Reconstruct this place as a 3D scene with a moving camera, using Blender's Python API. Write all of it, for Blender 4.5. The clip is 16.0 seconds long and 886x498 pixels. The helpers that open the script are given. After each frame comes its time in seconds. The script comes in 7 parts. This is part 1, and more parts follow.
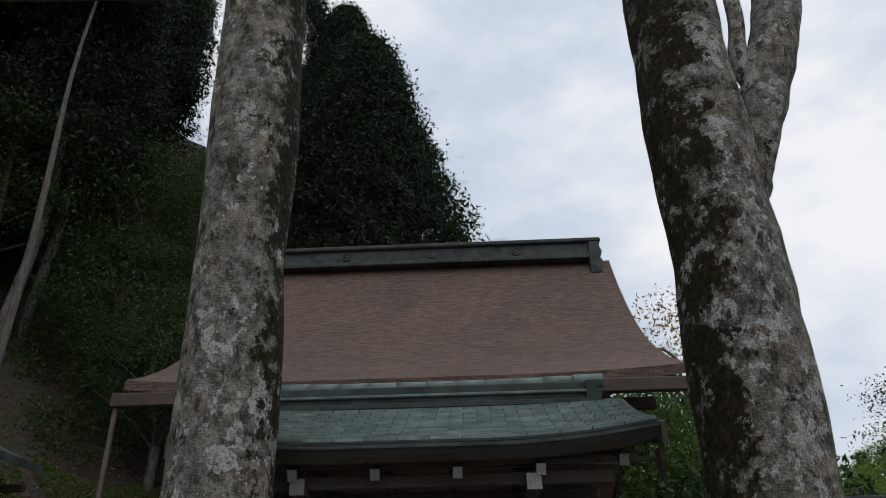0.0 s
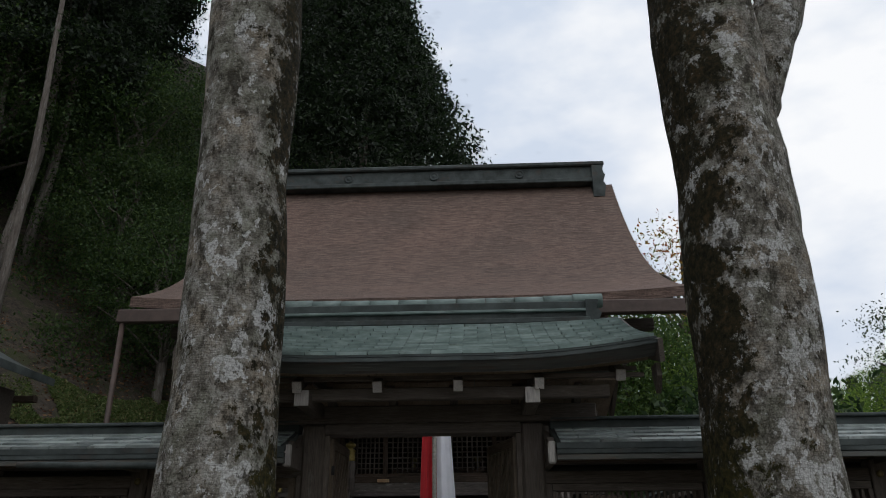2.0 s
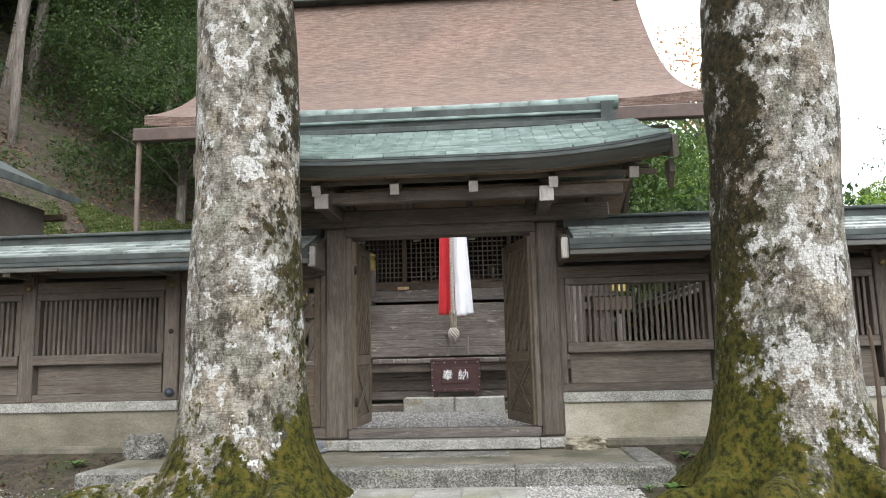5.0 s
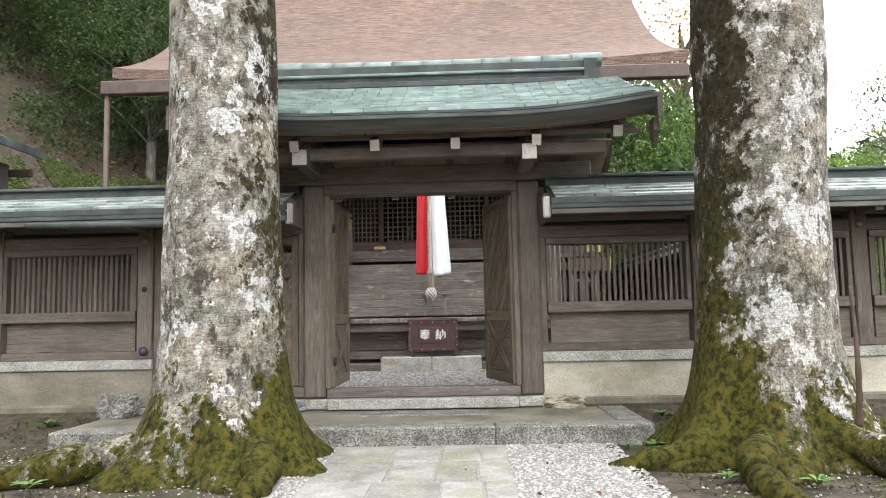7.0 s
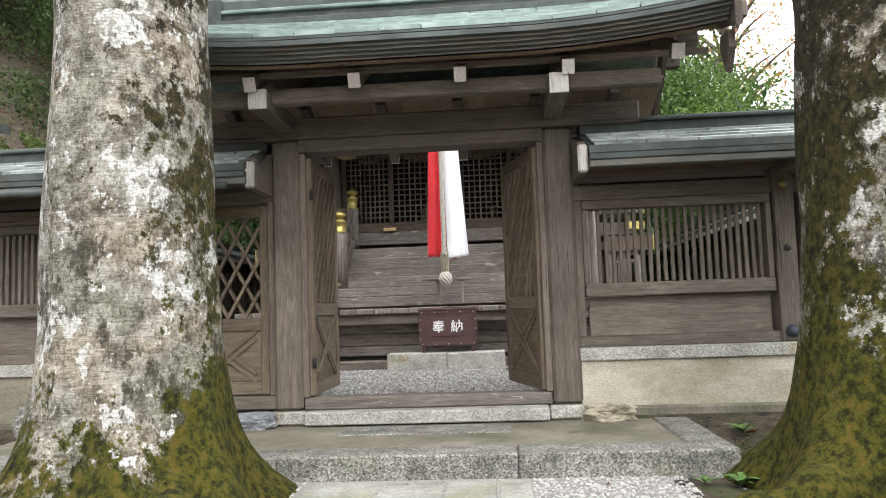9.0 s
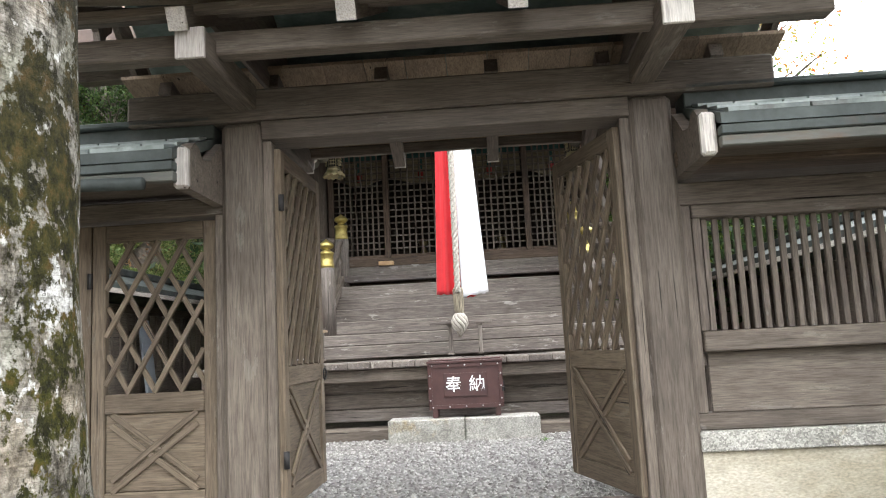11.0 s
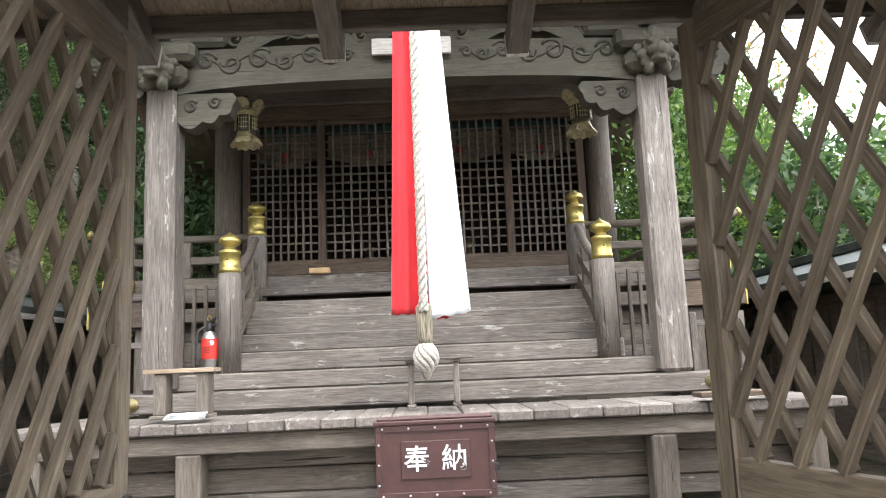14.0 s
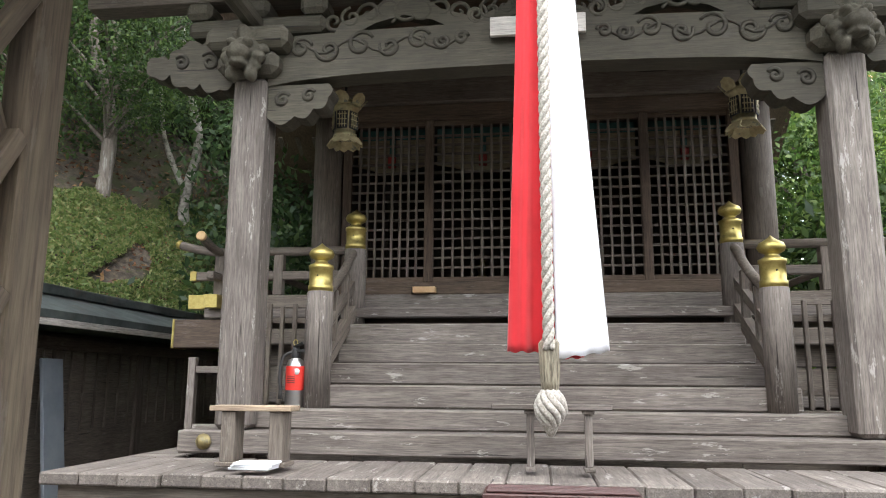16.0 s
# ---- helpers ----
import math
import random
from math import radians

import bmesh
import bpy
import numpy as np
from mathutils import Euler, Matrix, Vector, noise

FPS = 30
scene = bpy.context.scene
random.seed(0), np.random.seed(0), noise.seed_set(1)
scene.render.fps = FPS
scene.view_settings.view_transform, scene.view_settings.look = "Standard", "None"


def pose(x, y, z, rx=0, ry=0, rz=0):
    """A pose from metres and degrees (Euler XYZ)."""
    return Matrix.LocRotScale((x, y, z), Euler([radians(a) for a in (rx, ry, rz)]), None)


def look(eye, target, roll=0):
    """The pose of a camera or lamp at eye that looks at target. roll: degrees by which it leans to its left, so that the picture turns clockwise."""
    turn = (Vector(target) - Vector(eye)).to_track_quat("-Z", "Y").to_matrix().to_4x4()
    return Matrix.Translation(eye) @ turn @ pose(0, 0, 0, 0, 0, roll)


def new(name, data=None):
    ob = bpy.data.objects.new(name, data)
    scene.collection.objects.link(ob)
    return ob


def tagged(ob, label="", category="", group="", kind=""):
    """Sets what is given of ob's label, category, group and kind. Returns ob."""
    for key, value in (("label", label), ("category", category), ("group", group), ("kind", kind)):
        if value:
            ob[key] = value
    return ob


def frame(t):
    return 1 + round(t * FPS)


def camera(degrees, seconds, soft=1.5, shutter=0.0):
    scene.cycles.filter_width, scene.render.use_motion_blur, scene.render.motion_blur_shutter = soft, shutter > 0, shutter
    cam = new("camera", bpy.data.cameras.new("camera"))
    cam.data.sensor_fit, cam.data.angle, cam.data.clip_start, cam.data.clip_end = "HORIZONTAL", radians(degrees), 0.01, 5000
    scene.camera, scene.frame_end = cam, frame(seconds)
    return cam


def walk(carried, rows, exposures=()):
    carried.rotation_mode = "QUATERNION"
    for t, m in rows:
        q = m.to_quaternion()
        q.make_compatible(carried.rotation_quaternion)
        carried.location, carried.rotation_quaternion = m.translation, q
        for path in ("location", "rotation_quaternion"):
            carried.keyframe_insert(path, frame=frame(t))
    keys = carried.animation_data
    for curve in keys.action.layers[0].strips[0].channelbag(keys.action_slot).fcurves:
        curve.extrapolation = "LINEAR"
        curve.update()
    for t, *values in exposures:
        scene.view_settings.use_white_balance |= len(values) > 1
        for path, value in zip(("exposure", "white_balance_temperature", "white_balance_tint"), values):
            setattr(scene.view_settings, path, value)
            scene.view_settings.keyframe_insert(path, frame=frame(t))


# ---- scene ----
cam = camera(62.2, 16.0, soft=1.0)
PATH = [
    (0, (0.633, -8.676, 1.544), (0.562, -6.908, 2.476), -1.1),
    (0.5, (0.64, -8.665, 1.543), (0.569, -6.897, 2.475), -0.4),
    (1, (0.61, -8.64, 1.527), (0.549, -6.851, 2.419), -0.3),
    (1.5, (0.633, -8.642, 1.515), (0.559, -6.814, 2.324), -0.1),
    (2, (0.622, -8.65, 1.47), (0.54, -6.796, 2.218), -0.4),
    (2.5, (0.613, -8.64, 1.432), (0.524, -6.76, 2.108), -0.5),
    (3, (0.63, -8.624, 1.414), (0.532, -6.72, 2.017), -0.7),
    (3.5, (0.633, -8.633, 1.324), (0.528, -6.711, 1.866), -1.3),
    (4, (0.623, -8.651, 1.294), (0.506, -6.711, 1.765), -1.6),
    (4.5, (0.623, -8.664, 1.246), (0.49, -6.703, 1.615), -1.3),
    (6.8, (0.525, -8.612, 1.203), (0.414, -6.624, 1.393), -1.0),
    (7, (0.525, -8.557, 1.206), (0.46, -6.566, 1.389), -1.2),
    (7.5, (0.557, -8.289, 1.148), (0.571, -6.293, 1.286), -1.5),
    (8, (0.68, -7.789, 1.191), (0.598, -5.796, 1.34), -1.0),
    (8.5, (0.694, -7.241, 1.16), (0.614, -5.25, 1.337), -0.5),
    (9, (0.659, -6.658, 1.181), (0.515, -4.669, 1.339), -2.0),
    (9.2, (0.653, -6.415, 1.181), (0.489, -4.434, 1.405), -3.0),
    (11.5, (0.079, -3.779, 1.378), (0.015, -1.801, 1.666), -2.9),
    (12, (0.044, -3.155, 1.406), (0.073, -1.185, 1.753), -4.6),
    (12.5, (-0.019, -2.611, 1.455), (-0.082, -0.639, 1.779), -4.2),
    (13, (-0.11, -2.115, 1.476), (-0.048, -0.14, 1.785), -4.5),
    (13.5, (-0.107, -1.654, 1.508), (-0.012, 0.32, 1.817), -4.1),
    (14, (-0.113, -1.255, 1.563), (-0.065, 0.721, 1.871), -2.4),
    (14.5, (-0.193, -0.822, 1.676), (-0.128, 1.149, 2.014), -1.6),
    (15, (-0.241, -0.493, 1.756), (-0.195, 1.477, 2.09), -2.6),
    (15.5, (-0.226, -0.208, 1.765), (-0.416, 1.746, 2.147), -0.5),
    (16, (-0.216, -0.076, 1.771), (-0.467, 1.875, 2.128), 0.4),
]
EXPOSURES = [(0.0, -2.4, 6300, 10), (0.9, -2.5, 6300, 10), (1.5, -2.52, 6300, 10), (2.0, -2.28, 6350, 10), (2.5, -1.9, 6400, 10), (3.0, -1.45, 6400, 10), (3.5, -1.02, 6400, 10), (4.0, -0.68, 6480, 10), (4.5, -0.2, 6550, 10), (7.0, 0.18, 6680, 10), (8.0, 0.17, 6720, 10), (9.0, 0.27, 6760, 10), (11.5, 1.0, 6620, 10), (12.5, 1.32, 6620, 10), (14.0, 1.2, 6560, 10), (15.0, 1.05, 6500, 10), (16.0, 0.76, 6540, 10)]
walk(cam, [(t, look(eye, target, roll)) for t, eye, target, roll in PATH], EXPOSURES)

# ---- world and light ----
world = bpy.data.worlds.new("overcast_sky")
scene.world = world
world.use_nodes = True
wn, wl = world.node_tree.nodes, world.node_tree.links
wn.clear()
sky = wn.new("ShaderNodeTexSky")
sky.sky_type = "NISHITA"
sky.sun_disc = False
sky.sun_elevation, sky.sun_rotation = radians(52), radians(150)
skybg = wn.new("ShaderNodeBackground")
skybg.inputs[1].default_value = 0.12
wl.new(sky.outputs[0], skybg.inputs[0])
geo = wn.new("ShaderNodeTexCoord")
mapn = wn.new("ShaderNodeMapping")
mapn.inputs["Scale"].default_value = (1.6, 1.6, 3.4)
wl.new(geo.outputs["Generated"], mapn.inputs[0])
cloud = wn.new("ShaderNodeTexNoise")
cloud.inputs["Scale"].default_value = 1.9
cloud.inputs["Detail"].default_value = 7
cloud.inputs["Roughness"].default_value = 0.55
wl.new(mapn.outputs[0], cloud.inputs["Vector"])
shade = wn.new("ShaderNodeValToRGB")
shade.color_ramp.elements[0].position, shade.color_ramp.elements[0].color = 0.38, (0.66, 0.73, 0.84, 1)
shade.color_ramp.elements[1].position, shade.color_ramp.elements[1].color = 0.60, (1, 1, 1, 1)
wl.new(cloud.outputs[0], shade.inputs[0])
cloudbg = wn.new("ShaderNodeBackground")
cloudbg.inputs[1].default_value = 4.7
wl.new(shade.outputs[0], cloudbg.inputs[0])
cover = wn.new("ShaderNodeValToRGB")
cover.color_ramp.elements[0].position, cover.color_ramp.elements[0].color = 0.26, (0, 0, 0, 1)
cover.color_ramp.elements[1].position, cover.color_ramp.elements[1].color = 0.35, (1, 1, 1, 1)
wl.new(cloud.outputs[0], cover.inputs[0])
mixbg = wn.new("ShaderNodeMixShader")
wl.new(cover.outputs[0], mixbg.inputs[0])
wl.new(skybg.outputs[0], mixbg.inputs[1])
wl.new(cloudbg.outputs[0], mixbg.inputs[2])
wout = wn.new("ShaderNodeOutputWorld")
wl.new(mixbg.outputs[0], wout.inputs[0])

sun_data = bpy.data.lights.new("sun", "SUN")
sun_data.energy, sun_data.angle, sun_data.color = 0.9, radians(25), (1.0, 0.96, 0.9)
sun = new("sun", sun_data)
sun.matrix_world = look((6, -14, 22), (0, 0, 0))


# ---- materials ----
def nodes_of(name):
    m = bpy.data.materials.new(name)
    m.use_nodes = True
    nt = m.node_tree
    return m, nt, nt.nodes["Principled BSDF"]


def node(nt, kind, **values):
    n = nt.nodes.new(kind)
    for key, value in values.items():
        n.inputs[key].default_value = value
    return n


def ramp(nt, source, stops):
    r = nt.nodes.new("ShaderNodeValToRGB")
    while len(r.color_ramp.elements) < len(stops):
        r.color_ramp.elements.new(0.5)
    for e, (p, col) in zip(r.color_ramp.elements, stops):
        e.position = p
        e.color = (*col, 1) if len(col) == 3 else col
    nt.links.new(source, r.inputs[0])
    return r.outputs[0]


def coords(nt, scale=(1, 1, 1), vary=True):
    """Object coordinates in metres, shifted by a random amount object by object."""
    tc = nt.nodes.new("ShaderNodeTexCoord")
    mp = nt.nodes.new("ShaderNodeMapping")
    mp.inputs["Scale"].default_value = scale
    src = tc.outputs["Object"]
    if vary:
        info = nt.nodes.new("ShaderNodeObjectInfo")
        mul = nt.nodes.new("ShaderNodeVectorMath")
        mul.operation = "SCALE"
        mul.inputs[0].default_value = (37.0, 53.0, 71.0)
        nt.links.new(info.outputs["Random"], mul.inputs["Scale"])
        add = nt.nodes.new("ShaderNodeVectorMath")
        add.operation = "ADD"
        nt.links.new(src, add.inputs[0])
        nt.links.new(mul.outputs[0], add.inputs[1])
        src = add.outputs[0]
    nt.links.new(src, mp.inputs[0])
    return mp.outputs[0]


def tex(nt, vec, scale, detail=6, rough=0.6, distort=0.0):
    n = node(nt, "ShaderNodeTexNoise", Scale=scale, Detail=detail, Roughness=rough, Distortion=distort)
    nt.links.new(vec, n.inputs["Vector"])
    return n.outputs[0]


def mix(nt, a, b, fac, mode="MIX"):
    n = nt.nodes.new("ShaderNodeMix")
    n.data_type, n.blend_type = "RGBA", mode
    for src, slot in ((fac, 0), (a, 6), (b, 7)):
        if isinstance(src, (int, float)):
            n.inputs[slot].default_value = src
        elif isinstance(src, tuple):
            n.inputs[slot].default_value = (*src, 1)
        else:
            nt.links.new(src, n.inputs[slot])
    return n.outputs[2]


def bump(nt, bsdf, height, strength=0.3, distance=0.01):
    b = node(nt, "ShaderNodeBump", Strength=strength, Distance=distance)
    nt.links.new(height, b.inputs["Height"])
    nt.links.new(b.outputs[0], bsdf.inputs["Normal"])


def wood(name, axis, dark, mid, light, worn=0.25, rough=0.8):
    """Weathered timber: long grain along one local axis, stains and pale worn streaks."""
    m, nt, bsdf = nodes_of(name)
    sc = [34.0, 34.0, 34.0]
    sc[axis] = 2.2
    grain = tex(nt, coords(nt, tuple(sc)), 1.0, 8, 0.7, 0.6)
    fine = [120.0, 120.0, 120.0]
    fine[axis] = 8.0
    fibre = tex(nt, coords(nt, tuple(fine)), 1.0, 3, 0.6)
    stain = tex(nt, coords(nt, (1.7, 1.7, 1.7)), 1.0, 5, 0.6)
    col = ramp(nt, grain, ((0.18, dark), (0.5, mid), (0.84, light)))
    col = mix(nt, col, ramp(nt, stain, ((0.3, (0.62, 0.58, 0.55)), (0.7, (1.15, 1.12, 1.08)))), 0.8, "MULTIPLY")
    col = mix(nt, col, ramp(nt, fibre, ((0.34, (0.5, 0.48, 0.46)), (0.5, (0.98, 0.98, 0.98)), (0.66, (1.3, 1.3, 1.29)))), 0.6, "MULTIPLY")
    info = nt.nodes.new("ShaderNodeObjectInfo")
    col = mix(nt, col, ramp(nt, info.outputs["Random"], ((0.0, (0.8, 0.78, 0.77)), (1.0, (1.16, 1.15, 1.13)))), 0.9, "MULTIPLY")
    line = [16.0, 16.0, 16.0]
    line[axis] = 0.7
    rings = tex(nt, coords(nt, tuple(line)), 1.0, 4, 0.55, 0.8)
    col = mix(nt, col, ramp(nt, rings, ((0.452, (1, 1, 1)), (0.47, (0.5, 0.48, 0.46)), (0.488, (1.05, 1.05, 1.05)), (0.53, (1.0, 1.0, 1.0)), (0.545, (0.62, 0.6, 0.58)), (0.56, (1.08, 1.08, 1.08)))), 0.16, "MULTIPLY")
    crack = [30.0, 30.0, 30.0]
    crack[axis] = 0.9
    split = tex(nt, coords(nt, tuple(crack)), 1.0, 2, 0.5)
    col = mix(nt, col, ramp(nt, split, ((0.27, (0.18, 0.16, 0.15)), (0.295, (1, 1, 1)))), 1.0, "MULTIPLY")
    patch = [11.0, 11.0, 11.0]
    patch[axis] = 2.6
    flake = ramp(nt, tex(nt, coords(nt, tuple(patch)), 1.0, 7, 0.75), ((0.60, (0, 0, 0)), (0.625, (1, 1, 1))))
    fl = nt.nodes.new("ShaderNodeMath")
    fl.operation = "MULTIPLY"
    fl.inputs[1].default_value = worn
    nt.links.new(flake, fl.inputs[0])
    col = mix(nt, col, (0.42, 0.40, 0.37), fl.outputs[0])
    nt.links.new(col, bsdf.inputs["Base Color"])
    bsdf.inputs["Roughness"].default_value = rough
    both = mix(nt, mix(nt, grain, fibre, 0.5), rings, 0.3)
    bump(nt, bsdf, both, 0.6, 0.006)
    return m


def wood_set(name, dark, mid, light, worn=0.25):
    return [wood(name + "_" + a, i, dark, mid, light, worn) for i, a in enumerate("xyz")]


GREY = wood_set("weathered_wood", (0.065, 0.055, 0.046), (0.135, 0.116, 0.099), (0.205, 0.18, 0.156), 0.14)
STEP = wood_set("bleached_step_wood", (0.055, 0.048, 0.044), (0.16, 0.143, 0.132), (0.28, 0.26, 0.24), 0.55)
BROWN = wood_set("brown_wood", (0.04, 0.028, 0.02), (0.10, 0.072, 0.052), (0.17, 0.13, 0.098), 0.08)
DOORWOOD = wood_set("sheltered_brown_wood", (0.075, 0.058, 0.041), (0.155, 0.125, 0.092), (0.235, 0.192, 0.146), 0.10)
PALE = wood_set("pale_wood", (0.16, 0.12, 0.085), (0.30, 0.235, 0.17), (0.40, 0.33, 0.25), 0.1)
WHITE = wood_set("white_painted_wood", (0.36, 0.35, 0.33), (0.52, 0.51, 0.49), (0.62, 0.61, 0.59), 0.0)
CARVED = wood_set("carved_grey_wood", (0.032, 0.03, 0.021), (0.066, 0.061, 0.045), (0.105, 0.097, 0.074), 0.05)
# Darker wood for the scroll tubes: stands in for the dark of incised grooves.
GROOVE = wood_set("groove_dark_carving", (0.024, 0.022, 0.016), (0.048, 0.044, 0.033), (0.08, 0.073, 0.056), 0.0)


def surface(name, stops, scale=6.0, detail=8, rough=0.8, spots=None, spot_scale=3.0, spot_at=(0.55, 0.62), bumps=0.4, dist=0.01, metal=0.0, stretch=(1, 1, 1), vary=True, fine=None, pepper=0.0, tone=0.0):
    m, nt, bsdf = nodes_of(name)
    vec = coords(nt, stretch, vary)
    base = tex(nt, vec, scale, detail, 0.65)
    col = ramp(nt, base, stops)
    if spots:
        s = tex(nt, vec, spot_scale, 7, 0.7)
        col = mix(nt, col, spots, ramp(nt, s, ((spot_at[0], (0, 0, 0)), (spot_at[1], (1, 1, 1)))))
    if tone:
        info = nt.nodes.new("ShaderNodeObjectInfo")
        col = mix(nt, col, ramp(nt, info.outputs["Random"], ((0.0, (1 - tone, 1 - tone, 1 - tone)), (1.0, (1 + tone, 1 + tone, 1 + tone)))), 1.0, "MULTIPLY")
    height = base
    if fine:
        f = tex(nt, vec, fine, 3, 0.6)
        col = mix(nt, col, ramp(nt, f, ((0.3, (0.6, 0.6, 0.6)), (0.7, (1.3, 1.3, 1.3)))), 0.7, "MULTIPLY")
        height = mix(nt, base, f, 0.5)
        if pepper:
            v = node(nt, "ShaderNodeTexVoronoi", Scale=fine * 1.3)
            nt.links.new(vec, v.inputs["Vector"])
            grit = nt.nodes.new("ShaderNodeSeparateColor")
            nt.links.new(v.outputs["Color"], grit.inputs[0])
            col = mix(nt, col, ramp(nt, grit.outputs[0], ((0.15, (0.45, 0.45, 0.45)), (0.5, (1, 1, 1)), (0.85, (1.6, 1.6, 1.58)))), pepper, "MULTIPLY")
    nt.links.new(col, bsdf.inputs["Base Color"])
    bsdf.inputs["Roughness"].default_value = rough
    bsdf.inputs["Metallic"].default_value = metal
    bump(nt, bsdf, height, bumps, dist)
    return m


STONE = surface("granite", ((0.35, (0.10, 0.098, 0.088)), (0.65, (0.23, 0.225, 0.205))), 5, 9, 0.85, (0.12, 0.125, 0.085), 1.7, (0.56, 0.7), 0.6, 0.006, fine=75, pepper=1.0)
PALESTONE = surface("pale_granite", ((0.35, (0.24, 0.235, 0.21)), (0.65, (0.40, 0.39, 0.36))), 4, 9, 0.85, (0.24, 0.19, 0.11), 2.3, (0.58, 0.7), 0.4, 0.005, fine=80, pepper=0.6)
CONCRETE = surface("damp_concrete", ((0.35, (0.12, 0.108, 0.08)), (0.65, (0.23, 0.21, 0.165))), 2.2, 8, 0.8, (0.085, 0.085, 0.055), 1.3, (0.5, 0.66), 0.3, 0.006, fine=70)
PLASTER = surface("stained_plaster", ((0.35, (0.30, 0.265, 0.19)), (0.65, (0.48, 0.45, 0.375))), 1.6, 8, 0.85, (0.24, 0.21, 0.15), 1.1, (0.52, 0.72), 0.25, 0.004, stretch=(0.7, 0.7, 1.6), fine=60)
# Darker tone of the stained plaster, used on the left wall base.
DARKPLASTER = surface("darker_stained_plaster", ((0.35, (0.15, 0.135, 0.10)), (0.65, (0.27, 0.245, 0.19))), 1.6, 8, 0.85, (0.10, 0.095, 0.06), 1.1, (0.5, 0.68), 0.25, 0.004, stretch=(0.7, 0.7, 1.6), fine=60)
SOIL = surface("earth", ((0.38, (0.022, 0.017, 0.012)), (0.62, (0.085, 0.066, 0.046))), 6.0, 12, 0.95, (0.038, 0.042, 0.013), 1.6, (0.52, 0.57), 1.0, 0.04, vary=False, fine=28)
GRAVELBED = surface("gravel_bed", ((0.3, (0.16, 0.15, 0.14)), (0.7, (0.36, 0.345, 0.325))), 26, 6, 0.9, (0.12, 0.11, 0.10), 3, (0.6, 0.7), 1.0, 0.02, vary=False)
VERDIGRIS = surface("verdigris_copper", ((0.34, (0.115, 0.16, 0.146)), (0.5, (0.18, 0.24, 0.22)), (0.64, (0.27, 0.335, 0.31))), 3.0, 8, 0.5, (0.11, 0.135, 0.12), 2.6, (0.58, 0.68), 0.2, 0.004, metal=0.25, stretch=(1, 2.2, 2.2), tone=0.16)
PALECOPPER = surface("pale_weathered_copper", ((0.36, (0.13, 0.155, 0.148)), (0.5, (0.24, 0.275, 0.262)), (0.64, (0.36, 0.39, 0.375))), 3.0, 8, 0.5, (0.12, 0.13, 0.12), 2.6, (0.56, 0.66), 0.2, 0.004, metal=0.2, tone=0.25)
FASCIA = surface("copper_clad_fascia", ((0.35, (0.065, 0.068, 0.06)), (0.65, (0.135, 0.138, 0.122))), 2.0, 7, 0.7, (0.11, 0.085, 0.065), 2.6, (0.53, 0.66), 0.15, 0.004, stretch=(0.6, 3, 3))
PAVING = surface("worn_paving_stone", ((0.35, (0.18, 0.176, 0.155)), (0.65, (0.33, 0.325, 0.30))), 3.5, 10, 0.85, (0.22, 0.215, 0.15), 1.6, (0.5, 0.64), 0.35, 0.006, fine=45, tone=0.12)
DARKCOPPER = surface("dark_copper", ((0.35, (0.026, 0.033, 0.031)), (0.65, (0.078, 0.094, 0.089))), 3, 7, 0.72, (0.07, 0.055, 0.045), 2.0, (0.56, 0.7), 0.15, 0.004, metal=0.0)
RUST = surface("rusty_gutter", ((0.3, (0.06, 0.04, 0.032)), (0.7, (0.12, 0.08, 0.064))), 5, 7, 0.6, (0.05, 0.036, 0.032), 2, (0.55, 0.7), 0.15, 0.004)
BRASS = surface("gilt_brass", ((0.3, (0.30, 0.235, 0.07)), (0.7, (0.52, 0.43, 0.16))), 14, 6, 0.42, (0.22, 0.17, 0.07), 9, (0.62, 0.72), 0.06, 0.002, metal=0.85)
TARNISH = surface("tarnished_brass", ((0.3, (0.15, 0.12, 0.055)), (0.7, (0.32, 0.26, 0.12))), 18, 6, 0.5, (0.12, 0.12, 0.09), 11, (0.55, 0.65), 0.1, 0.003, metal=0.6)
IRON = surface("black_iron", ((0.3, (0.02, 0.02, 0.022)), (0.7, (0.05, 0.048, 0.046))), 20, 5, 0.6, bumps=0.1, metal=0.5)
STEEL = surface("polished_steel", ((0.3, (0.5, 0.5, 0.5)), (0.7, (0.62, 0.62, 0.62))), 8, 4, 0.32, bumps=0.02, metal=1.0)
LACQUER = surface("maroon_paint", ((0.3, (0.045, 0.017, 0.015)), (0.7, (0.075, 0.03, 0.027))), 5, 6, 0.45, (0.09, 0.045, 0.04), 6, (0.64, 0.7), 0.12, 0.002)
BLACKRUBBER = surface("black_rubber", ((0.3, (0.015, 0.015, 0.016)), (0.7, (0.03, 0.03, 0.03))), 20, 3, 0.6, bumps=0.05)
REDLABEL = surface("red_label", ((0.3, (0.60, 0.03, 0.025)), (0.7, (0.70, 0.05, 0.035))), 5, 3, 0.4, bumps=0.02)
WHITEPAINT = surface("white_paint", ((0.3, (0.72, 0.72, 0.70)), (0.7, (0.82, 0.82, 0.80))), 5, 5, 0.6, bumps=0.05)
PAPER = surface("white_paper", ((0.3, (0.66, 0.68, 0.71)), (0.7, (0.78, 0.79, 0.8))), 4, 4, 0.7, bumps=0.1)
ROPE = surface("straw_rope", ((0.35, (0.22, 0.20, 0.17)), (0.65, (0.52, 0.49, 0.44))), 60, 5, 0.9, bumps=0.5, dist=0.004)
INTERIOR = surface("shade_dark_interior", ((0.3, (0.02, 0.016, 0.012)), (0.7, (0.045, 0.035, 0.026))), 3, 5, 0.8, bumps=0.1)
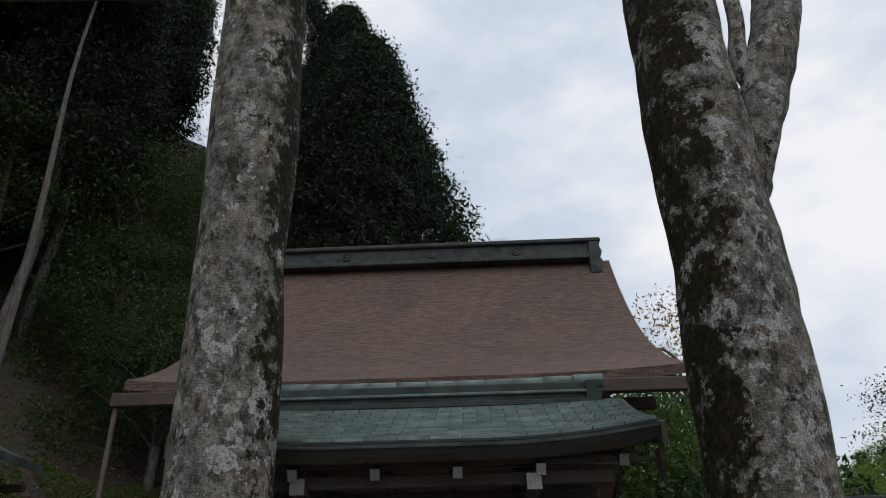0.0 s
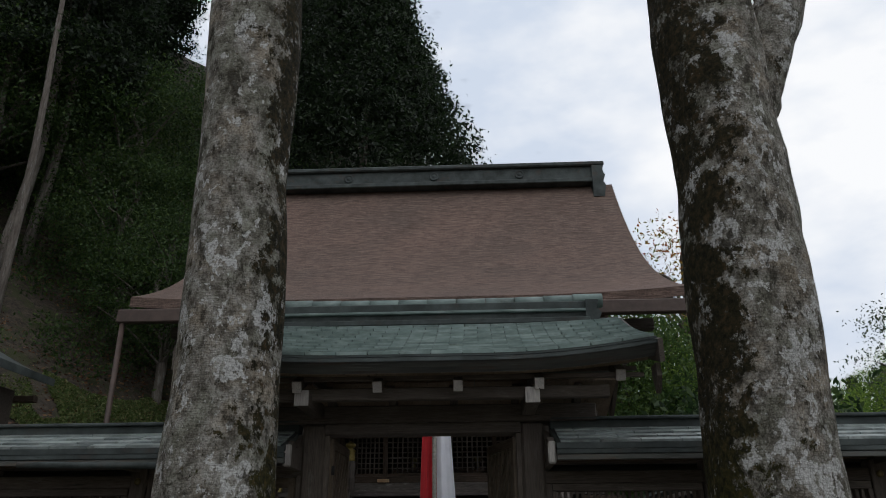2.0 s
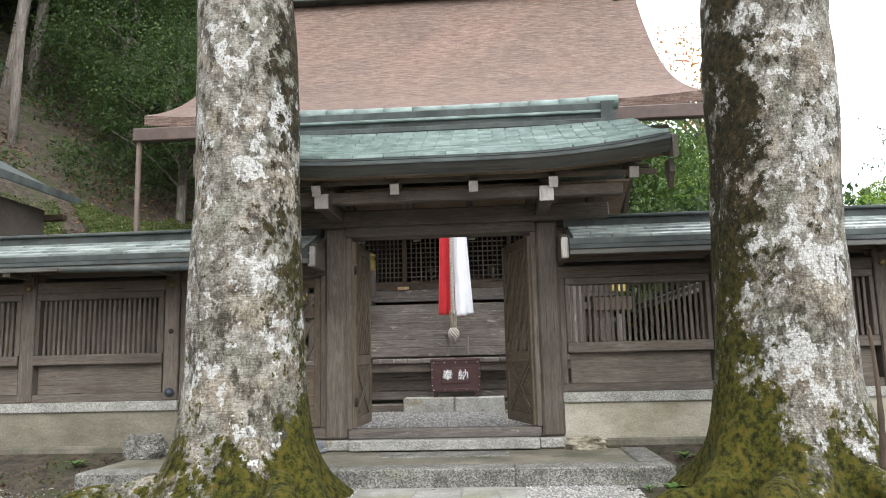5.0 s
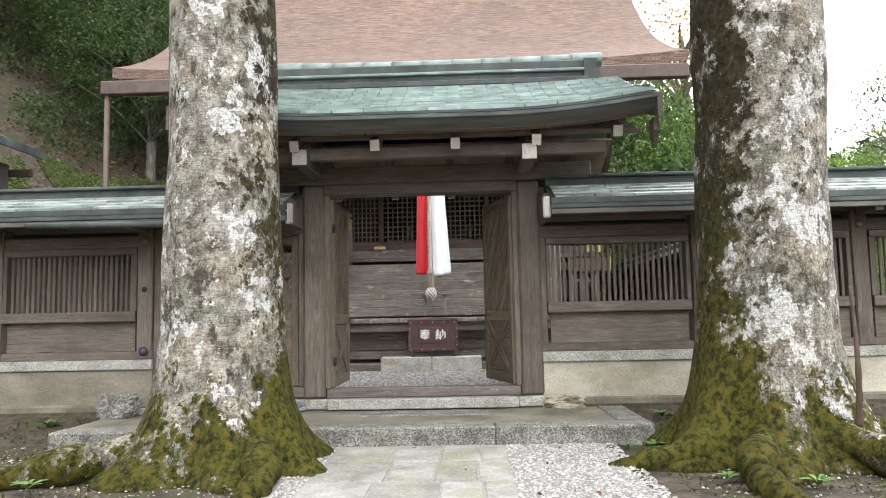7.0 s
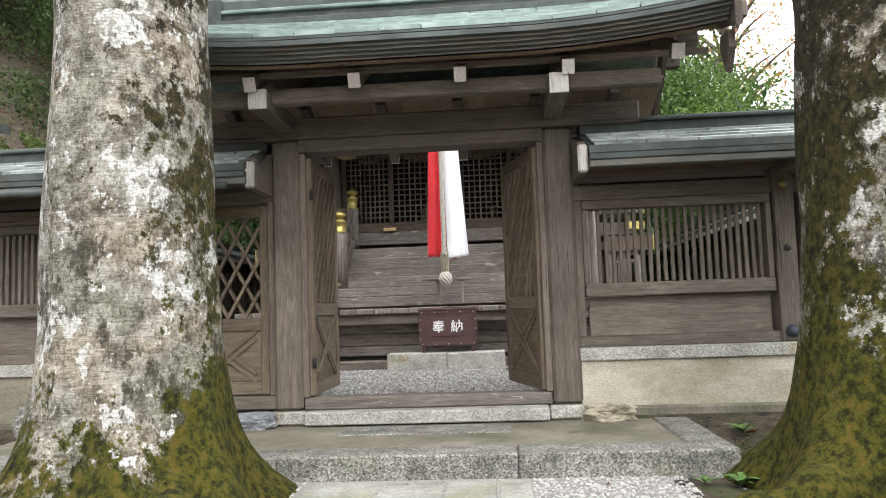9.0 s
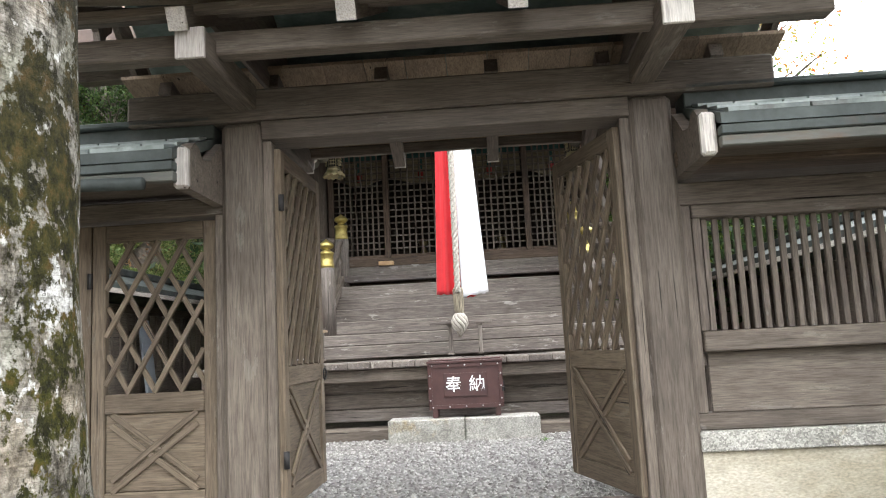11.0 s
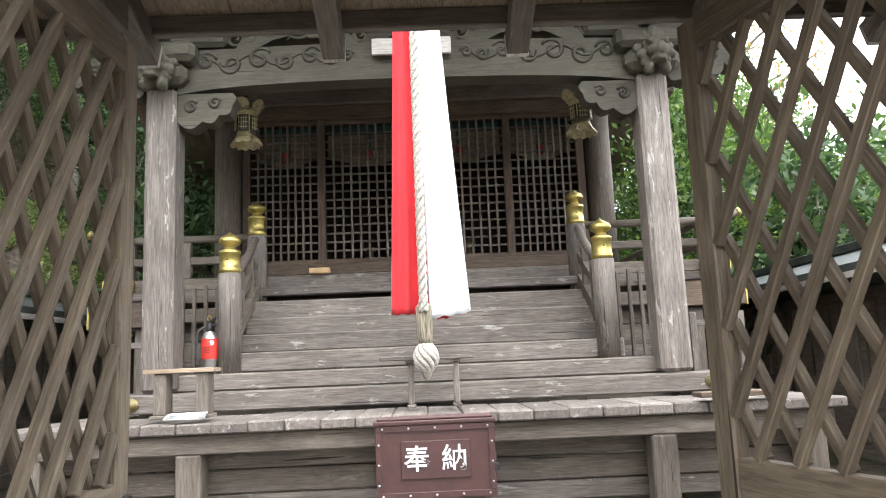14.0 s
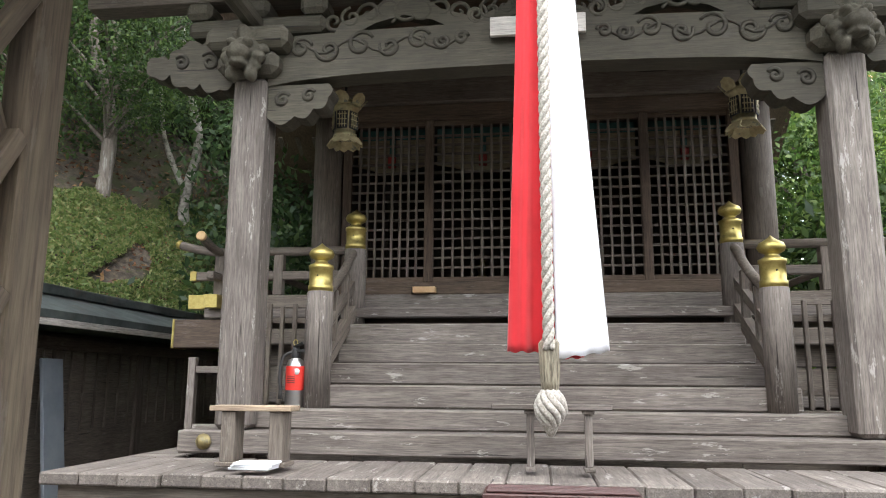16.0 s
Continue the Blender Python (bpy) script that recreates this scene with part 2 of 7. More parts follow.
CURTAIN = surface("old_bamboo_blind", ((0.3, (0.16, 0.125, 0.075)), (0.7, (0.27, 0.215, 0.14))), 4, 6, 0.8, (0.11, 0.09, 0.06), 3, (0.5, 0.6), 0.3, 0.004, stretch=(1, 1, 30))
TEAL = surface("teal_cloth", ((0.3, (0.015, 0.06, 0.055)), (0.7, (0.03, 0.10, 0.09))), 6, 4, 0.8, bumps=0.1)
CRIMSON = surface("crimson_cloth", ((0.3, (0.25, 0.02, 0.02)), (0.7, (0.38, 0.04, 0.03))), 6, 4, 0.8, bumps=0.1)
BUFF = surface("buff_cut_wood", ((0.3, (0.42, 0.26, 0.12)), (0.7, (0.60, 0.41, 0.22))), 8, 6, 0.7, bumps=0.1)


def cloth(name, a, b):
    m, nt, bsdf = nodes_of(name)
    vec = coords(nt, (1, 1, 1), False)
    nt.links.new(ramp(nt, tex(nt, vec, 5, 5), ((0.3, a), (0.7, b))), bsdf.inputs["Base Color"])
    weave = node(nt, "ShaderNodeTexWave", Scale=160.0)
    nt.links.new(vec, weave.inputs["Vector"])
    bsdf.inputs["Roughness"].default_value = 0.85
    bsdf.inputs["Sheen Weight"].default_value = 0.2
    bump(nt, bsdf, weave.outputs["Fac"], 0.1, 0.001)
    return m


REDCLOTH = cloth("red_cloth", (0.46, 0.006, 0.012), (0.56, 0.012, 0.02))
WHITECLOTH = cloth("white_cloth", (0.74, 0.74, 0.79), (0.82, 0.82, 0.86))


def bark_roof():
    """Cypress-bark shingles: fine broken courses across the slope."""
    m, nt, bsdf = nodes_of("cypress_bark_thatch")
    vec = coords(nt, (1, 1, 1), False)
    fibres = tex(nt, coords(nt, (30, 5, 5), False), 1.0, 5, 0.7)
    rows = tex(nt, coords(nt, (3.5, 34, 34), False), 1.0, 5, 0.7, 0.2)
    grain = tex(nt, vec, 45, 3, 0.7)
    wide = tex(nt, vec, 0.5, 6, 0.6)
    col = ramp(nt, rows, ((0.34, (0.075, 0.05, 0.039)), (0.5, (0.15, 0.103, 0.083)), (0.66, (0.245, 0.178, 0.148))))
    col = mix(nt, col, ramp(nt, grain, ((0.3, (0.5, 0.5, 0.5)), (0.7, (1.45, 1.4, 1.38)))), 0.85, "MULTIPLY")
    col = mix(nt, col, ramp(nt, fibres, ((0.3, (0.75, 0.75, 0.75)), (0.7, (1.2, 1.2, 1.2)))), 0.6, "MULTIPLY")
    col = mix(nt, col, ramp(nt, wide, ((0.3, (0.82, 0.85, 0.85)), (0.7, (1.15, 1.1, 1.08)))), 1.0, "MULTIPLY")
    nt.links.new(col, bsdf.inputs["Base Color"])
    bsdf.inputs["Roughness"].default_value = 0.9
    bump(nt, bsdf, mix(nt, rows, grain, 0.5), 0.9, 0.03)
    return m


THATCH = bark_roof()


def bark(name, mossy, edge, pale, wide, net):
    """Grey trunk with crisp white lichen, dark blotches, fine cracks and moss on one side and at the roots."""
    m, nt, bsdf = nodes_of(name)
    vec = coords(nt, (1, 1, 0.85), False)
    base = tex(nt, vec, 7.0, 14, 0.72)
    col = ramp(nt, base, ((0.36, (0.08, 0.072, 0.058)), (0.46, (0.20, 0.185, 0.158)), (0.55, (0.33, 0.315, 0.28)), (0.66, (0.45, 0.435, 0.40))))
    tint = tex(nt, vec, 2.4, 6, 0.6)
    col = mix(nt, col, ramp(nt, tint, ((0.4, (0.78, 0.82, 0.74)), (0.5, (1, 1, 1)), (0.6, (1.1, 1.0, 0.88)))), 0.8, "MULTIPLY")
    lich = tex(nt, vec, 9.5, 7, 0.62, 0.1)
    region = tex(nt, vec, 2.0, 4, 0.5)
    both = nt.nodes.new("ShaderNodeMath")
    both.operation = "MULTIPLY_ADD"
    both.inputs[1].default_value = wide
    nt.links.new(region, both.inputs[0])
    nt.links.new(lich, both.inputs[2])
    col = mix(nt, col, (0.57, 0.57, 0.55), ramp(nt, both.outputs[0], ((pale + wide * 0.5, (0, 0, 0)), (pale + wide * 0.5 + 0.02, (0.95, 0.95, 0.95)))))
    dots = tex(nt, vec, 34.0, 4, 0.55)
    col = mix(nt, col, (0.55, 0.55, 0.52), ramp(nt, dots, ((0.64, (0, 0, 0)), (0.68, (0.7, 0.7, 0.7)))))
    dark = tex(nt, coords(nt, (1.6, 1.6, 0.9), False), 3.0, 14, 0.74)
    col = mix(nt, col, (0.05, 0.044, 0.032), ramp(nt, dark, ((0.55, (0, 0, 0)), (0.60, (0.88, 0.88, 0.88)))))
    wrinkle = tex(nt, coords(nt, (9, 9, 75), False), 1.0, 5, 0.6, 0.4)
    col = mix(nt, col, ramp(nt, wrinkle, ((0.36, (0.62, 0.61, 0.58)), (0.5, (1, 1, 1)), (0.7, (1.1, 1.1, 1.1)))), 0.7, "MULTIPLY")
    pits = tex(nt, vec, 48.0, 6, 0.7)
    col = mix(nt, col, ramp(nt, pits, ((0.36, (0.4, 0.39, 0.37)), (0.5, (1, 1, 1)), (0.7, (1.2, 1.2, 1.2)))), 0.9, "MULTIPLY")
    cells = node(nt, "ShaderNodeTexVoronoi", Scale=34.0)
    cells.feature = "DISTANCE_TO_EDGE"
    nt.links.new(coords(nt, (1, 1, 0.7), False), cells.inputs["Vector"])
    col = mix(nt, col, ramp(nt, cells.outputs["Distance"], ((0.0, (0.4, 0.38, 0.35)), (0.10, (1, 1, 1)))), net, "MULTIPLY")
    tc = nt.nodes.new("ShaderNodeTexCoord")
    sep = nt.nodes.new("ShaderNodeSeparateXYZ")
    nt.links.new(tc.outputs["Object"], sep.inputs[0])
    mossn = tex(nt, vec, 3.6, 14, 0.80)
    low = ramp(nt, sep.outputs["Z"], ((0.0, (1, 1, 1)), (0.36, (0.72, 0.72, 0.72)), (0.95, (0.15, 0.15, 0.15))))
    side = nt.nodes.new("ShaderNodeVectorMath")
    side.operation = "DOT_PRODUCT"
    side.inputs[1].default_value = mossy
    nt.links.new(tc.outputs["Object"], side.inputs[0])
    shifted = nt.nodes.new("ShaderNodeMath")
    shifted.operation = "SUBTRACT"
    shifted.inputs[1].default_value = edge
    nt.links.new(side.outputs["Value"], shifted.inputs[0])
    clamp = node(nt, "ShaderNodeClamp", Min=-0.10, Max=0.18)
    nt.links.new(shifted.outputs[0], clamp.inputs["Value"])
    amount = nt.nodes.new("ShaderNodeMath")
    amount.operation = "MULTIPLY_ADD"
    amount.inputs[1].default_value = 0.40
    nt.links.new(low, amount.inputs[0])
    ragged = nt.nodes.new("ShaderNodeMath")
    ragged.operation = "MULTIPLY_ADD"
    ragged.inputs[1].default_value, ragged.inputs[2].default_value = 1.9, -0.45
    nt.links.new(mossn, ragged.inputs[0])
    nt.links.new(ragged.outputs[0], amount.inputs[2])
    amount2 = nt.nodes.new("ShaderNodeMath")
    amount2.operation = "ADD"
    nt.links.new(amount.outputs[0], amount2.inputs[0])
    nt.links.new(clamp.outputs[0], amount2.inputs[1])
    mossmask = ramp(nt, amount2.outputs[0], ((0.635, (0, 0, 0)), (0.67, (1, 1, 1))))
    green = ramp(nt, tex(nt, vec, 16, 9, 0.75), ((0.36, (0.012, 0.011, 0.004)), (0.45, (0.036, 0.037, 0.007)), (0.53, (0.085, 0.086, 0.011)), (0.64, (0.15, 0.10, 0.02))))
    # Moss colour darkened by height: green at the roots, dark brown higher up.
    dark_moss = ramp(nt, tex(nt, vec, 16, 9, 0.75), ((0.36, (0.010, 0.009, 0.005)), (0.5, (0.032, 0.028, 0.012)), (0.64, (0.085, 0.055, 0.024))))
    height_mix = node(nt, "ShaderNodeMapRange")
    height_mix.inputs["From Min"].default_value, height_mix.inputs["From Max"].default_value = 0.7, 2.6
    nt.links.new(sep.outputs["Z"], height_mix.inputs["Value"])
    green = mix(nt, green, dark_moss, height_mix.outputs[0])
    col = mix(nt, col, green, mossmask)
    nt.links.new(col, bsdf.inputs["Base Color"])
    bsdf.inputs["Roughness"].default_value = 0.95
    bsdf.inputs["Specular IOR Level"].default_value = 0.2
    h = mix(nt, mix(nt, base, pits, 0.5), wrinkle, 0.3)
    h = mix(nt, h, tex(nt, vec, 60, 6, 0.8), mossmask)
    bump(nt, bsdf, h, 1.0, 0.035)
    return m


def leaf(name, a, b, c):
    m, nt, bsdf = nodes_of(name)
    g = nt.nodes.new("ShaderNodeNewGeometry")
    col = ramp(nt, g.outputs["Random Per Island"], ((0.0, a), (0.55, b), (1.0, c)))
    nt.links.new(col, bsdf.inputs["Base Color"])
    bsdf.inputs["Roughness"].default_value = 0.6
    tr = nt.nodes.new("ShaderNodeBsdfTranslucent")
    nt.links.new(col, tr.inputs[0])
    ms = nt.nodes.new("ShaderNodeMixShader")
    ms.inputs[0].default_value = 0.45
    nt.links.new(bsdf.outputs[0], ms.inputs[1])
    nt.links.new(tr.outputs[0], ms.inputs[2])
    nt.links.new(ms.outputs[0], nt.nodes["Material Output"].inputs[0])
    return m


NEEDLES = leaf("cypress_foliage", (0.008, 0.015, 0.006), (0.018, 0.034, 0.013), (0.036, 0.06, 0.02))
BROADLEAF = leaf("maple_foliage", (0.08, 0.15, 0.025), (0.17, 0.29, 0.045), (0.32, 0.42, 0.075))
AUTUMN = leaf("autumn_foliage", (0.20, 0.25, 0.05), (0.42, 0.27, 0.06), (0.50, 0.12, 0.05))
GREYLEAF = leaf("pale_foliage", (0.06, 0.08, 0.05), (0.11, 0.14, 0.085), (0.17, 0.20, 0.12))
# Maple leaf colours darkened for the forest shade; used across the slope.
DIMLEAF = leaf("shade_darkened_maple_foliage", (0.02, 0.045, 0.012), (0.045, 0.09, 0.02), (0.09, 0.14, 0.03))
GREENLEAF = leaf("fresh_green_foliage", (0.035, 0.075, 0.018), (0.075, 0.14, 0.03), (0.15, 0.22, 0.05))
SHRUB = leaf("glossy_shrub_foliage", (0.018, 0.04, 0.014), (0.036, 0.075, 0.022), (0.075, 0.12, 0.036))
GRASSLEAF = leaf("grass_blades", (0.06, 0.10, 0.025), (0.12, 0.17, 0.045), (0.24, 0.24, 0.10))
DEADLEAF = leaf("fallen_leaves", (0.06, 0.025, 0.015), (0.16, 0.07, 0.035), (0.28, 0.17, 0.08))
WHITEPEBBLE = leaf("white_pebbles", (0.26, 0.25, 0.235), (0.48, 0.47, 0.45), (0.70, 0.69, 0.67))
PEBBLE = leaf("pebbles", (0.16, 0.15, 0.14), (0.36, 0.345, 0.33), (0.62, 0.61, 0.58))
CEDARBARK = surface("cedar_bark", ((0.3, (0.07, 0.055, 0.043)), (0.7, (0.20, 0.175, 0.15))), 3, 8, 0.9, (0.26, 0.25, 0.23), 2, (0.56, 0.66), 0.7, 0.03, stretch=(6, 6, 0.8))


# ---- mesh helpers ----
MESHES = {}
PLACED = {}


def place(name, mesh, material, m, parent=None, label=""):
    """One mesh object at the world pose m, under a thing or a part."""
    if material is not None and not mesh.materials:
        mesh.materials.append(material)
    ob = new(name, mesh)
    PLACED[ob.name] = m
    if parent is not None:
        ob.parent = parent
        ob.matrix_basis = PLACED[parent.name].inverted() @ m
    else:
        ob.matrix_basis = m
    if label:
        tagged(ob, label=label)
    return ob


def thing(name, loc, label, category, kind="", group=""):
    ob = new(name)
    ob.empty_display_size = 0.1
    m = Matrix.Translation(loc)
    PLACED[ob.name] = m
    ob.matrix_basis = m
    return tagged(ob, label, category, group, kind)


def mesh_of(name, verts, faces, smooth=False):
    me = bpy.data.meshes.new(name)
    me.from_pydata([tuple(v) for v in verts], [], faces)
    if smooth:
        me.polygons.foreach_set("use_smooth", [True] * len(me.polygons))
    me.update()
    return me


def chamfer_box(sx, sy, sz, c, material):
    key = ("box", round(sx, 4), round(sy, 4), round(sz, 4), c, material.name)
    if key in MESHES:
        return MESHES[key]
    h = (sx / 2, sy / 2, sz / 2)
    c = min(c, 0.3 * min(sx, sy, sz))
    verts, index = [], {}
    for s in [(i, j, k) for i in (-1, 1) for j in (-1, 1) for k in (-1, 1)]:
        for ax in range(3):
            index[s, ax] = len(verts)
            verts.append([s[d] * (h[d] if d == ax else h[d] - c) for d in range(3)])
    faces = []
    for ax in range(3):
        u, w = [d for d in range(3) if d != ax]
        for sg in (-1, 1):
            f = []
            for a, b in ((-1, -1), (1, -1), (1, 1), (-1, 1)):
                s = [0, 0, 0]
                s[ax], s[u], s[w] = sg, a, b
                f.append(index[tuple(s), ax])
            faces.append(f)
        for a in (-1, 1):
            for b in (-1, 1):
                s0, s1 = [0, 0, 0], [0, 0, 0]
                s0[ax], s1[ax] = -1, 1
                s0[u] = s1[u] = a
                s0[w] = s1[w] = b
                s0, s1 = tuple(s0), tuple(s1)
                faces.append([index[s0, u], index[s1, u], index[s1, w], index[s0, w]])
    for s in [(i, j, k) for i in (-1, 1) for j in (-1, 1) for k in (-1, 1)]:
        faces.append([index[s, 0], index[s, 1], index[s, 2]])
    fixed = []
    for f in faces:
        p = [Vector(verts[i]) for i in f]
        n = (p[1] - p[0]).cross(p[2] - p[0])
        fixed.append(f if n.dot(sum(p, Vector()) / len(p)) > 0 else f[::-1])
    me = mesh_of("box", verts, fixed)
    me.materials.append(material)
    MESHES[key] = me
    return me


def beam(name, parent, mats, x0, x1, y0, y1, z0, z1, c=0.008, label="", axis=None):
    """A squared timber or block between two corners; the grain follows its longest side."""
    size = (abs(x1 - x0), abs(y1 - y0), abs(z1 - z0))
    if isinstance(mats, list):
        mat = mats[size.index(max(size)) if axis is None else axis]
    else:
        mat = mats
    return place(name, chamfer_box(*size, c, mat), None, Matrix.Translation(((x0 + x1) / 2, (y0 + y1) / 2, (z0 + z1) / 2)), parent, label)


def bar(name, parent, mats, a, b, w, d, c=0.003, label="", up=(0, 1, 0)):
    """A straight bar from a to b, w wide and d deep (d along up as near as can be)."""
    a, b = Vector(a), Vector(b)
    z = (b - a).normalized()
    y = (Vector(up) - z * z.dot(Vector(up))).normalized()
    x = y.cross(z)
    m = Matrix((x, y, z)).transposed().to_4x4()
    m.translation = (a + b) / 2
    mat = mats[2] if isinstance(mats, list) else mats
    return place(name, chamfer_box(w, d, round((b - a).length, 3), c, mat), None, m, parent, label)


def lathe(profile, n=24):
    """A turned mesh round z from (radius, height) pairs, bottom to top."""
    verts, faces = [], []
    for r, z in profile:
        verts += [(r * math.cos(2 * math.pi * i / n), r * math.sin(2 * math.pi * i / n), z) for i in range(n)]
    for j in range(len(profile) - 1):
        for i in range(n):
            k = (i + 1) % n
            faces.append((j * n + i, j * n + k, (j + 1) * n + k, (j + 1) * n + i))
    faces.append(tuple(range(n))[::-1])
    faces.append(tuple(range((len(profile) - 1) * n, len(profile) * n)))
    return mesh_of("turned", verts, faces, True)


def prism(outline, depth):
    """An outline of (u, v) pairs, counter-clockwise, in the xz plane, thick along y from 0 to depth."""
    n = len(outline)
    verts = [(u, 0, v) for u, v in outline] + [(u, depth, v) for u, v in outline]
    faces = [tuple(range(n)), tuple(range(n, 2 * n))[::-1]]
    for i in range(n):
        k = (i + 1) % n
        faces.append((i, i + n, k + n, k))
    return mesh_of("prism", verts, faces)


def tube(points, radius, n=10, taper=None):
    """A round tube along a line of points."""
    pts = [Vector(p) for p in points]
    verts, faces = [], []
    for i, p in enumerate(pts):
        d = (pts[min(i + 1, len(pts) - 1)] - pts[max(i - 1, 0)]).normalized()
        x = d.cross(Vector((0.13, 0.97, 0.2))).normalized()
        y = d.cross(x)
        r = radius if taper is None else radius * taper[i]
        verts += [p + r * (math.cos(2 * math.pi * k / n) * x + math.sin(2 * math.pi * k / n) * y) for k in range(n)]
    for j in range(len(pts) - 1):
        for i in range(n):
            k = (i + 1) % n
            faces.append((j * n + i, (j + 1) * n + i, (j + 1) * n + k, j * n + k))
    faces.append(tuple(range(n)))
    faces.append(tuple(range((len(pts) - 1) * n, len(pts) * n))[::-1])
    return mesh_of("tube", verts, faces, True)


I4 = Matrix.Identity(4)


def at(x, y, z):
    return Matrix.Translation((x, y, z))


def joined(boxes):
    """One mesh of many plain boxes (x0, x1, y0, y1, z0, z1)."""
    verts, faces = [], []
    for x0, x1, y0, y1, z0, z1 in boxes:
        o = len(verts)
        verts += [(x, y, z) for x in (x0, x1) for y in (y0, y1) for z in (z0, z1)]
        faces += [tuple(o + i for i in f) for f in ((0, 1, 3, 2), (4, 6, 7, 5), (0, 4, 5, 1), (2, 3, 7, 6), (0, 2, 6, 4), (1, 5, 7, 3))]
    return mesh_of("boxes", verts, faces)


def leaf_cloud(centres, size, seed, spread=0.9, flat=0.0):
    """Small diamond leaves of random turn at the given places, as one mesh."""
    rng = np.random.default_rng(seed)
    n = len(centres)
    a = rng.normal(size=(n, 3))
    a[:, 2] *= 1 - flat
    a /= np.linalg.norm(a, axis=1)[:, None]
    b = np.cross(a, rng.normal(size=(n, 3)))
    b /= np.linalg.norm(b, axis=1)[:, None]
    s = size * rng.uniform(0.6, 1.4, n)[:, None]
    lift = np.cross(a, b) * s * 0.15
    v = np.stack([centres - a * s, centres + b * s * 0.5 * spread + lift, centres + a * s, centres - b * s * 0.5 * spread + lift], axis=1).reshape(-1, 3)
    me = bpy.data.meshes.new("leaves")
    me.vertices.add(len(v))
    me.vertices.foreach_set("co", v.astype(np.float32).ravel())
    me.loops.add(len(v))
    me.loops.foreach_set("vertex_index", np.arange(len(v), dtype=np.int32))
    me.polygons.add(n)
    me.polygons.foreach_set("loop_start", np.arange(0, 4 * n, 4, dtype=np.int32))
    me.update(calc_edges=True)
    return me


def clumps(rng, centres, per, radius, squash=0.6):
    c = np.repeat(np.asarray(centres), per, axis=0)
    d = rng.normal(size=c.shape) * radius
    d[:, 2] *= squash
    return c + d


# ---- ground ----
def hill(x, y):
    """Height of the ground: level court and approach, a steep wooded slope beyond."""
    if -5.75 < x < 5.35 and 0.3 < y < 13.2:
        return 0.27
    left = max(0.0, -x - 6.3 + 0.5 * max(0.0, y - 8))
    back = max(0.0, y - 15.5)
    right = max(0.0, x - 26.0)
    h = 0.80 * left ** 1.03 + 0.5 * back * (1.0 if x < 4 else max(0.0, 1 - (x - 4) / 14)) + 0.35 * right
    h = min(h, 34 + 0.1 * h)
    inner = min(1.0, max(0.0, (y + 0.05) / 0.1)) * 0.27
    if y < 0.0:
        inner = max(0.0, 0.2 * (y + 1.3) / 1.3) if y > -1.3 else 0.0
    return h + (inner if y < 16 else 0.27)


def ground_sheet():
    xs = sorted(set(list(np.round(np.arange(-30, 30.1, 0.75), 3)) + [-800, -400, -200, -120, -80, -60, -45, -36, 36, 45, 60, 80, 120, 200, 400, 800]))
    ys = sorted(set(list(np.round(np.arange(-14, 36, 0.75), 3)) + [-0.06, 0.05, -800, -300, -120, -60, -30, -20, 42, 50, 60, 80, 120, 200, 400, 800]))
    verts = []
    for y in ys:
        for x in xs:
            h = hill(x, y)
            wob = 0.25 * noise.noise(Vector((x * 0.35, y * 0.35, 3))) if (x < -7 or y > 16) else 0.0
            verts.append((x, y, h + wob - 0.03))
    n = len(xs)
    faces = [(j * n + i, j * n + i + 1, (j + 1) * n + i + 1, (j + 1) * n + i) for j in range(len(ys) - 1) for i in range(n - 1)]
    ob = place("ground", mesh_of("ground", verts, faces, True), SOIL, I4)
    tagged(ob, "brown earth with moss and grass rising to a wooded slope", "ground", kind="structure")


ground_sheet()


# ---- shared shapes ----
def sheet(fn, us, vs, thick, material_name="sheet"):
    """A curved slab: fn(u, v) gives the top, thick is measured straight down."""
    n, m = len(us), len(vs)
    top = [fn(u, v) for v in vs for u in us]
    verts = [tuple(p) for p in top] + [(p[0], p[1], p[2] - thick) for p in top]
    o = n * m
    faces = []
    for j in range(m - 1):
        for i in range(n - 1):
            a, b, c, d = j * n + i, j * n + i + 1, (j + 1) * n + i + 1, (j + 1) * n + i
            faces += [(a, b, c, d), (a + o, d + o, c + o, b + o)]
    for i in range(n - 1):
        a, b = i, i + 1
        faces.append((a, a + o, b + o, b))
        a, b = (m - 1) * n + i, (m - 1) * n + i + 1
        faces.append((a, b, b + o, a + o))
    for j in range(m - 1):
        a, b = j * n, (j + 1) * n
        faces.append((a, b, b + o, a + o))
        a, b = j * n + n - 1, (j + 1) * n + n - 1
        faces.append((a, a + o, b + o, b))
    return mesh_of(material_name, verts, faces)


def span(a, b, n):
    return [a + (b - a) * i / n for i in range(n + 1)]


# ---- main hall ----
HX = -0.2
HALL = thing("shrine_hall", (HX, 9, 0.27), "weathered wooden shrine hall with a thick cypress-bark roof", "shrine hall")
RX0, RX1, RIDGE_Y = -6.08, 4.68, 10.3


def hall_roof(x, v):
    """v runs from the front eave (0) over the ridge (1) to the rear eave (2)."""
    u = 1 - abs(v - 1)
    y = 4.72 + (RIDGE_Y - 4.72) * v if v <= 1 else RIDGE_Y + 5.6 * (v - 1)
    z = 5.88 + 5.05 * (0.45 * u + 0.55 * u ** 2.4)
    e = abs((x - (RX0 + RX1) / 2) / ((RX1 - RX0) / 2))
    pull = 1 - 0.012 * min(1.0, u * 2.2)
    mid = (RX0 + RX1) / 2
    return (mid + (x - mid) * pull, y, z + 0.13 * e ** 4 * (1 - 0.6 * u))


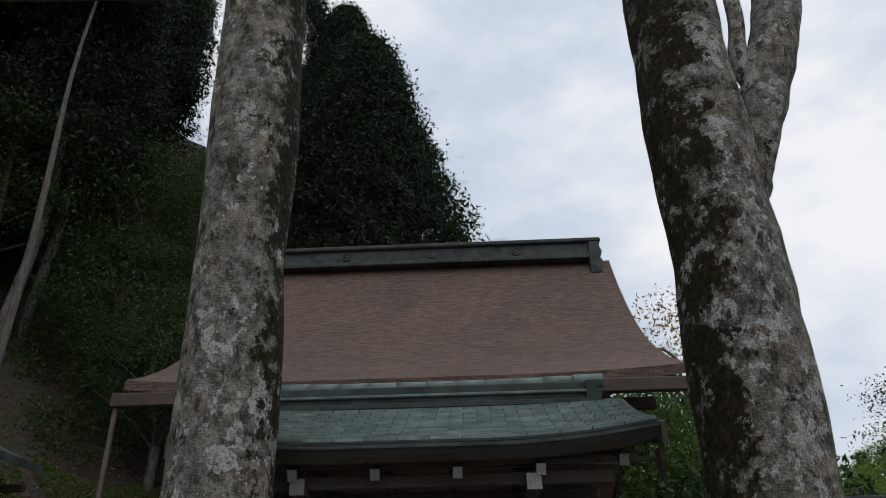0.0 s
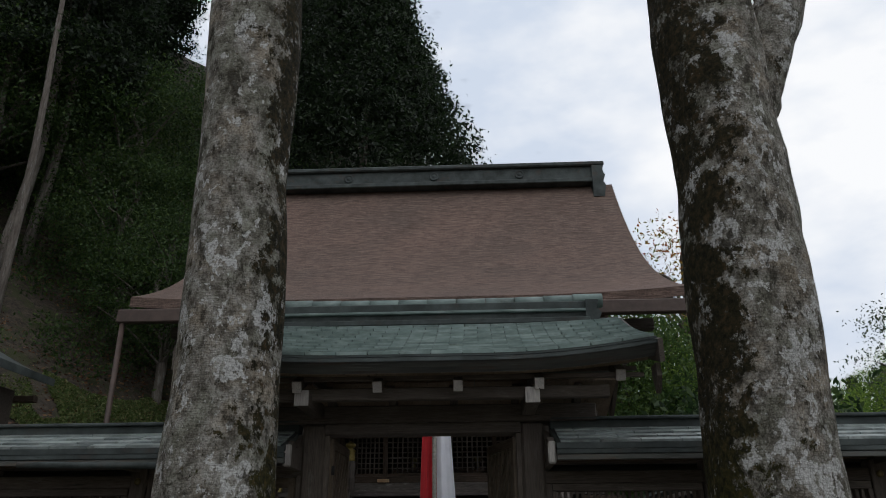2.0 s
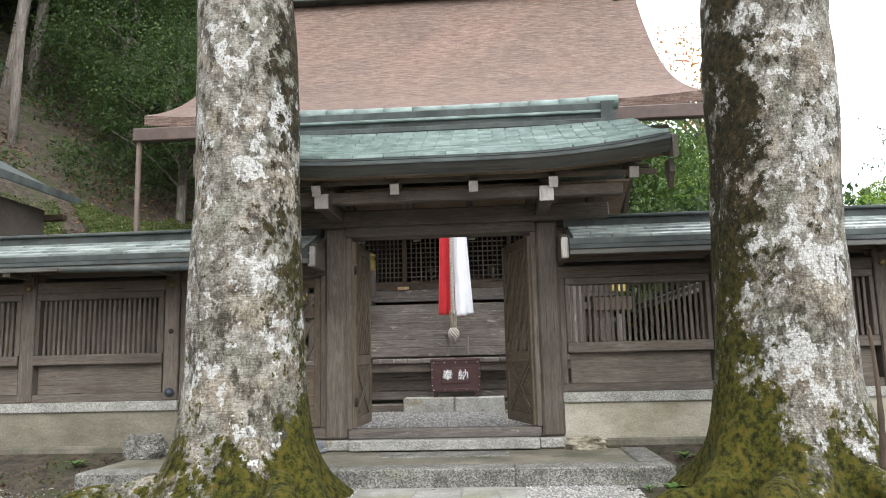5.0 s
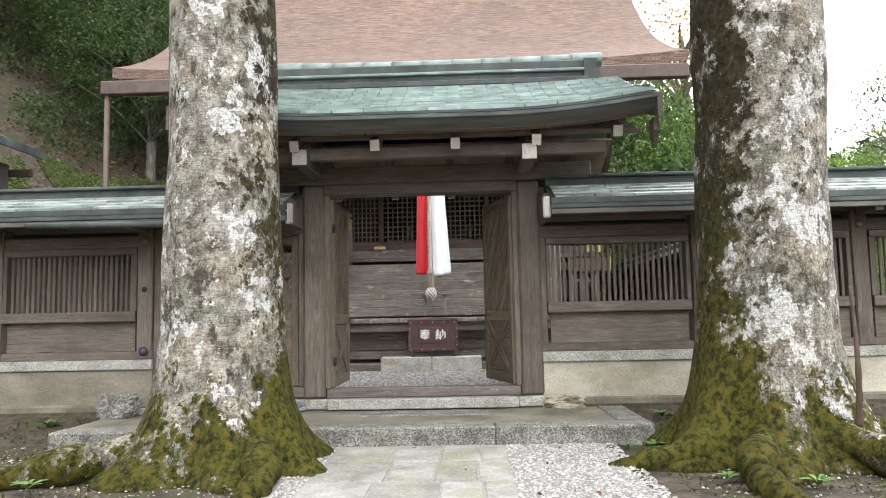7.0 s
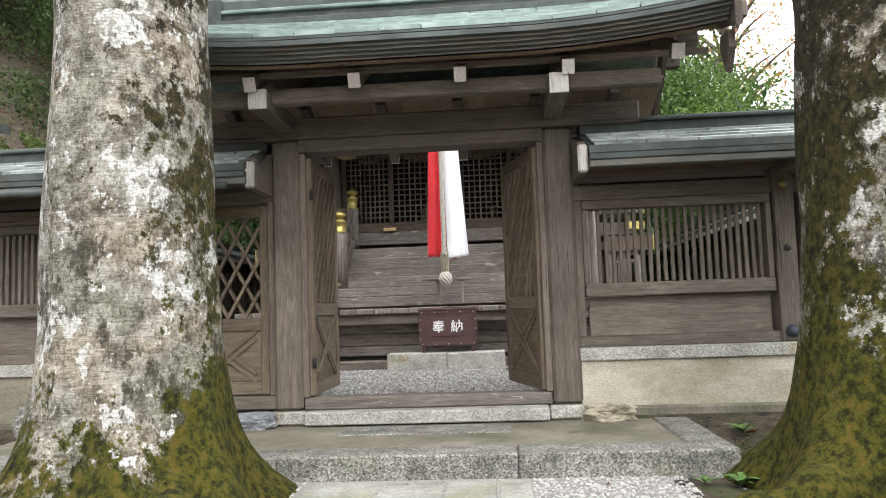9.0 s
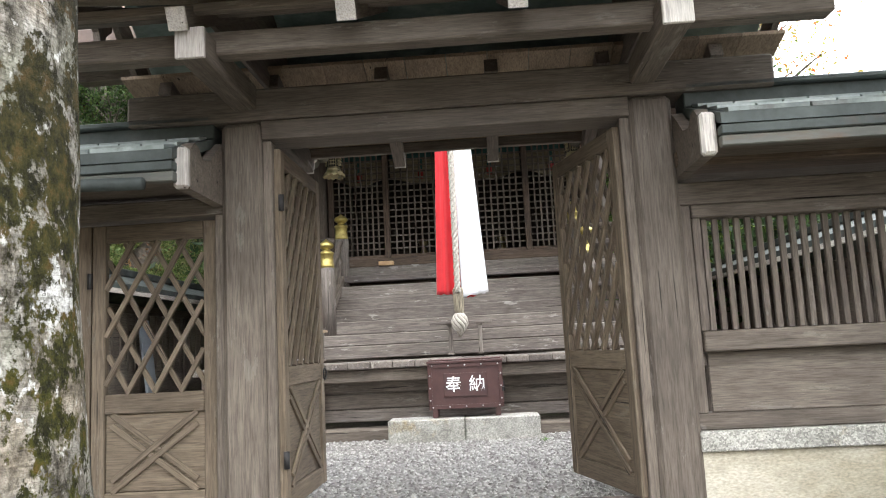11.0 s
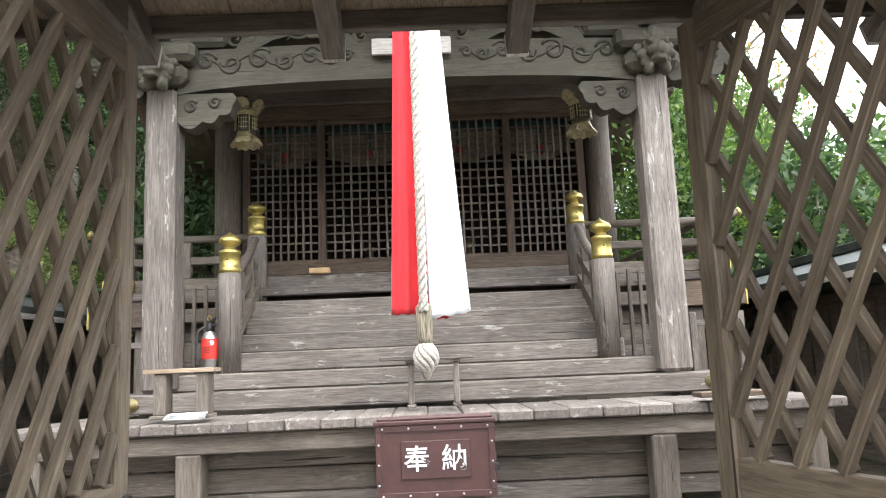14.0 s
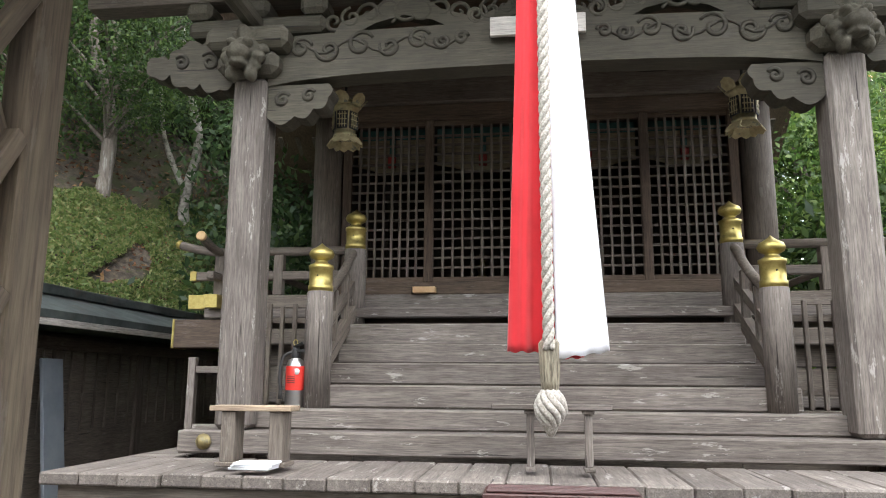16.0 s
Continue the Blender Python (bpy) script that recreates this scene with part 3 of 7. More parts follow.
roof = place("roof", sheet(hall_roof, span(RX0, RX1, 40), span(0, 2, 120), 0.2), THATCH, I4, HALL, "brown cypress-bark thatch roof")
under = place("eave_board", sheet(lambda x, v: (lambda p: (p[0], p[1] + (0.12 if v < 1 else -0.12), p[2] - 0.21))(hall_roof(x, v)), span(RX0 + 0.15, RX1 - 0.15, 24), span(0.0, 2.0, 60), 0.10), BROWN[1], I4, HALL, "dark brown eave boarding")
# ridge box with crests
beam("ridge_box", HALL, DARKCOPPER, -5.2, 4.08, RIDGE_Y - 0.26, RIDGE_Y + 0.26, 11.04, 11.44, 0.02, "dark copper-clad ridge box")
beam("ridge_cap", HALL, DARKCOPPER, -5.5, 4.38, RIDGE_Y - 0.36, RIDGE_Y + 0.36, 11.44, 11.57, 0.03)
beam("ridge_foot", HALL, DARKCOPPER, -5.2, 4.12, RIDGE_Y - 0.34, RIDGE_Y + 0.34, 10.93, 11.06, 0.02)
for sx in (4.08, -5.3):
    ornament = place("ridge_end", prism([(-0.16, -0.55), (0.14, -0.55), (0.2, -0.2), (0.14, -0.1), (0.2, 0.1), (0.14, 0.26), (0.16, 0.42), (-0.16, 0.42)], 0.5), DARKCOPPER, at(sx + 0.1, RIDGE_Y - 0.37, 11.0), HALL)
for cx in (-2.9, -0.45, 1.98):
    crest = place("ridge_crest", lathe([(0.13, 0), (0.13, 0.03), (0.10, 0.035), (0.09, 0.02), (0.05, 0.02), (0.04, 0.035)], 20), DARKCOPPER, at(cx, RIDGE_Y - 0.26, 11.24) @ pose(0, 0, 0, 90), HALL, "round three-comma crest")
# gutter and its long downpipe
beam("gutter", HALL, RUST, -6.2, 4.62, 4.50, 4.68, 5.43, 5.69, 0.02, "rust-brown rain gutter below the eave")
for px in (-6.1,):
    place("downpipe", tube([(px, 4.59, 5.5), (px, 4.59, 0.3)], 0.05), RUST, I4, HALL, "rust-brown downpipe")
    place("downpipe_collar", lathe([(0.06, 0), (0.065, 0.02), (0.06, 0.04)], 14), RUST, at(px, 4.59, 2.95), HALL)
for gx in (-4.2, -1.8, 0.6, 2.7, 4.4):
    bar("gutter_bracket", HALL, IRON, (gx, 4.6, 5.69), (gx, 4.95, 5.78), 0.025, 0.012)
# rafters under both eaves
k = 0
for rx in np.arange(RX0 + 0.3, RX1 - 0.2, 0.36):
    for v0, v1 in ((0.02, 0.42), (1.62, 1.98)):
        a, b = Vector(hall_roof(rx, v0)), Vector(hall_roof(rx, v1))
        r = bar("rafter", HALL, GREY, a - Vector((0, 0, 0.37)), b - Vector((0, 0, 0.39)), 0.09, 0.11, up=(0, 0, 1))
for rx in np.arange(RX0 + 0.3, RX1 - 0.2, 0.36):
    p = Vector(hall_roof(rx, 0.02)) - Vector((0, 0, 0.37))
    beam("rafter_tip", HALL, WHITE, rx - 0.047, rx + 0.047, p.y - 0.02, p.y + 0.012, p.z - 0.06, p.z + 0.052, 0.004)
beam("eave_purlin", HALL, GREY, RX0 + 0.5, RX1 - 0.5, 5.62, 5.84, 5.42, 5.64)

# porch posts and carved beam
PY0, PY1 = 5.55, 5.87
for x0, x1 in ((-2.75, -2.46), (2.02, 2.32)):
    beam("porch_post", HALL, STEP, x0, x1, PY0, PY1, 1.40, 4.31, 0.035, "square grey porch post with flaking paint")
    c = (x0 + x1) / 2
    beam("post_block", HALL, CARVED, c - 0.27, c + 0.27, PY0 - 0.11, PY1 + 0.11, 4.31, 4.52, 0.06)
    beam("post_block", HALL, CARVED, c - 0.36, c + 0.36, PY0 - 0.16, PY1 + 0.16, 4.52, 4.72, 0.05)
    beam("bracket_arm", HALL, CARVED, c - 0.62, c + 0.62, PY0 + 0.05, PY1 - 0.05, 4.74, 4.90, 0.04)
    beam("bracket_arm", HALL, CARVED, c - 0.07, c + 0.07, PY0 - 0.65, PY1 + 0.6, 4.74, 4.90, 0.04)
    for dx in (-0.52, 0, 0.52):
        beam("bearing_block", HALL, CARVED, c + dx - 0.12, c + dx + 0.12, PY0 + 0.02, PY1 - 0.02, 4.90, 5.06, 0.04)
beam("porch_plate", HALL, GREY, -4.2, 3.85, PY0 + 0.05, PY1 - 0.05, 5.06, 5.30)


def lobed(points, bulge=0.35):
    """Turns each side of an outline into a shallow round lobe."""
    out = []
    n = len(points)
    for i in range(n):
        a, b = Vector(points[i]), Vector(points[(i + 1) % n])
        d = b - a
        nrm = Vector((d.y, -d.x))
        for q in range(6):
            t = q / 6
            out.append(tuple(a + d * t + nrm * bulge * math.sin(math.pi * t) * (1 if 0.04 < d.length < 0.4 else 0)))
    return out


def carved_beam():
    xs = span(-2.46, 2.02, 40)
    mid = (xs[0] + xs[-1]) / 2
    half = (xs[-1] - xs[0]) / 2
    low, high = [], []
    for x in xs:
        e = abs(x - mid) / half
        low.append((x, 4.24 + 0.05 * (1 - e ** 6) + 0.05 * (1 - e * e)))
        high.append((x, 4.68 + 0.04 * (1 - e * e) - 0.08 * max(0.0, e - 0.9) / 0.1))
    return prism(low + high[::-1], 0.24)


RAINBOW = place("rainbow_beam", carved_beam(), CARVED[0], at(0, PY0 + 0.04, 0), HALL, "grey rainbow beam carved with scrolls")


def scroll(cx, cz, size, turn, hand, start=2.6):
    """A raised spiral tendril on the front of the beam."""
    pts = []
    for i in range(30):
        t = i / 29
        a = turn + hand * (start * math.pi * t)
        r = size * (1 - 0.85 * t)
        pts.append((cx + r * math.cos(a), PY0 + 0.036, cz + r * math.sin(a)))
    return tube(pts, 0.018, 6, [0.5 + 0.7 * math.sin(math.pi * min(1, (i + 4) / 33)) for i in range(30)])


for hand, ox in ((1, -2.46), (-1, 2.02)):
    for dx, dz, s, tn in ((0.28, 4.57, 0.10, 0.2), (0.52, 4.54, 0.11, 3.0), (0.80, 4.58, 0.12, 0.5), (1.05, 4.55, 0.09, 2.8), (1.30, 4.60, 0.10, 0.4), (1.50, 4.57, 0.07, 2.6), (1.66, 4.59, 0.06, 0.2)):
        place("scroll_carving", scroll(ox + hand * dx, dz, s, tn if hand > 0 else math.pi - tn, hand), GROOVE[0], I4, RAINBOW)
    pts = [(ox + hand * (0.1 + 1.62 * i / 24), PY0 + 0.036, 4.57 + 0.06 * math.sin(i * 0.85)) for i in range(25)]
    place("scroll_carving", tube(pts, 0.012, 6), GROOVE[0], I4, RAINBOW)
    # winged corbel under the beam end
    out = [(0, 0.0), (0.24, 0.0), (0.40, 0.06), (0.53, 0.16), (0.53, 0.28), (0, 0.28)]
    out = [(hand * u, v) for u, v in lobed(out, 0.3)][::-1]
    corbel = place("corbel", prism(out if hand < 0 else out[::-1], 0.2), CARVED[0], at(ox, PY0 + 0.06, 3.97), HALL, "carved cloud-shaped corbel")
    for dx, dz, s in ((0.13, 4.12, 0.07), (0.36, 4.15, 0.06)):
        place("scroll_carving", scroll(ox + hand * dx, dz, s, 0.5 if hand > 0 else math.pi - 0.5, hand), GROOVE[0], pose(0, 0.02, 0), corbel)
    # carved nosing outside the post
    n0 = ox - hand * 0.32
    nose = [(0, 0.0), (0.12, -0.06), (0.3, 0.0), (0.42, -0.02), (0.58, 0.1), (0.72, 0.08), (0.8, 0.2), (0.7, 0.26), (0.6, 0.22), (0.5, 0.33), (0.3, 0.36), (0, 0.38)]
    nose = [(-hand * u, v) for u, v in lobed(nose, 0.3)]
    nosing = place("beam_nose", prism(nose[::-1] if hand < 0 else nose, 0.2), CARVED[0], at(n0, PY0 + 0.06, 4.30), HALL, "carved beast-shaped beam nose")
    for dx, dz, s in ((0.22, 4.5, 0.09), (0.48, 4.5, 0.07)):
        place("scroll_carving", scroll(n0 - hand * dx, dz, s, 2.5 if hand > 0 else 0.6, -hand), GROOVE[0], pose(0, 0.02, 0), nosing)
    # lumpy beast head in front of the post
    head = bmesh.new()
    curls = [(0.15 * math.cos(a), -0.06 + 0.05 * math.sin(3 * a), 0.02 + 0.17 * math.sin(a), 0.055, 0.055, 0.055) for a in np.linspace(0.2, 5.9, 13)]
    lobes = [(0, 0, 0, 0.15, 0.2, 0.17), (0, -0.2, -0.05, 0.10, 0.10, 0.07), (0, -0.19, -0.13, 0.085, 0.08, 0.035), (0, -0.285, -0.02, 0.045, 0.03, 0.03),
             (-0.07, -0.19, 0.055, 0.045, 0.05, 0.035), (0.07, -0.19, 0.055, 0.045, 0.05, 0.035), (-0.15, -0.03, 0.1, 0.05, 0.035, 0.07), (0.15, -0.03, 0.1, 0.05, 0.035, 0.07),
             (-0.08, -0.12, -0.2, 0.05, 0.09, 0.06), (0.08, -0.12, -0.2, 0.05, 0.09, 0.06)]
    bmesh.ops.create_icosphere(head, subdivisions=5, radius=1.0)
    for v in head.verts:
        d, far = v.co.normalized(), 0.05
        for lx, ly, lz, ax_, ay_, az_ in lobes + curls:
            size = Vector((ax_, ay_, az_))
            p = Vector((d.x / size.x, d.y / size.y, d.z / size.z))
            c = Vector((lx / size.x, ly / size.y, lz / size.z))
            disc = p.dot(c) ** 2 - p.dot(p) * (c.dot(c) - 1)
            if disc > 0:
                far = max(far, (p.dot(c) + math.sqrt(disc)) / p.dot(p))
        v.co = d * far * (1 + 0.06 * noise.noise(d * 7))
    hm = bpy.data.meshes.new("head")
    head.to_mesh(hm)
    head.free()
    hm.polygons.foreach_set("use_smooth", [True] * len(hm.polygons))
    place("carved_head", hm, CARVED[1], at((ox - hand * 0.145), PY0 - 0.06, 4.46), HALL, "worn carved lion-shaped beam head")
# carved strut panel over the beam
for cx, w in ((-1.3, 0.62), (-0.19, 0.5), (0.95, 0.62)):
    for i in range(9):
        a = (i - 4) / 4
        place("carved_foliage", scroll(cx + a * w, 4.86 + 0.06 * math.cos(a * 2), 0.13 - 0.04 * abs(a), i * 1.7, 1 if i % 2 else -1), CARVED[0], pose(0, 0.08, 0), HALL)
    place("frog_leg_strut", prism([(-w, 0), (-w * 0.9, 0.12), (-w * 0.5, 0.2), (-0.14, 0.34), (0.14, 0.34), (w * 0.5, 0.2), (w * 0.9, 0.12), (w, 0), (w * 0.7, 0), (w * 0.4, 0.1), (0, 0.16), (-w * 0.4, 0.1), (-w * 0.7, 0)][::-1], 0.12), CARVED[0], at(cx, PY0 + 0.1, 4.70), HALL, "carved frog-leg strut")
beam("name_board", HALL, WHITE, -0.56, 0.21, PY0 - 0.05, PY0 - 0.01, 4.55, 4.715, 0.004, "pale plain board over the beam")

# lattice front
FY = 7.95
for cx in (-2.6, 2.17):
    place("round_column", lathe([(0.165, 2.5), (0.165, 4.9)], 28), GREY[2], at(cx, FY, 0), HALL, "round grey wooden column")
beam("threshold", HALL, STEP, -2.45, 2.02, FY - 0.12, FY + 0.12, 2.50, 2.72, 0.01)
beam("sill_rail", HALL, BROWN, -2.44, 2.01, FY - 0.08, FY + 0.08, 2.722, 2.86, 0.008, "brown sill rail")
beam("head_rail", HALL, BROWN, -2.44, 2.01, FY - 0.09, FY + 0.09, 4.74, 4.92, 0.008, "reddish brown head rail")
beam("head_tie", HALL, GREY, -3.6, 3.2, FY - 0.16, FY + 0.14, 4.92, 5.2, 0.012)
MULL = [-2.36, -1.41, -0.21, 0.985, 1.93]
for mx in MULL:
    w = 0.05
    beam("lattice_mullion", HALL, BROWN, mx - w, mx + w, FY - 0.05, FY + 0.05, 2.862, 4.74, 0.006)
for j in range(4):
    p0, p1 = MULL[j] + 0.05, MULL[j + 1] - 0.05
    panel = thing("lattice_panel", ((p0 + p1) / 2, FY, 2.86), "brown wooden lattice shutter panel", "lattice panel", group="lattice panels of the hall")
    beam("frame_rail", panel, BROWN, p0, p1, FY - 0.03, FY + 0.03, 2.866, 2.92, 0.004)
    beam("frame_rail", panel, BROWN, p0, p1, FY - 0.03, FY + 0.03, 4.68, 4.735, 0.004)
    nv = 9 if p1 - p0 > 0.95 else 8
    for i in range(1, nv + 1):
        x = p0 + (p1 - p0) * i / (nv + 1)
        beam("upright", panel, GREY, x - 0.014, x + 0.014, FY - 0.025, FY - 0.001, 2.92, 4.68, 0.003)
    for i in range(1, 16):
        z = 2.92 + 1.76 * i / 16
        beam("crossbar", panel, GREY, p0, p1, FY + 0.001, FY + 0.025, z - 0.013, z + 0.013, 0.003)
# room behind the lattice; near-black back, floor and ceiling carry its shade in their colour
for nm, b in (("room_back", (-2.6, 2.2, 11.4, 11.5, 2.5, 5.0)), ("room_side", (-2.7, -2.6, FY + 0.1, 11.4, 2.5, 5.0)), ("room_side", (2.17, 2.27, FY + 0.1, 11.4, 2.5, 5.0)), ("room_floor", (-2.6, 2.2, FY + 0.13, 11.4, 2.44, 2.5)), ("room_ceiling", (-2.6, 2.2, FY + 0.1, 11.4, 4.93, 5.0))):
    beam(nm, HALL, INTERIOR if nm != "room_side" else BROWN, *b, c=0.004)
# blind with teal band and red tassels just inside
for j in range(4):
    p0, p1 = MULL[j] + 0.06, MULL[j + 1] - 0.06
    blind = thing("bamboo_blind", ((p0 + p1) / 2, FY + 0.2, 4.7), "rolled-up old bamboo blind with a teal band", "blind", group="blinds of the hall")
    xs = span(p0, p1, 16)
    low = [(x, 4.22 + 0.05 * math.cos(6.28 * (x - p0) / (p1 - p0))) for x in xs]
    place("blind_cloth", prism(low + [(p1, 4.60), (p0, 4.60)], 0.02), CURTAIN, at(0, FY + 0.2, 0), blind)
    beam("teal_band", blind, TEAL, p0, p1, FY + 0.19, FY + 0.21, 4.60, 4.72, 0.002, "teal cloth band")
    beam("teal_strip", blind, TEAL, (p0 + p1) / 2 - 0.035, (p0 + p1) / 2 + 0.035, FY + 0.185, FY + 0.197, 4.3, 4.6, 0.002)
    place("tassel", lathe([(0.02, 0.16), (0.05, 0.12), (0.045, 0.0)], 10), CRIMSON, at((p0 + p1) / 2, FY + 0.17, 4.25), blind, "red tassel")
altar = thing("altar_table", (-0.2, 10.6, 2.5), "dim altar table with gilt fittings in the dark hall", "altar")
beam("tabletop", altar, BROWN, -1.5, 1.1, 10.3, 10.9, 3.15, 3.22)
for x in (-1.4, 1.0):
    for y in (10.36, 10.84):
        beam("leg", altar, BROWN, x - 0.04, x + 0.04, y - 0.04, y + 0.04, 2.5, 3.15)
for x in (-1.0, -0.2, 0.6):
    ornament = thing("gilt_vessel", (x, 10.5, 3.22), "small gilt altar vessel", "vessel", group="altar vessels")
    place("body", lathe([(0.06, 0), (0.08, 0.04), (0.05, 0.12), (0.11, 0.24), (0.09, 0.30)], 16), TARNISH, at(x, 10.5, 3.22), ornament)

# veranda with its bent rails
VX0, VX1, VY = -3.62, 3.24, 7.1
beam("veranda_edge", HALL, STEP, VX0, VX1, VY, VY + 0.16, 2.40, 2.50, 0.012)
for i in range(18):
    x0 = VX0 + (VX1 - VX0) * i / 18
    beam("veranda_board", HALL, STEP, x0 + 0.003, x0 + (VX1 - VX0) / 18 - 0.003, VY + 0.165, FY - 0.125, 2.45, 2.50, 0.005)
for sx0, sx1 in ((VX0, -2.75), (2.32, VX1)):
    beam("side_veranda", HALL, STEP, sx0, sx1, FY - 0.12, 12.0, 2.43, 2.498, 0.006)
beam("veranda_joist", HALL, GREY, VX0 + 0.05, VX1 - 0.05, VY + 0.1, VY + 0.28, 2.14, 2.30, 0.01)
for sx, sg in ((VX0, -1), (VX1, 1)):
    b0 = sx - 0.32 if sg < 0 else sx - 0.55
    beam("veranda_beam_end", HALL, BROWN, b0, b0 + 0.87, VY + 0.02, VY + 0.30, 2.10, 2.39, 0.01, "brown beam end with a gilt cap")
    cap = sx + sg * 0.325
    beam("beam_cap", HALL, BRASS, cap - 0.012, cap + 0.012, VY + 0.012, VY + 0.308, 2.095, 2.396, 0.004)
    beam("veranda_post", HALL, GREY, sx - sg * 0.25 - 0.09, sx - sg * 0.25 + 0.09, VY + 0.12, VY + 0.30, 0.4, 2.10, 0.01)
    beam("veranda_post", HALL, BROWN, sx - sg * 0.5 - 0.06, sx - sg * 0.5 + 0.06, VY + 0.06, VY + 0.20, 0.4, 2.10, 0.01)
for name, x0, x1 in (("rail", VX0, -2.1), ("rail", 1.75, VX1)):
    sg = -1 if x0 < -2.5 else 1
    rail = thing("veranda_railing", ((x0 + x1) / 2, VY + 0.1, 2.5), "grey wooden veranda railing with gilt-capped ends", "railing", group="veranda railings")
    beam("base_rail", rail, GREY, x0 - (0.1 if sg < 0 else 0), x1 + (0.1 if sg > 0 else 0), VY + 0.03, VY + 0.15, 2.503, 2.64, 0.01)
    beam("middle_rail", rail, GREY, x0 - (0.18 if sg < 0 else 0), x1 + (0.18 if sg > 0 else 0), VY + 0.05, VY + 0.13, 2.80, 2.89, 0.01)
    end = x0 if sg < 0 else x1
    pts = [((x1 if sg < 0 else x0), VY + 0.09, 3.10)] + [(end + sg * (-0.3 + 0.65 * t), VY + 0.09, 3.10 + 0.16 * max(0, t - 0.3) ** 1.6) for t in (0, 0.2, 0.4, 0.6, 0.8, 1)]
    place("top_rail", tube(pts, 0.045, 12), GREY[0], I4, rail)
    tipm = at(*pts[-1]) @ pose(0, 0, 0, 0, 70 * sg, 0)
    place("rail_tip", lathe([(0.049, -0.02), (0.05, 0.02), (0.03, 0.024)], 14), BRASS, tipm, rail, "gilt rail tip")
    beam("rail_cap", rail, BRASS, end + sg * 0.095 - 0.09, end + sg * 0.095 + 0.09, VY + 0.022, VY + 0.158, 2.497, 2.646, 0.005, "gilt rail cap")
    beam("rail_cap", rail, BRASS, end + sg * 0.16 - 0.035, end + sg * 0.16 + 0.035, VY + 0.043, VY + 0.137, 2.794, 2.896, 0.005, "gilt rail cap")
    for px in (end - sg * 0.12, (x0 + x1) / 2):
        beam("rail_post", rail, GREY, px - 0.05, px + 0.05, VY + 0.04, VY + 0.14, 2.642, 3.06, 0.008)
    ys = (VY + 0.2, 11.5)
    beam("side_base_rail", rail, GREY, end - sg * 0.12 - 0.06, end - sg * 0.12 + 0.06, VY - 0.1, 11.5, 2.505, 2.63, 0.01)
    beam("side_middle_rail", rail, GREY, end - sg * 0.12 - 0.04, end - sg * 0.12 + 0.04, VY - 0.16, 11.5, 2.79, 2.87, 0.01)
    sp = [(end - sg * 0.12, 11.5, 3.09)] + [(end - sg * 0.12, VY + 0.2 - 0.6 * t, 3.09 + 0.16 * max(0, t - 0.3) ** 1.6) for t in (0, 0.2, 0.4, 0.6, 0.8, 1)]
    place("side_top_rail", tube(sp, 0.045, 12), GREY[1], I4, rail)
    place("rail_tip", lathe([(0.049, -0.02), (0.05, 0.02), (0.03, 0.024)], 14), BUFF, at(*sp[-1]) @ pose(0, 0, 0, 75, 0, 0), rail, "buff cut rail end")
    beam("rail_cap", rail, BRASS, end - sg * 0.12 - 0.07, end - sg * 0.12 + 0.07, VY - 0.115, VY + 0.02, 2.498, 2.637, 0.005, "gilt rail cap")

# stair of squared timbers
STAIR = thing("timber_stair", (HX, 6.3, 1.22), "wide stair of weathered squared timbers with peeling grain", "stairs")
beam("base_beam", STAIR, STEP, -3.0, 2.68, 5.48, 5.95, 1.222, 1.392, 0.012, "long base beam with round bronze bosses")
for bx in (-2.78, 2.44):
    place("bronze_boss", lathe([(0.06, 0), (0.06, 0.012), (0.045, 0.018), (0.04, 0.04), (0.016, 0.055)], 20), TARNISH, at(bx, 5.478, 1.31) @ pose(0, 0, 0, 90), STAIR, "round bronze nail cover")
TREAD = [(5.75, 1.392, 1.553, 2.30), (6.03, 1.553, 1.745, 2.02), (6.33, 1.745, 1.935, 1.86), (6.63, 1.935, 2.12, 1.86), (6.90, 2.12, 2.325, 1.86)]
for y, z0, z1, half in TREAD:
    beam("step", STAIR, STEP, HX - half, HX + half, y, y + 0.42, z0 + 0.004, z1, 0.014)
beam("step_back", STAIR, STEP, HX - 1.86, HX + 1.86, 7.1, 7.35, 1.95, 2.325, 0.01)
beam("dark_board", STAIR, BROWN, HX - 1.9, HX + 1.9, 7.36, 7.4, 1.3, 2.45, 0.004)
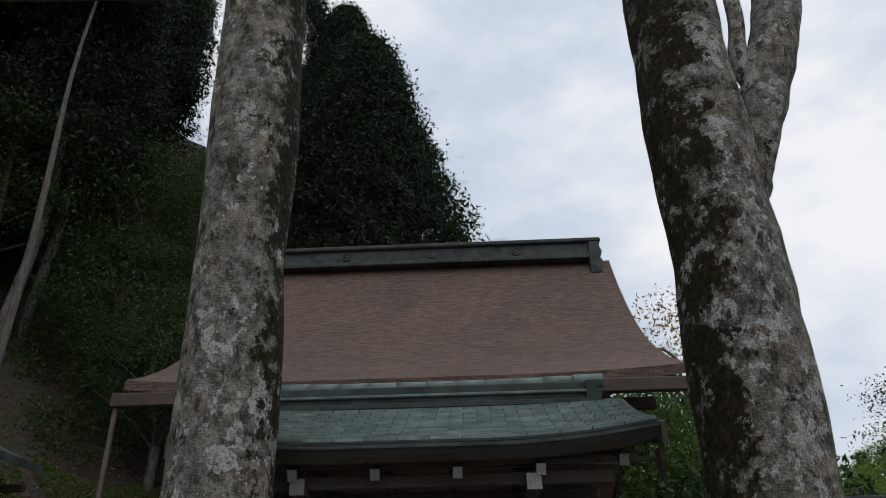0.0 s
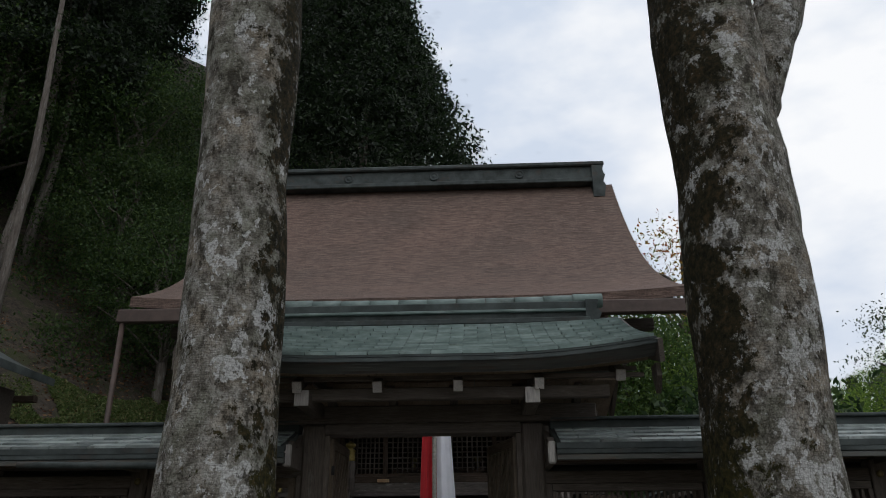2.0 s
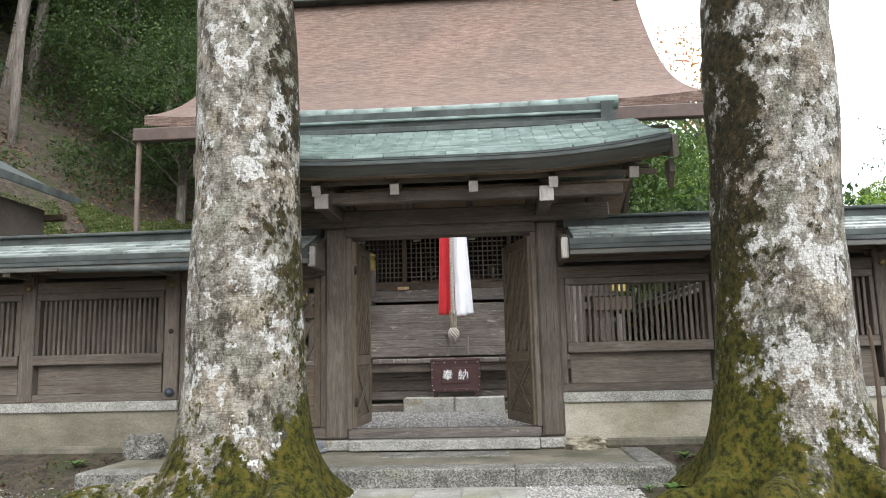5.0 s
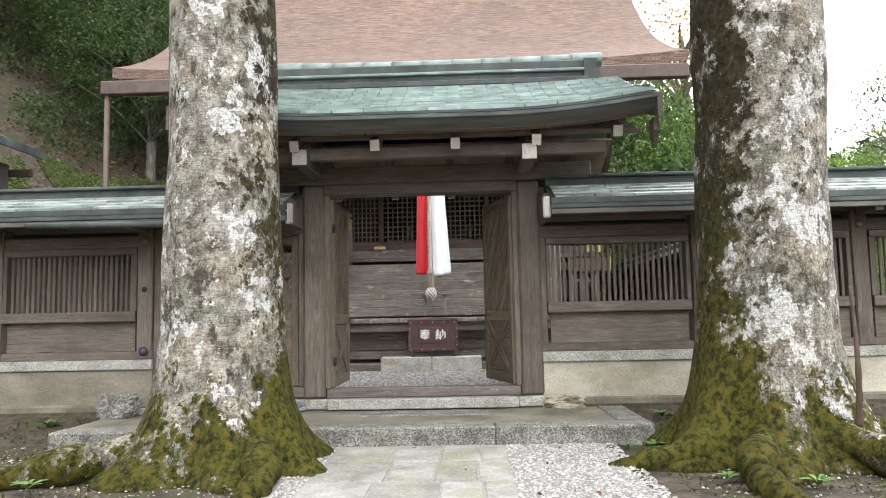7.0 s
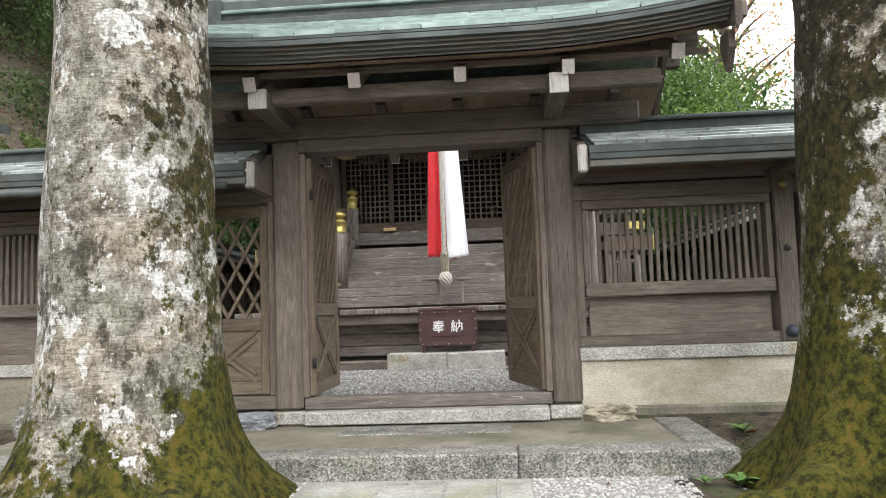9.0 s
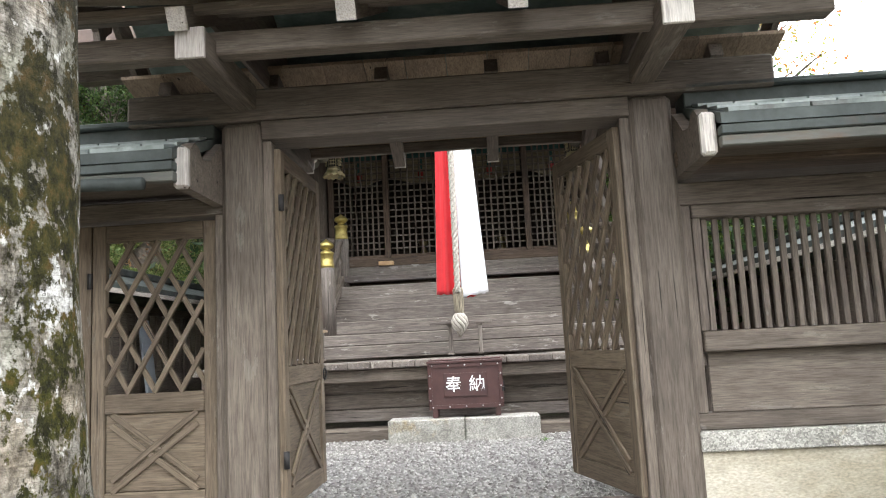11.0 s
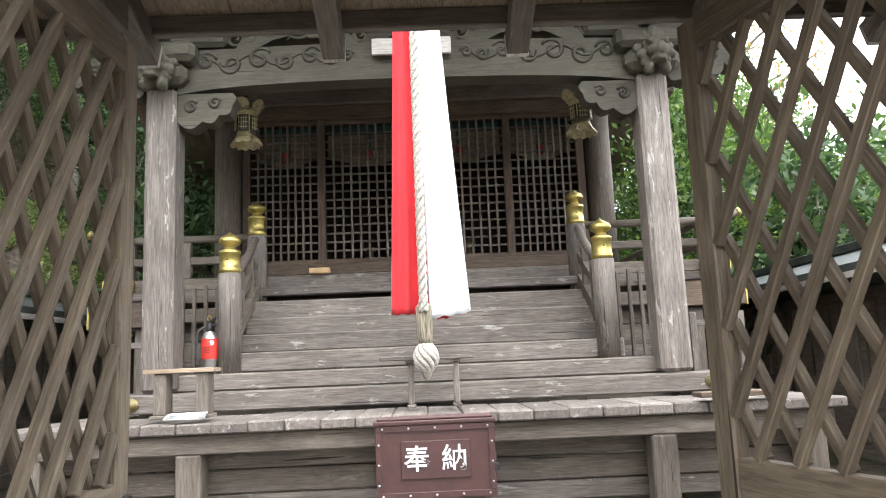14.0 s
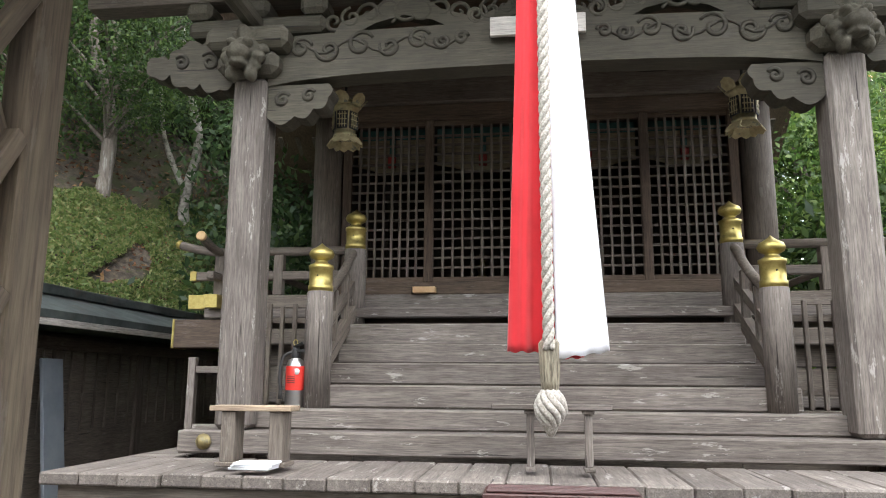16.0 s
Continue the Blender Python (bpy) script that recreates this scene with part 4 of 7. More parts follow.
for sg in (-1, 1):
    cx = HX + sg * 1.86
    for y, zb, zt, tip in ((6.02, 1.556, 2.54, 2.955), (7.2, 2.33, 3.12, 3.53)):
        newel = thing("newel_post", (cx, y, zb), "grey wooden newel post with a gilt onion finial", "newel post", group="newel posts of the stair")
        place("post", lathe([(0.112, 0), (0.112, zt - zb - 0.02), (0.10, zt - zb)], 22), STEP[2], at(cx, y, zb), newel)
        h = tip - zt
        place("finial", lathe([(0.108, 0), (0.108, 0.05), (0.10, 0.055), (0.10, 0.19), (0.108, 0.195), (0.108, 0.225), (0.085, 0.235), (0.06, 0.25), (0.05, 0.265), (0.062, 0.275), (0.10, 0.295), (0.112, 0.325), (0.095, 0.36), (0.05, 0.385), (0.016, 0.41), (0.004, 0.425)], 24), BRASS, at(cx, y, zt - 0.01), newel, "gilt brass onion finial")
        for dx in (-0.04, 0.04):
            place("stud", lathe([(0.008, 0), (0.007, 0.006)], 8), IRON, at(cx + dx * 0, y - 0.101, zt + 0.12) @ pose(0, 0, 0, 90), newel)
    hand = thing("stair_railing", (cx, 6.6, 2.0), "sloping grey stair railing with a curled top rail", "railing", group="stair railings")
    x = cx
    pts = [(x, 6.1, 2.44), (x, 6.3, 2.58), (x, 6.6, 2.72), (x, 6.85, 2.87), (x, 7.0, 3.0), (x, 7.1, 3.05), (x, 7.2, 3.05)]
    place("top_rail", tube(pts, 0.045, 12), GREY[1], I4, hand)
    bar("middle_rail", hand, GREY, (x, 6.08, 2.17), (x, 7.2, 2.78), 0.06, 0.09, up=(0, 0, 1))
    bar("low_rail", hand, GREY, (x, 6.08, 1.86), (x, 7.2, 2.50), 0.08, 0.14, up=(0, 0, 1))
    for y, z in ((6.45, 2.10), (6.85, 2.3)):
        beam("rail_post", hand, GREY, x - 0.035, x + 0.035, y - 0.035, y + 0.035, z, z + 0.5, 0.006)
    # little picket screen beside the stair
    picket = thing("picket_screen", (HX + sg * 2.2, 6.15, 1.42), "low dark picket screen beside the stair", "screen", group="picket screens")
    s0, s1 = (cx + sg * 0.14, cx + sg * 0.62)
    for i in range(5):
        px = s0 + (s1 - s0) * i / 4
        beam("picket", picket, GREY, px - 0.018, px + 0.018, 6.48, 6.52, 1.56, 2.48 - 0.03 * (i % 2), 0.004)
    for z in (1.68, 2.3):
        beam("crosspiece", picket, GREY, min(s0, s1) - 0.04, max(s0, s1) + 0.04, 6.521, 6.55, z, z + 0.05, 0.004)
    beam("foot_block", picket, GREY, min(s0, s1) - 0.05, max(s0, s1) + 0.05, 6.44, 6.56, 1.397, 1.56, 0.004)

# wall boards under the veranda, beside the stair
for x0, x1 in ((-3.4, -2.1), (1.7, 3.0)):
    for i in range(5):
        beam("skirt_board", HALL, GREY, x0, x1, 7.45, 7.49, 0.5 + i * 0.36, 0.5 + i * 0.36 + 0.345, 0.006)
    beam("skirt_rail", HALL, STEP, x0 - 0.05, x1 + 0.05, 7.36, 7.44, 1.56, 1.66, 0.006)

# wooden stage in front of the stair
DECK = thing("wooden_stage", (HX, 5.2, 0.27), "low weathered plank stage in front of the stair", "stage")
DX0, DX1, DZ = -3.42, 3.12, 1.19
nb = 24
random.seed(4)
for i in range(nb):
    x0 = DX0 + (DX1 - DX0) * i / nb
    beam("deck_plank", DECK, STEP, x0 + 0.002, x0 + (DX1 - DX0) / nb - 0.002, 4.48 + random.uniform(-0.025, 0.025), 5.475, DZ - 0.085, DZ + random.uniform(-0.004, 0.004), 0.012)
for sx0, sx1 in ((DX0, -3.02), (2.70, DX1)):
    for i in range(8):
        beam("side_plank", DECK, STEP, sx0, sx1, 5.48 + i * 0.25, 5.72 + i * 0.25, DZ - 0.08, DZ - 0.003, 0.01)
beam("front_beam", DECK, GREY, DX0 + 0.08, DX1 - 0.08, 4.56, 4.70, DZ - 0.24, DZ - 0.09, 0.01)
for px in (-3.2, -1.98, 1.68, 2.85):
    beam("stage_post", DECK, GREY, px - 0.1, px + 0.1, 4.55, 4.75, 0.40, DZ - 0.242, 0.012)
for i, (z0, z1) in enumerate(((0.62, 0.80), (0.815, 0.965))):
    beam("front_board", DECK, GREY, DX0 + 0.12, DX1 - 0.12, 4.78 - 0.03 * i, 4.81 - 0.03 * i, z0, z1, 0.01)
beam("front_board", DECK, STEP, DX0 + 0.12, DX1 - 0.12, 4.80, 4.84, 0.46, 0.615, 0.01)
beam("ground_beam", DECK, GREY, DX0, DX1, 4.52, 4.78, 0.24, 0.40, 0.02, "mossy ground beam")


# ---- gate ----
GC = -0.015
GATE = thing("shrine_gate", (0, 0.3, 0.2), "roofed wooden shrine gate, weathered grey, with open doors", "gate")
for sg in (-1, 1):
    beam("gate_post", GATE, GREY, sg * 1.265 - 0.13 + GC, sg * 1.265 + 0.13 + GC, 0.0, 0.29, 0.285, 2.788, 0.03, "square grey gate post")
    beam("post_stone", GATE, PALESTONE, sg * 1.265 - 0.17 + GC, sg * 1.265 + 0.17 + GC, -0.06, 0.36, 0.17, 0.28, 0.01)
    beam("door_jamb", GATE, GREY, sg * 1.104 - 0.029 + GC, sg * 1.104 + 0.029 + GC, 0.012, 0.14, 0.40, 2.66, 0.006)
beam("door_sill", GATE, STEP, -1.14, 1.11, 0.02, 0.24, 0.285, 0.395, 0.012, "worn wooden door sill")
beam("sill_stone", GATE, PALESTONE, -1.10, 1.07, -0.16, 0.30, 0.172, 0.283, 0.01)
beam("door_head", GATE, GREY, -1.149, 1.119, -0.012, 0.25, 2.664, 2.786, 0.006)
beam("lintel", GATE, GREY, -2.0, 2.0, -0.03, 0.33, 2.79, 2.99, 0.015, "heavy lintel beam with a brown cut end")
# bracket arms that carry the front and rear purlins
RAFT = [-2.14, -1.285, -0.425, 0.43, 1.285, 2.14]
for ax in (-1.24, 1.21):
    beam("bracket_arm", GATE, GREY, ax - 0.075, ax + 0.075, -0.885, -0.032, 2.85, 3.01, 0.01)
    bar("rear_arm", GATE, GREY, (ax, 0.3, 2.88), (ax, 1.3, 2.88), 0.14, 0.14, up=(0, 0, 1))
    for yy in (-0.885,):
        beam("arm_end", GATE, WHITE, ax - 0.077, ax + 0.077, yy - 0.012, yy + 0.012, 2.848, 3.012, 0.004, "white-painted arm end")
beam("purlin", GATE, GREY, -2.05, 2.05, -0.72, -0.60, 2.93, 3.06, 0.01)
beam("rear_purlin", GATE, BROWN, -2.2, 2.2, 1.10, 1.24, 2.955, 3.075, 0.01)
bar("rear_eave_strip", GATE, GREY, (-2.4, 1.72, 3.03), (2.4, 1.72, 3.03), 0.05, 0.085, 0.006, up=(0, 0, 1))

GX = 2.47
GRY = 0.66


def gate_roof(x, v):
    """v: front eave 0, ridge 1, rear eave 2."""
    u = 1 - abs(v - 1)
    y = GRY + (v - 1) * (1.95 if v < 1 else 1.25)
    z = 3.29 + 0.92 * (0.72 * u + 0.28 * u * u)
    e = abs(x) / GX
    z -= 0.12 * max(0.0, v - 1)
    return (x, y, z + 0.15 * max(0.0, e - 0.35) ** 1.8 / 0.46 * (1 - 0.75 * u))


place("roof_board", sheet(lambda x, v: (lambda p: (p[0], p[1], p[2] - 0.235))(gate_roof(x, v)), span(-GX + 0.05, GX - 0.05, 24), span(0.14, 0.98, 12), 0.03), PALE[1], I4, GATE, "pale boarded roof underside")
for i in range(16):
    xa = -2.4 + 0.3 * i
    place("roof_board", sheet(lambda x, v: (x, GRY + 0.02 + 1.08 * v, 3.42 - 0.335 * v), [xa + 0.003, xa + 0.297], [0, 1], 0.025), PALE[1], I4, GATE)
for v0, v1, nm in ((0.0, 0.09, "front_fascia"), (1.91, 2.0, "rear_fascia")):
    for i in range(5 if v0 == 0 else 1):
        d = 0.036 * i
        s = 1 if v0 == 0 else -1
        va, vb = (v0 + 0.02 * i, v1 + 0.016 * i) if s > 0 else (v0 - 0.012 * i, v1 - 0.016 * i)
        place(nm, sheet(lambda x, v: (lambda p: (p[0], p[1], p[2] - 0.035 - d))(gate_roof(x, v)), span(-GX, GX, 24), span(va, vb, 3), 0.04), DARKCOPPER if i == 0 else FASCIA, I4, GATE)
for rx in RAFT:
    for s in (-1, 1):
        if s < 0:
            a = Vector(gate_roof(rx * 0.999, 0.18)) - Vector((0, 0, 0.39))
            b = Vector(gate_roof(rx * 0.999, 0.9)) - Vector((0, 0, 0.36))
        else:
            a, b = Vector((rx * 0.935 - 0.08, 1.79, 2.935)), Vector((rx * 0.935 - 0.08, 0.72, 3.33))
        bar("rafter", GATE, GREY, a, b, 0.095, 0.115, up=(0, 0, 1))
        d = (b - a).normalized()
        bar("rafter_tip", GATE, WHITE, a - d * 0.016, a + d * 0.004, 0.098, 0.118, 0.002, "white-painted rafter end", up=(0, 0, 1))
for s in (-1,):
    for i in range(4):
        v = 1 + s * (0.25 + 0.17 * i)
        p = gate_roof(0, v)
        beam("roof_batten", GATE, GREY, -2.4, 2.4, p[1] - 0.025, p[1] + 0.025, p[2] - (0.35 if s < 0 else 0.29), p[2] - (0.302 if s < 0 else 0.232), 0.004)
# ridge
beam("ridge_box", GATE, DARKCOPPER, -2.1, 2.1, GRY - 0.15, GRY + 0.15, 4.12, 4.40, 0.012, "green copper ridge box")
beam("ridge_moulding", GATE, VERDIGRIS, -2.12, 2.12, GRY - 0.19, GRY + 0.19, 4.25, 4.29, 0.01)
beam("ridge_foot", GATE, DARKCOPPER, -2.1, 2.1, GRY - 0.21, GRY + 0.21, 4.10, 4.17, 0.01)
for i in range(12):
    xa = -2.3 + 4.6 * i / 12
    pa = [(xa + 0.003, 0, 0), (xa + 4.6 / 12 - 0.003, 0, 0)]
    seg = place("ridge_cap", tube(pa, 0.095, 14), VERDIGRIS, at(0, GRY, 4.405 + 0.045 * abs((xa + 0.19) / 2.3) ** 3), GATE, "verdigris ridge cap")
for s in (-1, 1):
    place("ridge_end", prism([(-0.07, -0.16), (0.10, -0.2), (0.14, -0.05), (0.08, 0.0), (0.13, 0.12), (0.07, 0.2), (0.1, 0.30), (-0.07, 0.30)] if s > 0 else [(-0.10, -0.2), (0.07, -0.16), (0.07, 0.30), (-0.1, 0.30), (-0.07, 0.2), (-0.13, 0.12), (-0.08, 0.0), (-0.14, -0.05)], 0.4), DARKCOPPER, at(s * 2.12, GRY - 0.2, 4.10), GATE)
    # barge boards and hanging pendant
    for q in (0, 1):
        vs = span(0.0, 0.98, 10) if q == 0 else span(1.02, 2.0, 10)
        place("barge_board", sheet(lambda x, v: (lambda p: (p[0], p[1], p[2] - 0.04))(gate_roof(x, v)), [s * GX + (0.004 if s > 0 else -0.054), s * GX + (0.054 if s > 0 else -0.004)], vs, 0.24), GREY[1], I4, GATE, "grey barge board")
    place("gable_pendant", prism([(-0.12, 0), (-0.14, -0.12), (-0.05, -0.2), (0, -0.42), (0.05, -0.2), (0.14, -0.12), (0.12, 0)][::-1], 0.05), GREY[2], at(s * GX + s * 0.06, GRY, 3.95) @ pose(0, 0, 0, 0, 0, 90), GATE, "dark carved gable pendant")
    place("barge_foot", prism([(-0.1, 0), (-0.12, -0.14), (0, -0.3), (0.1, -0.1), (0.1, 0)][::-1], 0.05), GREY[2], at(s * GX + s * 0.05, -1.0, 3.2) @ pose(0, 0, 0, 0, 0, 90), GATE)
    place("gable_board", prism([(-1.2, 0), (-0.6, 0.42), (0, 0.75), (0.6, 0.42), (1.2, 0)][::-1], 0.03), GREY[0], at(s * 1.3, GRY, 3.26) @ pose(0, 0, 0, 0, 0, 90), GATE)


def lattice(parent, m, x0, x1, z0, z1, pitch, w, d):
    """Two layers of crossing diagonal laths inside a rectangle, in the local xz plane of m."""
    slope = 1.75
    for layer, s in ((0, 1), (1, -1)):
        c = -(z1 - z0) / slope
        while c < (x1 - x0) + (z1 - z0) / slope:
            pts = []
            for xx, zz in ((x0, None), (x1, None), (None, z0), (None, z1)):
                if xx is not None:
                    zz = z0 + ((xx - x0) - c) * slope if s > 0 else z0 + (c - (xx - x0)) * slope
                else:
                    xx = x0 + c + (zz - z0) / slope if s > 0 else x0 + c - (zz - z0) / slope
                if x0 - 1e-6 <= xx <= x1 + 1e-6 and z0 - 1e-6 <= zz <= z1 + 1e-6:
                    pts.append((xx, zz))
            if len(pts) >= 2:
                pts.sort()
                (ax, az), (bx, bz) = pts[0], pts[-1]
                if math.hypot(bx - ax, bz - az) > 0.06:
                    off = (-0.5 + layer) * d * 1.02
                    bar("lath", parent, DOORWOOD, m @ Vector((ax, off, az)), m @ Vector((bx, off, bz)), w, d, 0.003, up=(m.to_3x3() @ Vector((0, 1, 0))))
            c += pitch


def door_leaf(name, m, width, z0, z1, label, category, group, mid, pitch=0.15):
    """A door with a lattice above and crossed braces over a panel below; local x runs from the hinge."""
    t = 0.055

    def lb(nm, x0, x1, za, zb, y0=-t / 2, y1=t / 2, ax=None):
        size = (x1 - x0, y1 - y0, zb - za)
        mat = DOORWOOD[size.index(max(size))]
        return place(nm, chamfer_box(*size, 0.006, mat), None, m @ at((x0 + x1) / 2, (y0 + y1) / 2, (za + zb) / 2), door)

    base = m @ Vector((width / 2, 0, z0))
    door = thing(name, base, label, category, group=group)
    lb("stile", 0, 0.085, z0, z1)
    lb("stile", width - 0.085, width, z0, z1)
    for za, zb in ((z0, z0 + 0.12), (mid - 0.06, mid + 0.06), (z1 - 0.11, z1)):
        lb("rail", 0.086, width - 0.086, za, zb, -t / 2 + 0.002, t / 2 - 0.002)
    lb("panel", 0.086, width - 0.086, z0 + 0.121, mid - 0.061, -0.008, 0.012)
    run = Vector((width - 0.22, 0, mid - z0 - 0.24))
    for s in (1, -1):
        for face, gap in ((-1, 0.008), (1, 0.012)):
            y = face * (gap + 0.009 + 0.003 * (s > 0))
            for off in (-0.028, 0.028):
                lift = off * run.length / run.x
                xa, xb = (0.13, width - 0.13) if s > 0 else (width - 0.13, 0.13)
                bar("brace", door, DOORWOOD, m @ Vector((xa, y, z0 + 0.155 + lift)), m @ Vector((xb, y, mid - 0.095 + lift)), 0.036, 0.016, 0.003, up=m.to_3x3() @ Vector((0, 1, 0)))
    lattice(door, m, 0.087, width - 0.087, mid + 0.061, z1 - 0.111, pitch, 0.03, 0.028)
    for z in (z0 + 0.3, z1 - 0.35):
        place("hinge", lathe([(0.014, -0.05), (0.018, -0.05), (0.018, 0.05), (0.014, 0.05)], 10), IRON, m @ at(-0.012, -0.03, z), door, "black iron hinge")
    if name == "side_door":
        return door
    ring = [(0.04 * math.cos(a), -0.045, 0.04 * math.sin(a)) for a in np.linspace(0, 6.1, 16)]
    place("ring_pull", tube(ring, 0.006, 6), IRON, m @ at(width - 0.05, 0, mid - 0.02), door, "black iron ring pull")
    return door


door_leaf("gate_door", at(-1.075, 0.06, 0) @ pose(0, 0, 0, 0, 0, 89), 0.99, 0.41, 2.62, "open grey gate door with diamond lattice and crossed braces", "gate door", "doors of the gate", 1.2, 0.145)
door_leaf("gate_door", at(1.05, 0.06, 0) @ pose(0, 0, 0, 0, 0, 107), 0.99, 0.41, 2.62, "open grey gate door with diamond lattice, ajar at an angle", "gate door", "doors of the gate", 1.2, 0.145)

# ---- stone platform and paving ----
PLAT = thing("stone_platform", (0, -0.7, 0), "low granite platform in front of the gate", "platform", kind="structure")
for x0, x1 in ((-3.55, -0.95), (-0.946, 0.75), (0.754, 2.25)):
    beam("kerb_stone", PLAT, STONE, x0, x1, -1.50, -1.18, -0.05, 0.165, 0.012, "rough granite kerb stone")
beam("side_kerb", PLAT, STONE, 1.96, 2.25, -1.176, -0.05, -0.05, 0.163, 0.012)
beam("platform_top", PLAT, CONCRETE, -3.55, 1.956, -1.176, 0.02, -0.05, 0.158, 0.01, "damp grey concrete surface")
beam("inset_slab", PLAT, STONE, -0.72, 0.72, -0.62, -0.2, 0.10, 0.166, 0.006, "granite slab set in the concrete")
beam("footing_stone", PLAT, PALESTONE, -3.3, -1.42, -0.1, 0.2, 0.1, 0.22, 0.01)

# ---- flanking walls ----
def side_wall(name, sg, x_in, x_out, posts, windows, label):
    wall = thing(name, ((x_in + x_out) / 2, 0.1, 0.2), label, "wall", kind="structure")
    a, b = min(x_in, x_out), max(x_in, x_out)
    beam("stone_base", wall, PALESTONE, a, b, 0.0, 0.26, 0.66, 0.775, 0.008, "pale granite sill course")
    beam("plaster", wall, PLASTER if sg > 0 else DARKPLASTER, a, b, 0.03, 0.24, 0.10, 0.658, 0.004, "stained cream plaster base")
    beam("footing", wall, CONCRETE, a, b, -0.03, 0.28, 0.0, 0.26, 0.02)
    beam("ground_plate", wall, GREY, a, b, 0.05, 0.20, 0.777, 0.87, 0.006)
    beam("wall_plate", wall, GREY, a, b, 0.05, 0.20, 2.10, 2.24, 0.008)
    beam("eave_plate", wall, BROWN, a, b, -0.02, 0.24, 2.33, 2.42, 0.008)
    for px in posts:
        beam("post", wall, GREY, px - 0.09, px + 0.09, 0.02, 0.22, 0.78, 2.33, 0.012)
        place("nail_cover", lathe([(0.04, 0), (0.04, 0.012), (0.02, 0.03)], 14), TARNISH, at(px, 0.018, 2.17) @ pose(0, 0, 0, 90), wall)
        beam("eave_arm", wall, GREY, px - 0.04, px + 0.04, -0.42, 0.0, 2.27, 2.36, 0.006)
        beam("arm_end", wall, WHITE, px - 0.042, px + 0.042, -0.436, -0.421, 2.268, 2.362, 0.002)
    for w0, w1 in windows:
        beam("low_panel", wall, GREY, w0 - 0.02, w1 + 0.02, 0.10, 0.13, 0.872, 1.22, 0.004)
        beam("window_rail", wall, GREY, w0 - 0.05, w1 + 0.05, 0.02, 0.19, 1.225, 1.345, 0.008)
        beam("window_head", wall, GREY, w0 - 0.05, w1 + 0.05, 0.04, 0.19, 2.02, 2.098, 0.006)
        for ex in (w0 - 0.03, w1 + 0.03):
            beam("window_stile", wall, GREY, ex - 0.025, ex + 0.025, 0.045, 0.185, 1.347, 2.018, 0.005)
        n = max(2, round((w1 - w0) / 0.064))
        for i in range(n):
            x = w0 + (w1 - w0) * (i + 0.5) / n
            beam("slat", wall, GREY, x - 0.017, x + 0.017, 0.10, 0.13, 1.347, 2.018, 0.003)
    return wall


def wall_roof(wall, a, b):
    def top(x, v):
        u = 1 - abs(v - 1)
        return (x, 0.12 + (v - 1) * 0.72, 2.47 + 0.26 * u)

    place("roof_deck", sheet(top, [a, b], span(0.0, 2.0, 8), 0.06), DARKCOPPER, I4, wall)
    for y0, y1 in ((-0.585, -0.53), (0.77, 0.825)):
        beam("eave_fascia", wall, DARKCOPPER, a, b, y0 - 0.012, y1, 2.355, 2.408, 0.006, "dark green eave edge")
        beam("eave_fascia", wall, FASCIA, a, b, y0, y1, 2.295, 2.353, 0.006)
    beam("soffit", wall, GREY, a, b, -0.52, 0.76, 2.37, 2.402, 0.004)
    beam("ridge_box", wall, DARKCOPPER, a, b, 0.02, 0.22, 2.70, 2.80, 0.008)
    beam("ridge_cap", wall, DARKCOPPER, a, b, -0.03, 0.27, 2.80, 2.835, 0.008)
    return top


WALL_R = side_wall("wall_right", 1, 1.37, 11.0, (3.22, 5.05, 6.9, 8.75), ((1.5, 3.06), (3.42, 4.9), (5.22, 6.75), (7.07, 8.6)), "weathered wooden wall with slatted windows on a plaster base")
wall_roof(WALL_R, 1.46, 11.0)
beam("end_stile", WALL_R, GREY, 1.372, 1.442, 0.05, 0.18, 0.872, 2.098, 0.005)
WALL_L = side_wall("wall_left", -1, -3.2, -11.0, (-3.30, -5.12, -6.95, -8.8), ((-4.98, -3.46), (-6.8, -5.28), (-8.65, -7.12)), "weathered wooden wall with slatted windows on a plaster base")
wall_roof(WALL_L, -11.0, -1.46)
beam("door_head", WALL_L, GREY, -3.2, -1.37, 0.05, 0.22, 2.22, 2.33, 0.008)
beam("door_sill", WALL_L, GREY, -3.2, -1.37, 0.04, 0.22, 0.30, 0.42, 0.008)
for x in (-1.42, -3.15):
    beam("door_post", WALL_L, GREY, x - 0.05, x + 0.05, 0.05, 0.21, 0.42, 2.22, 0.008)
for a in (-3.09, -2.28):
    door_leaf("side_door", at(a, 0.13, 0), 0.8, 0.43, 2.20, "closed grey lattice side door with crossed braces", "side door", "side doors", 1.08, 0.17)
for sg, wall in ((1, WALL_R), (-1, WALL_L)):
    x = sg * 1.415 + (0 if sg > 0 else -0.03)
    half = [(-0.60, -0.28), (-0.625, -0.15), (-0.59, -0.05), (-0.53, 0.0), (-0.47, -0.01), (-0.41, -0.07), (-0.30, -0.05), (-0.18, 0.05), (-0.08, 0.12)]
    out = half + [(0, 0.14)] + [(-u, v) for u, v in half[::-1]]
    place("barge_board", prism(out, 0.07), GREY[1], at(x + 0.035, 0.12, 2.55) @ pose(0, 0, 0, 0, 0, 90), wall, "curved barge board with a white-painted end")
    beam("barge_tip", wall, WHITE, x - 0.042, x + 0.042, -0.535, -0.475, 2.265, 2.50, 0.016, "white-painted barge end")

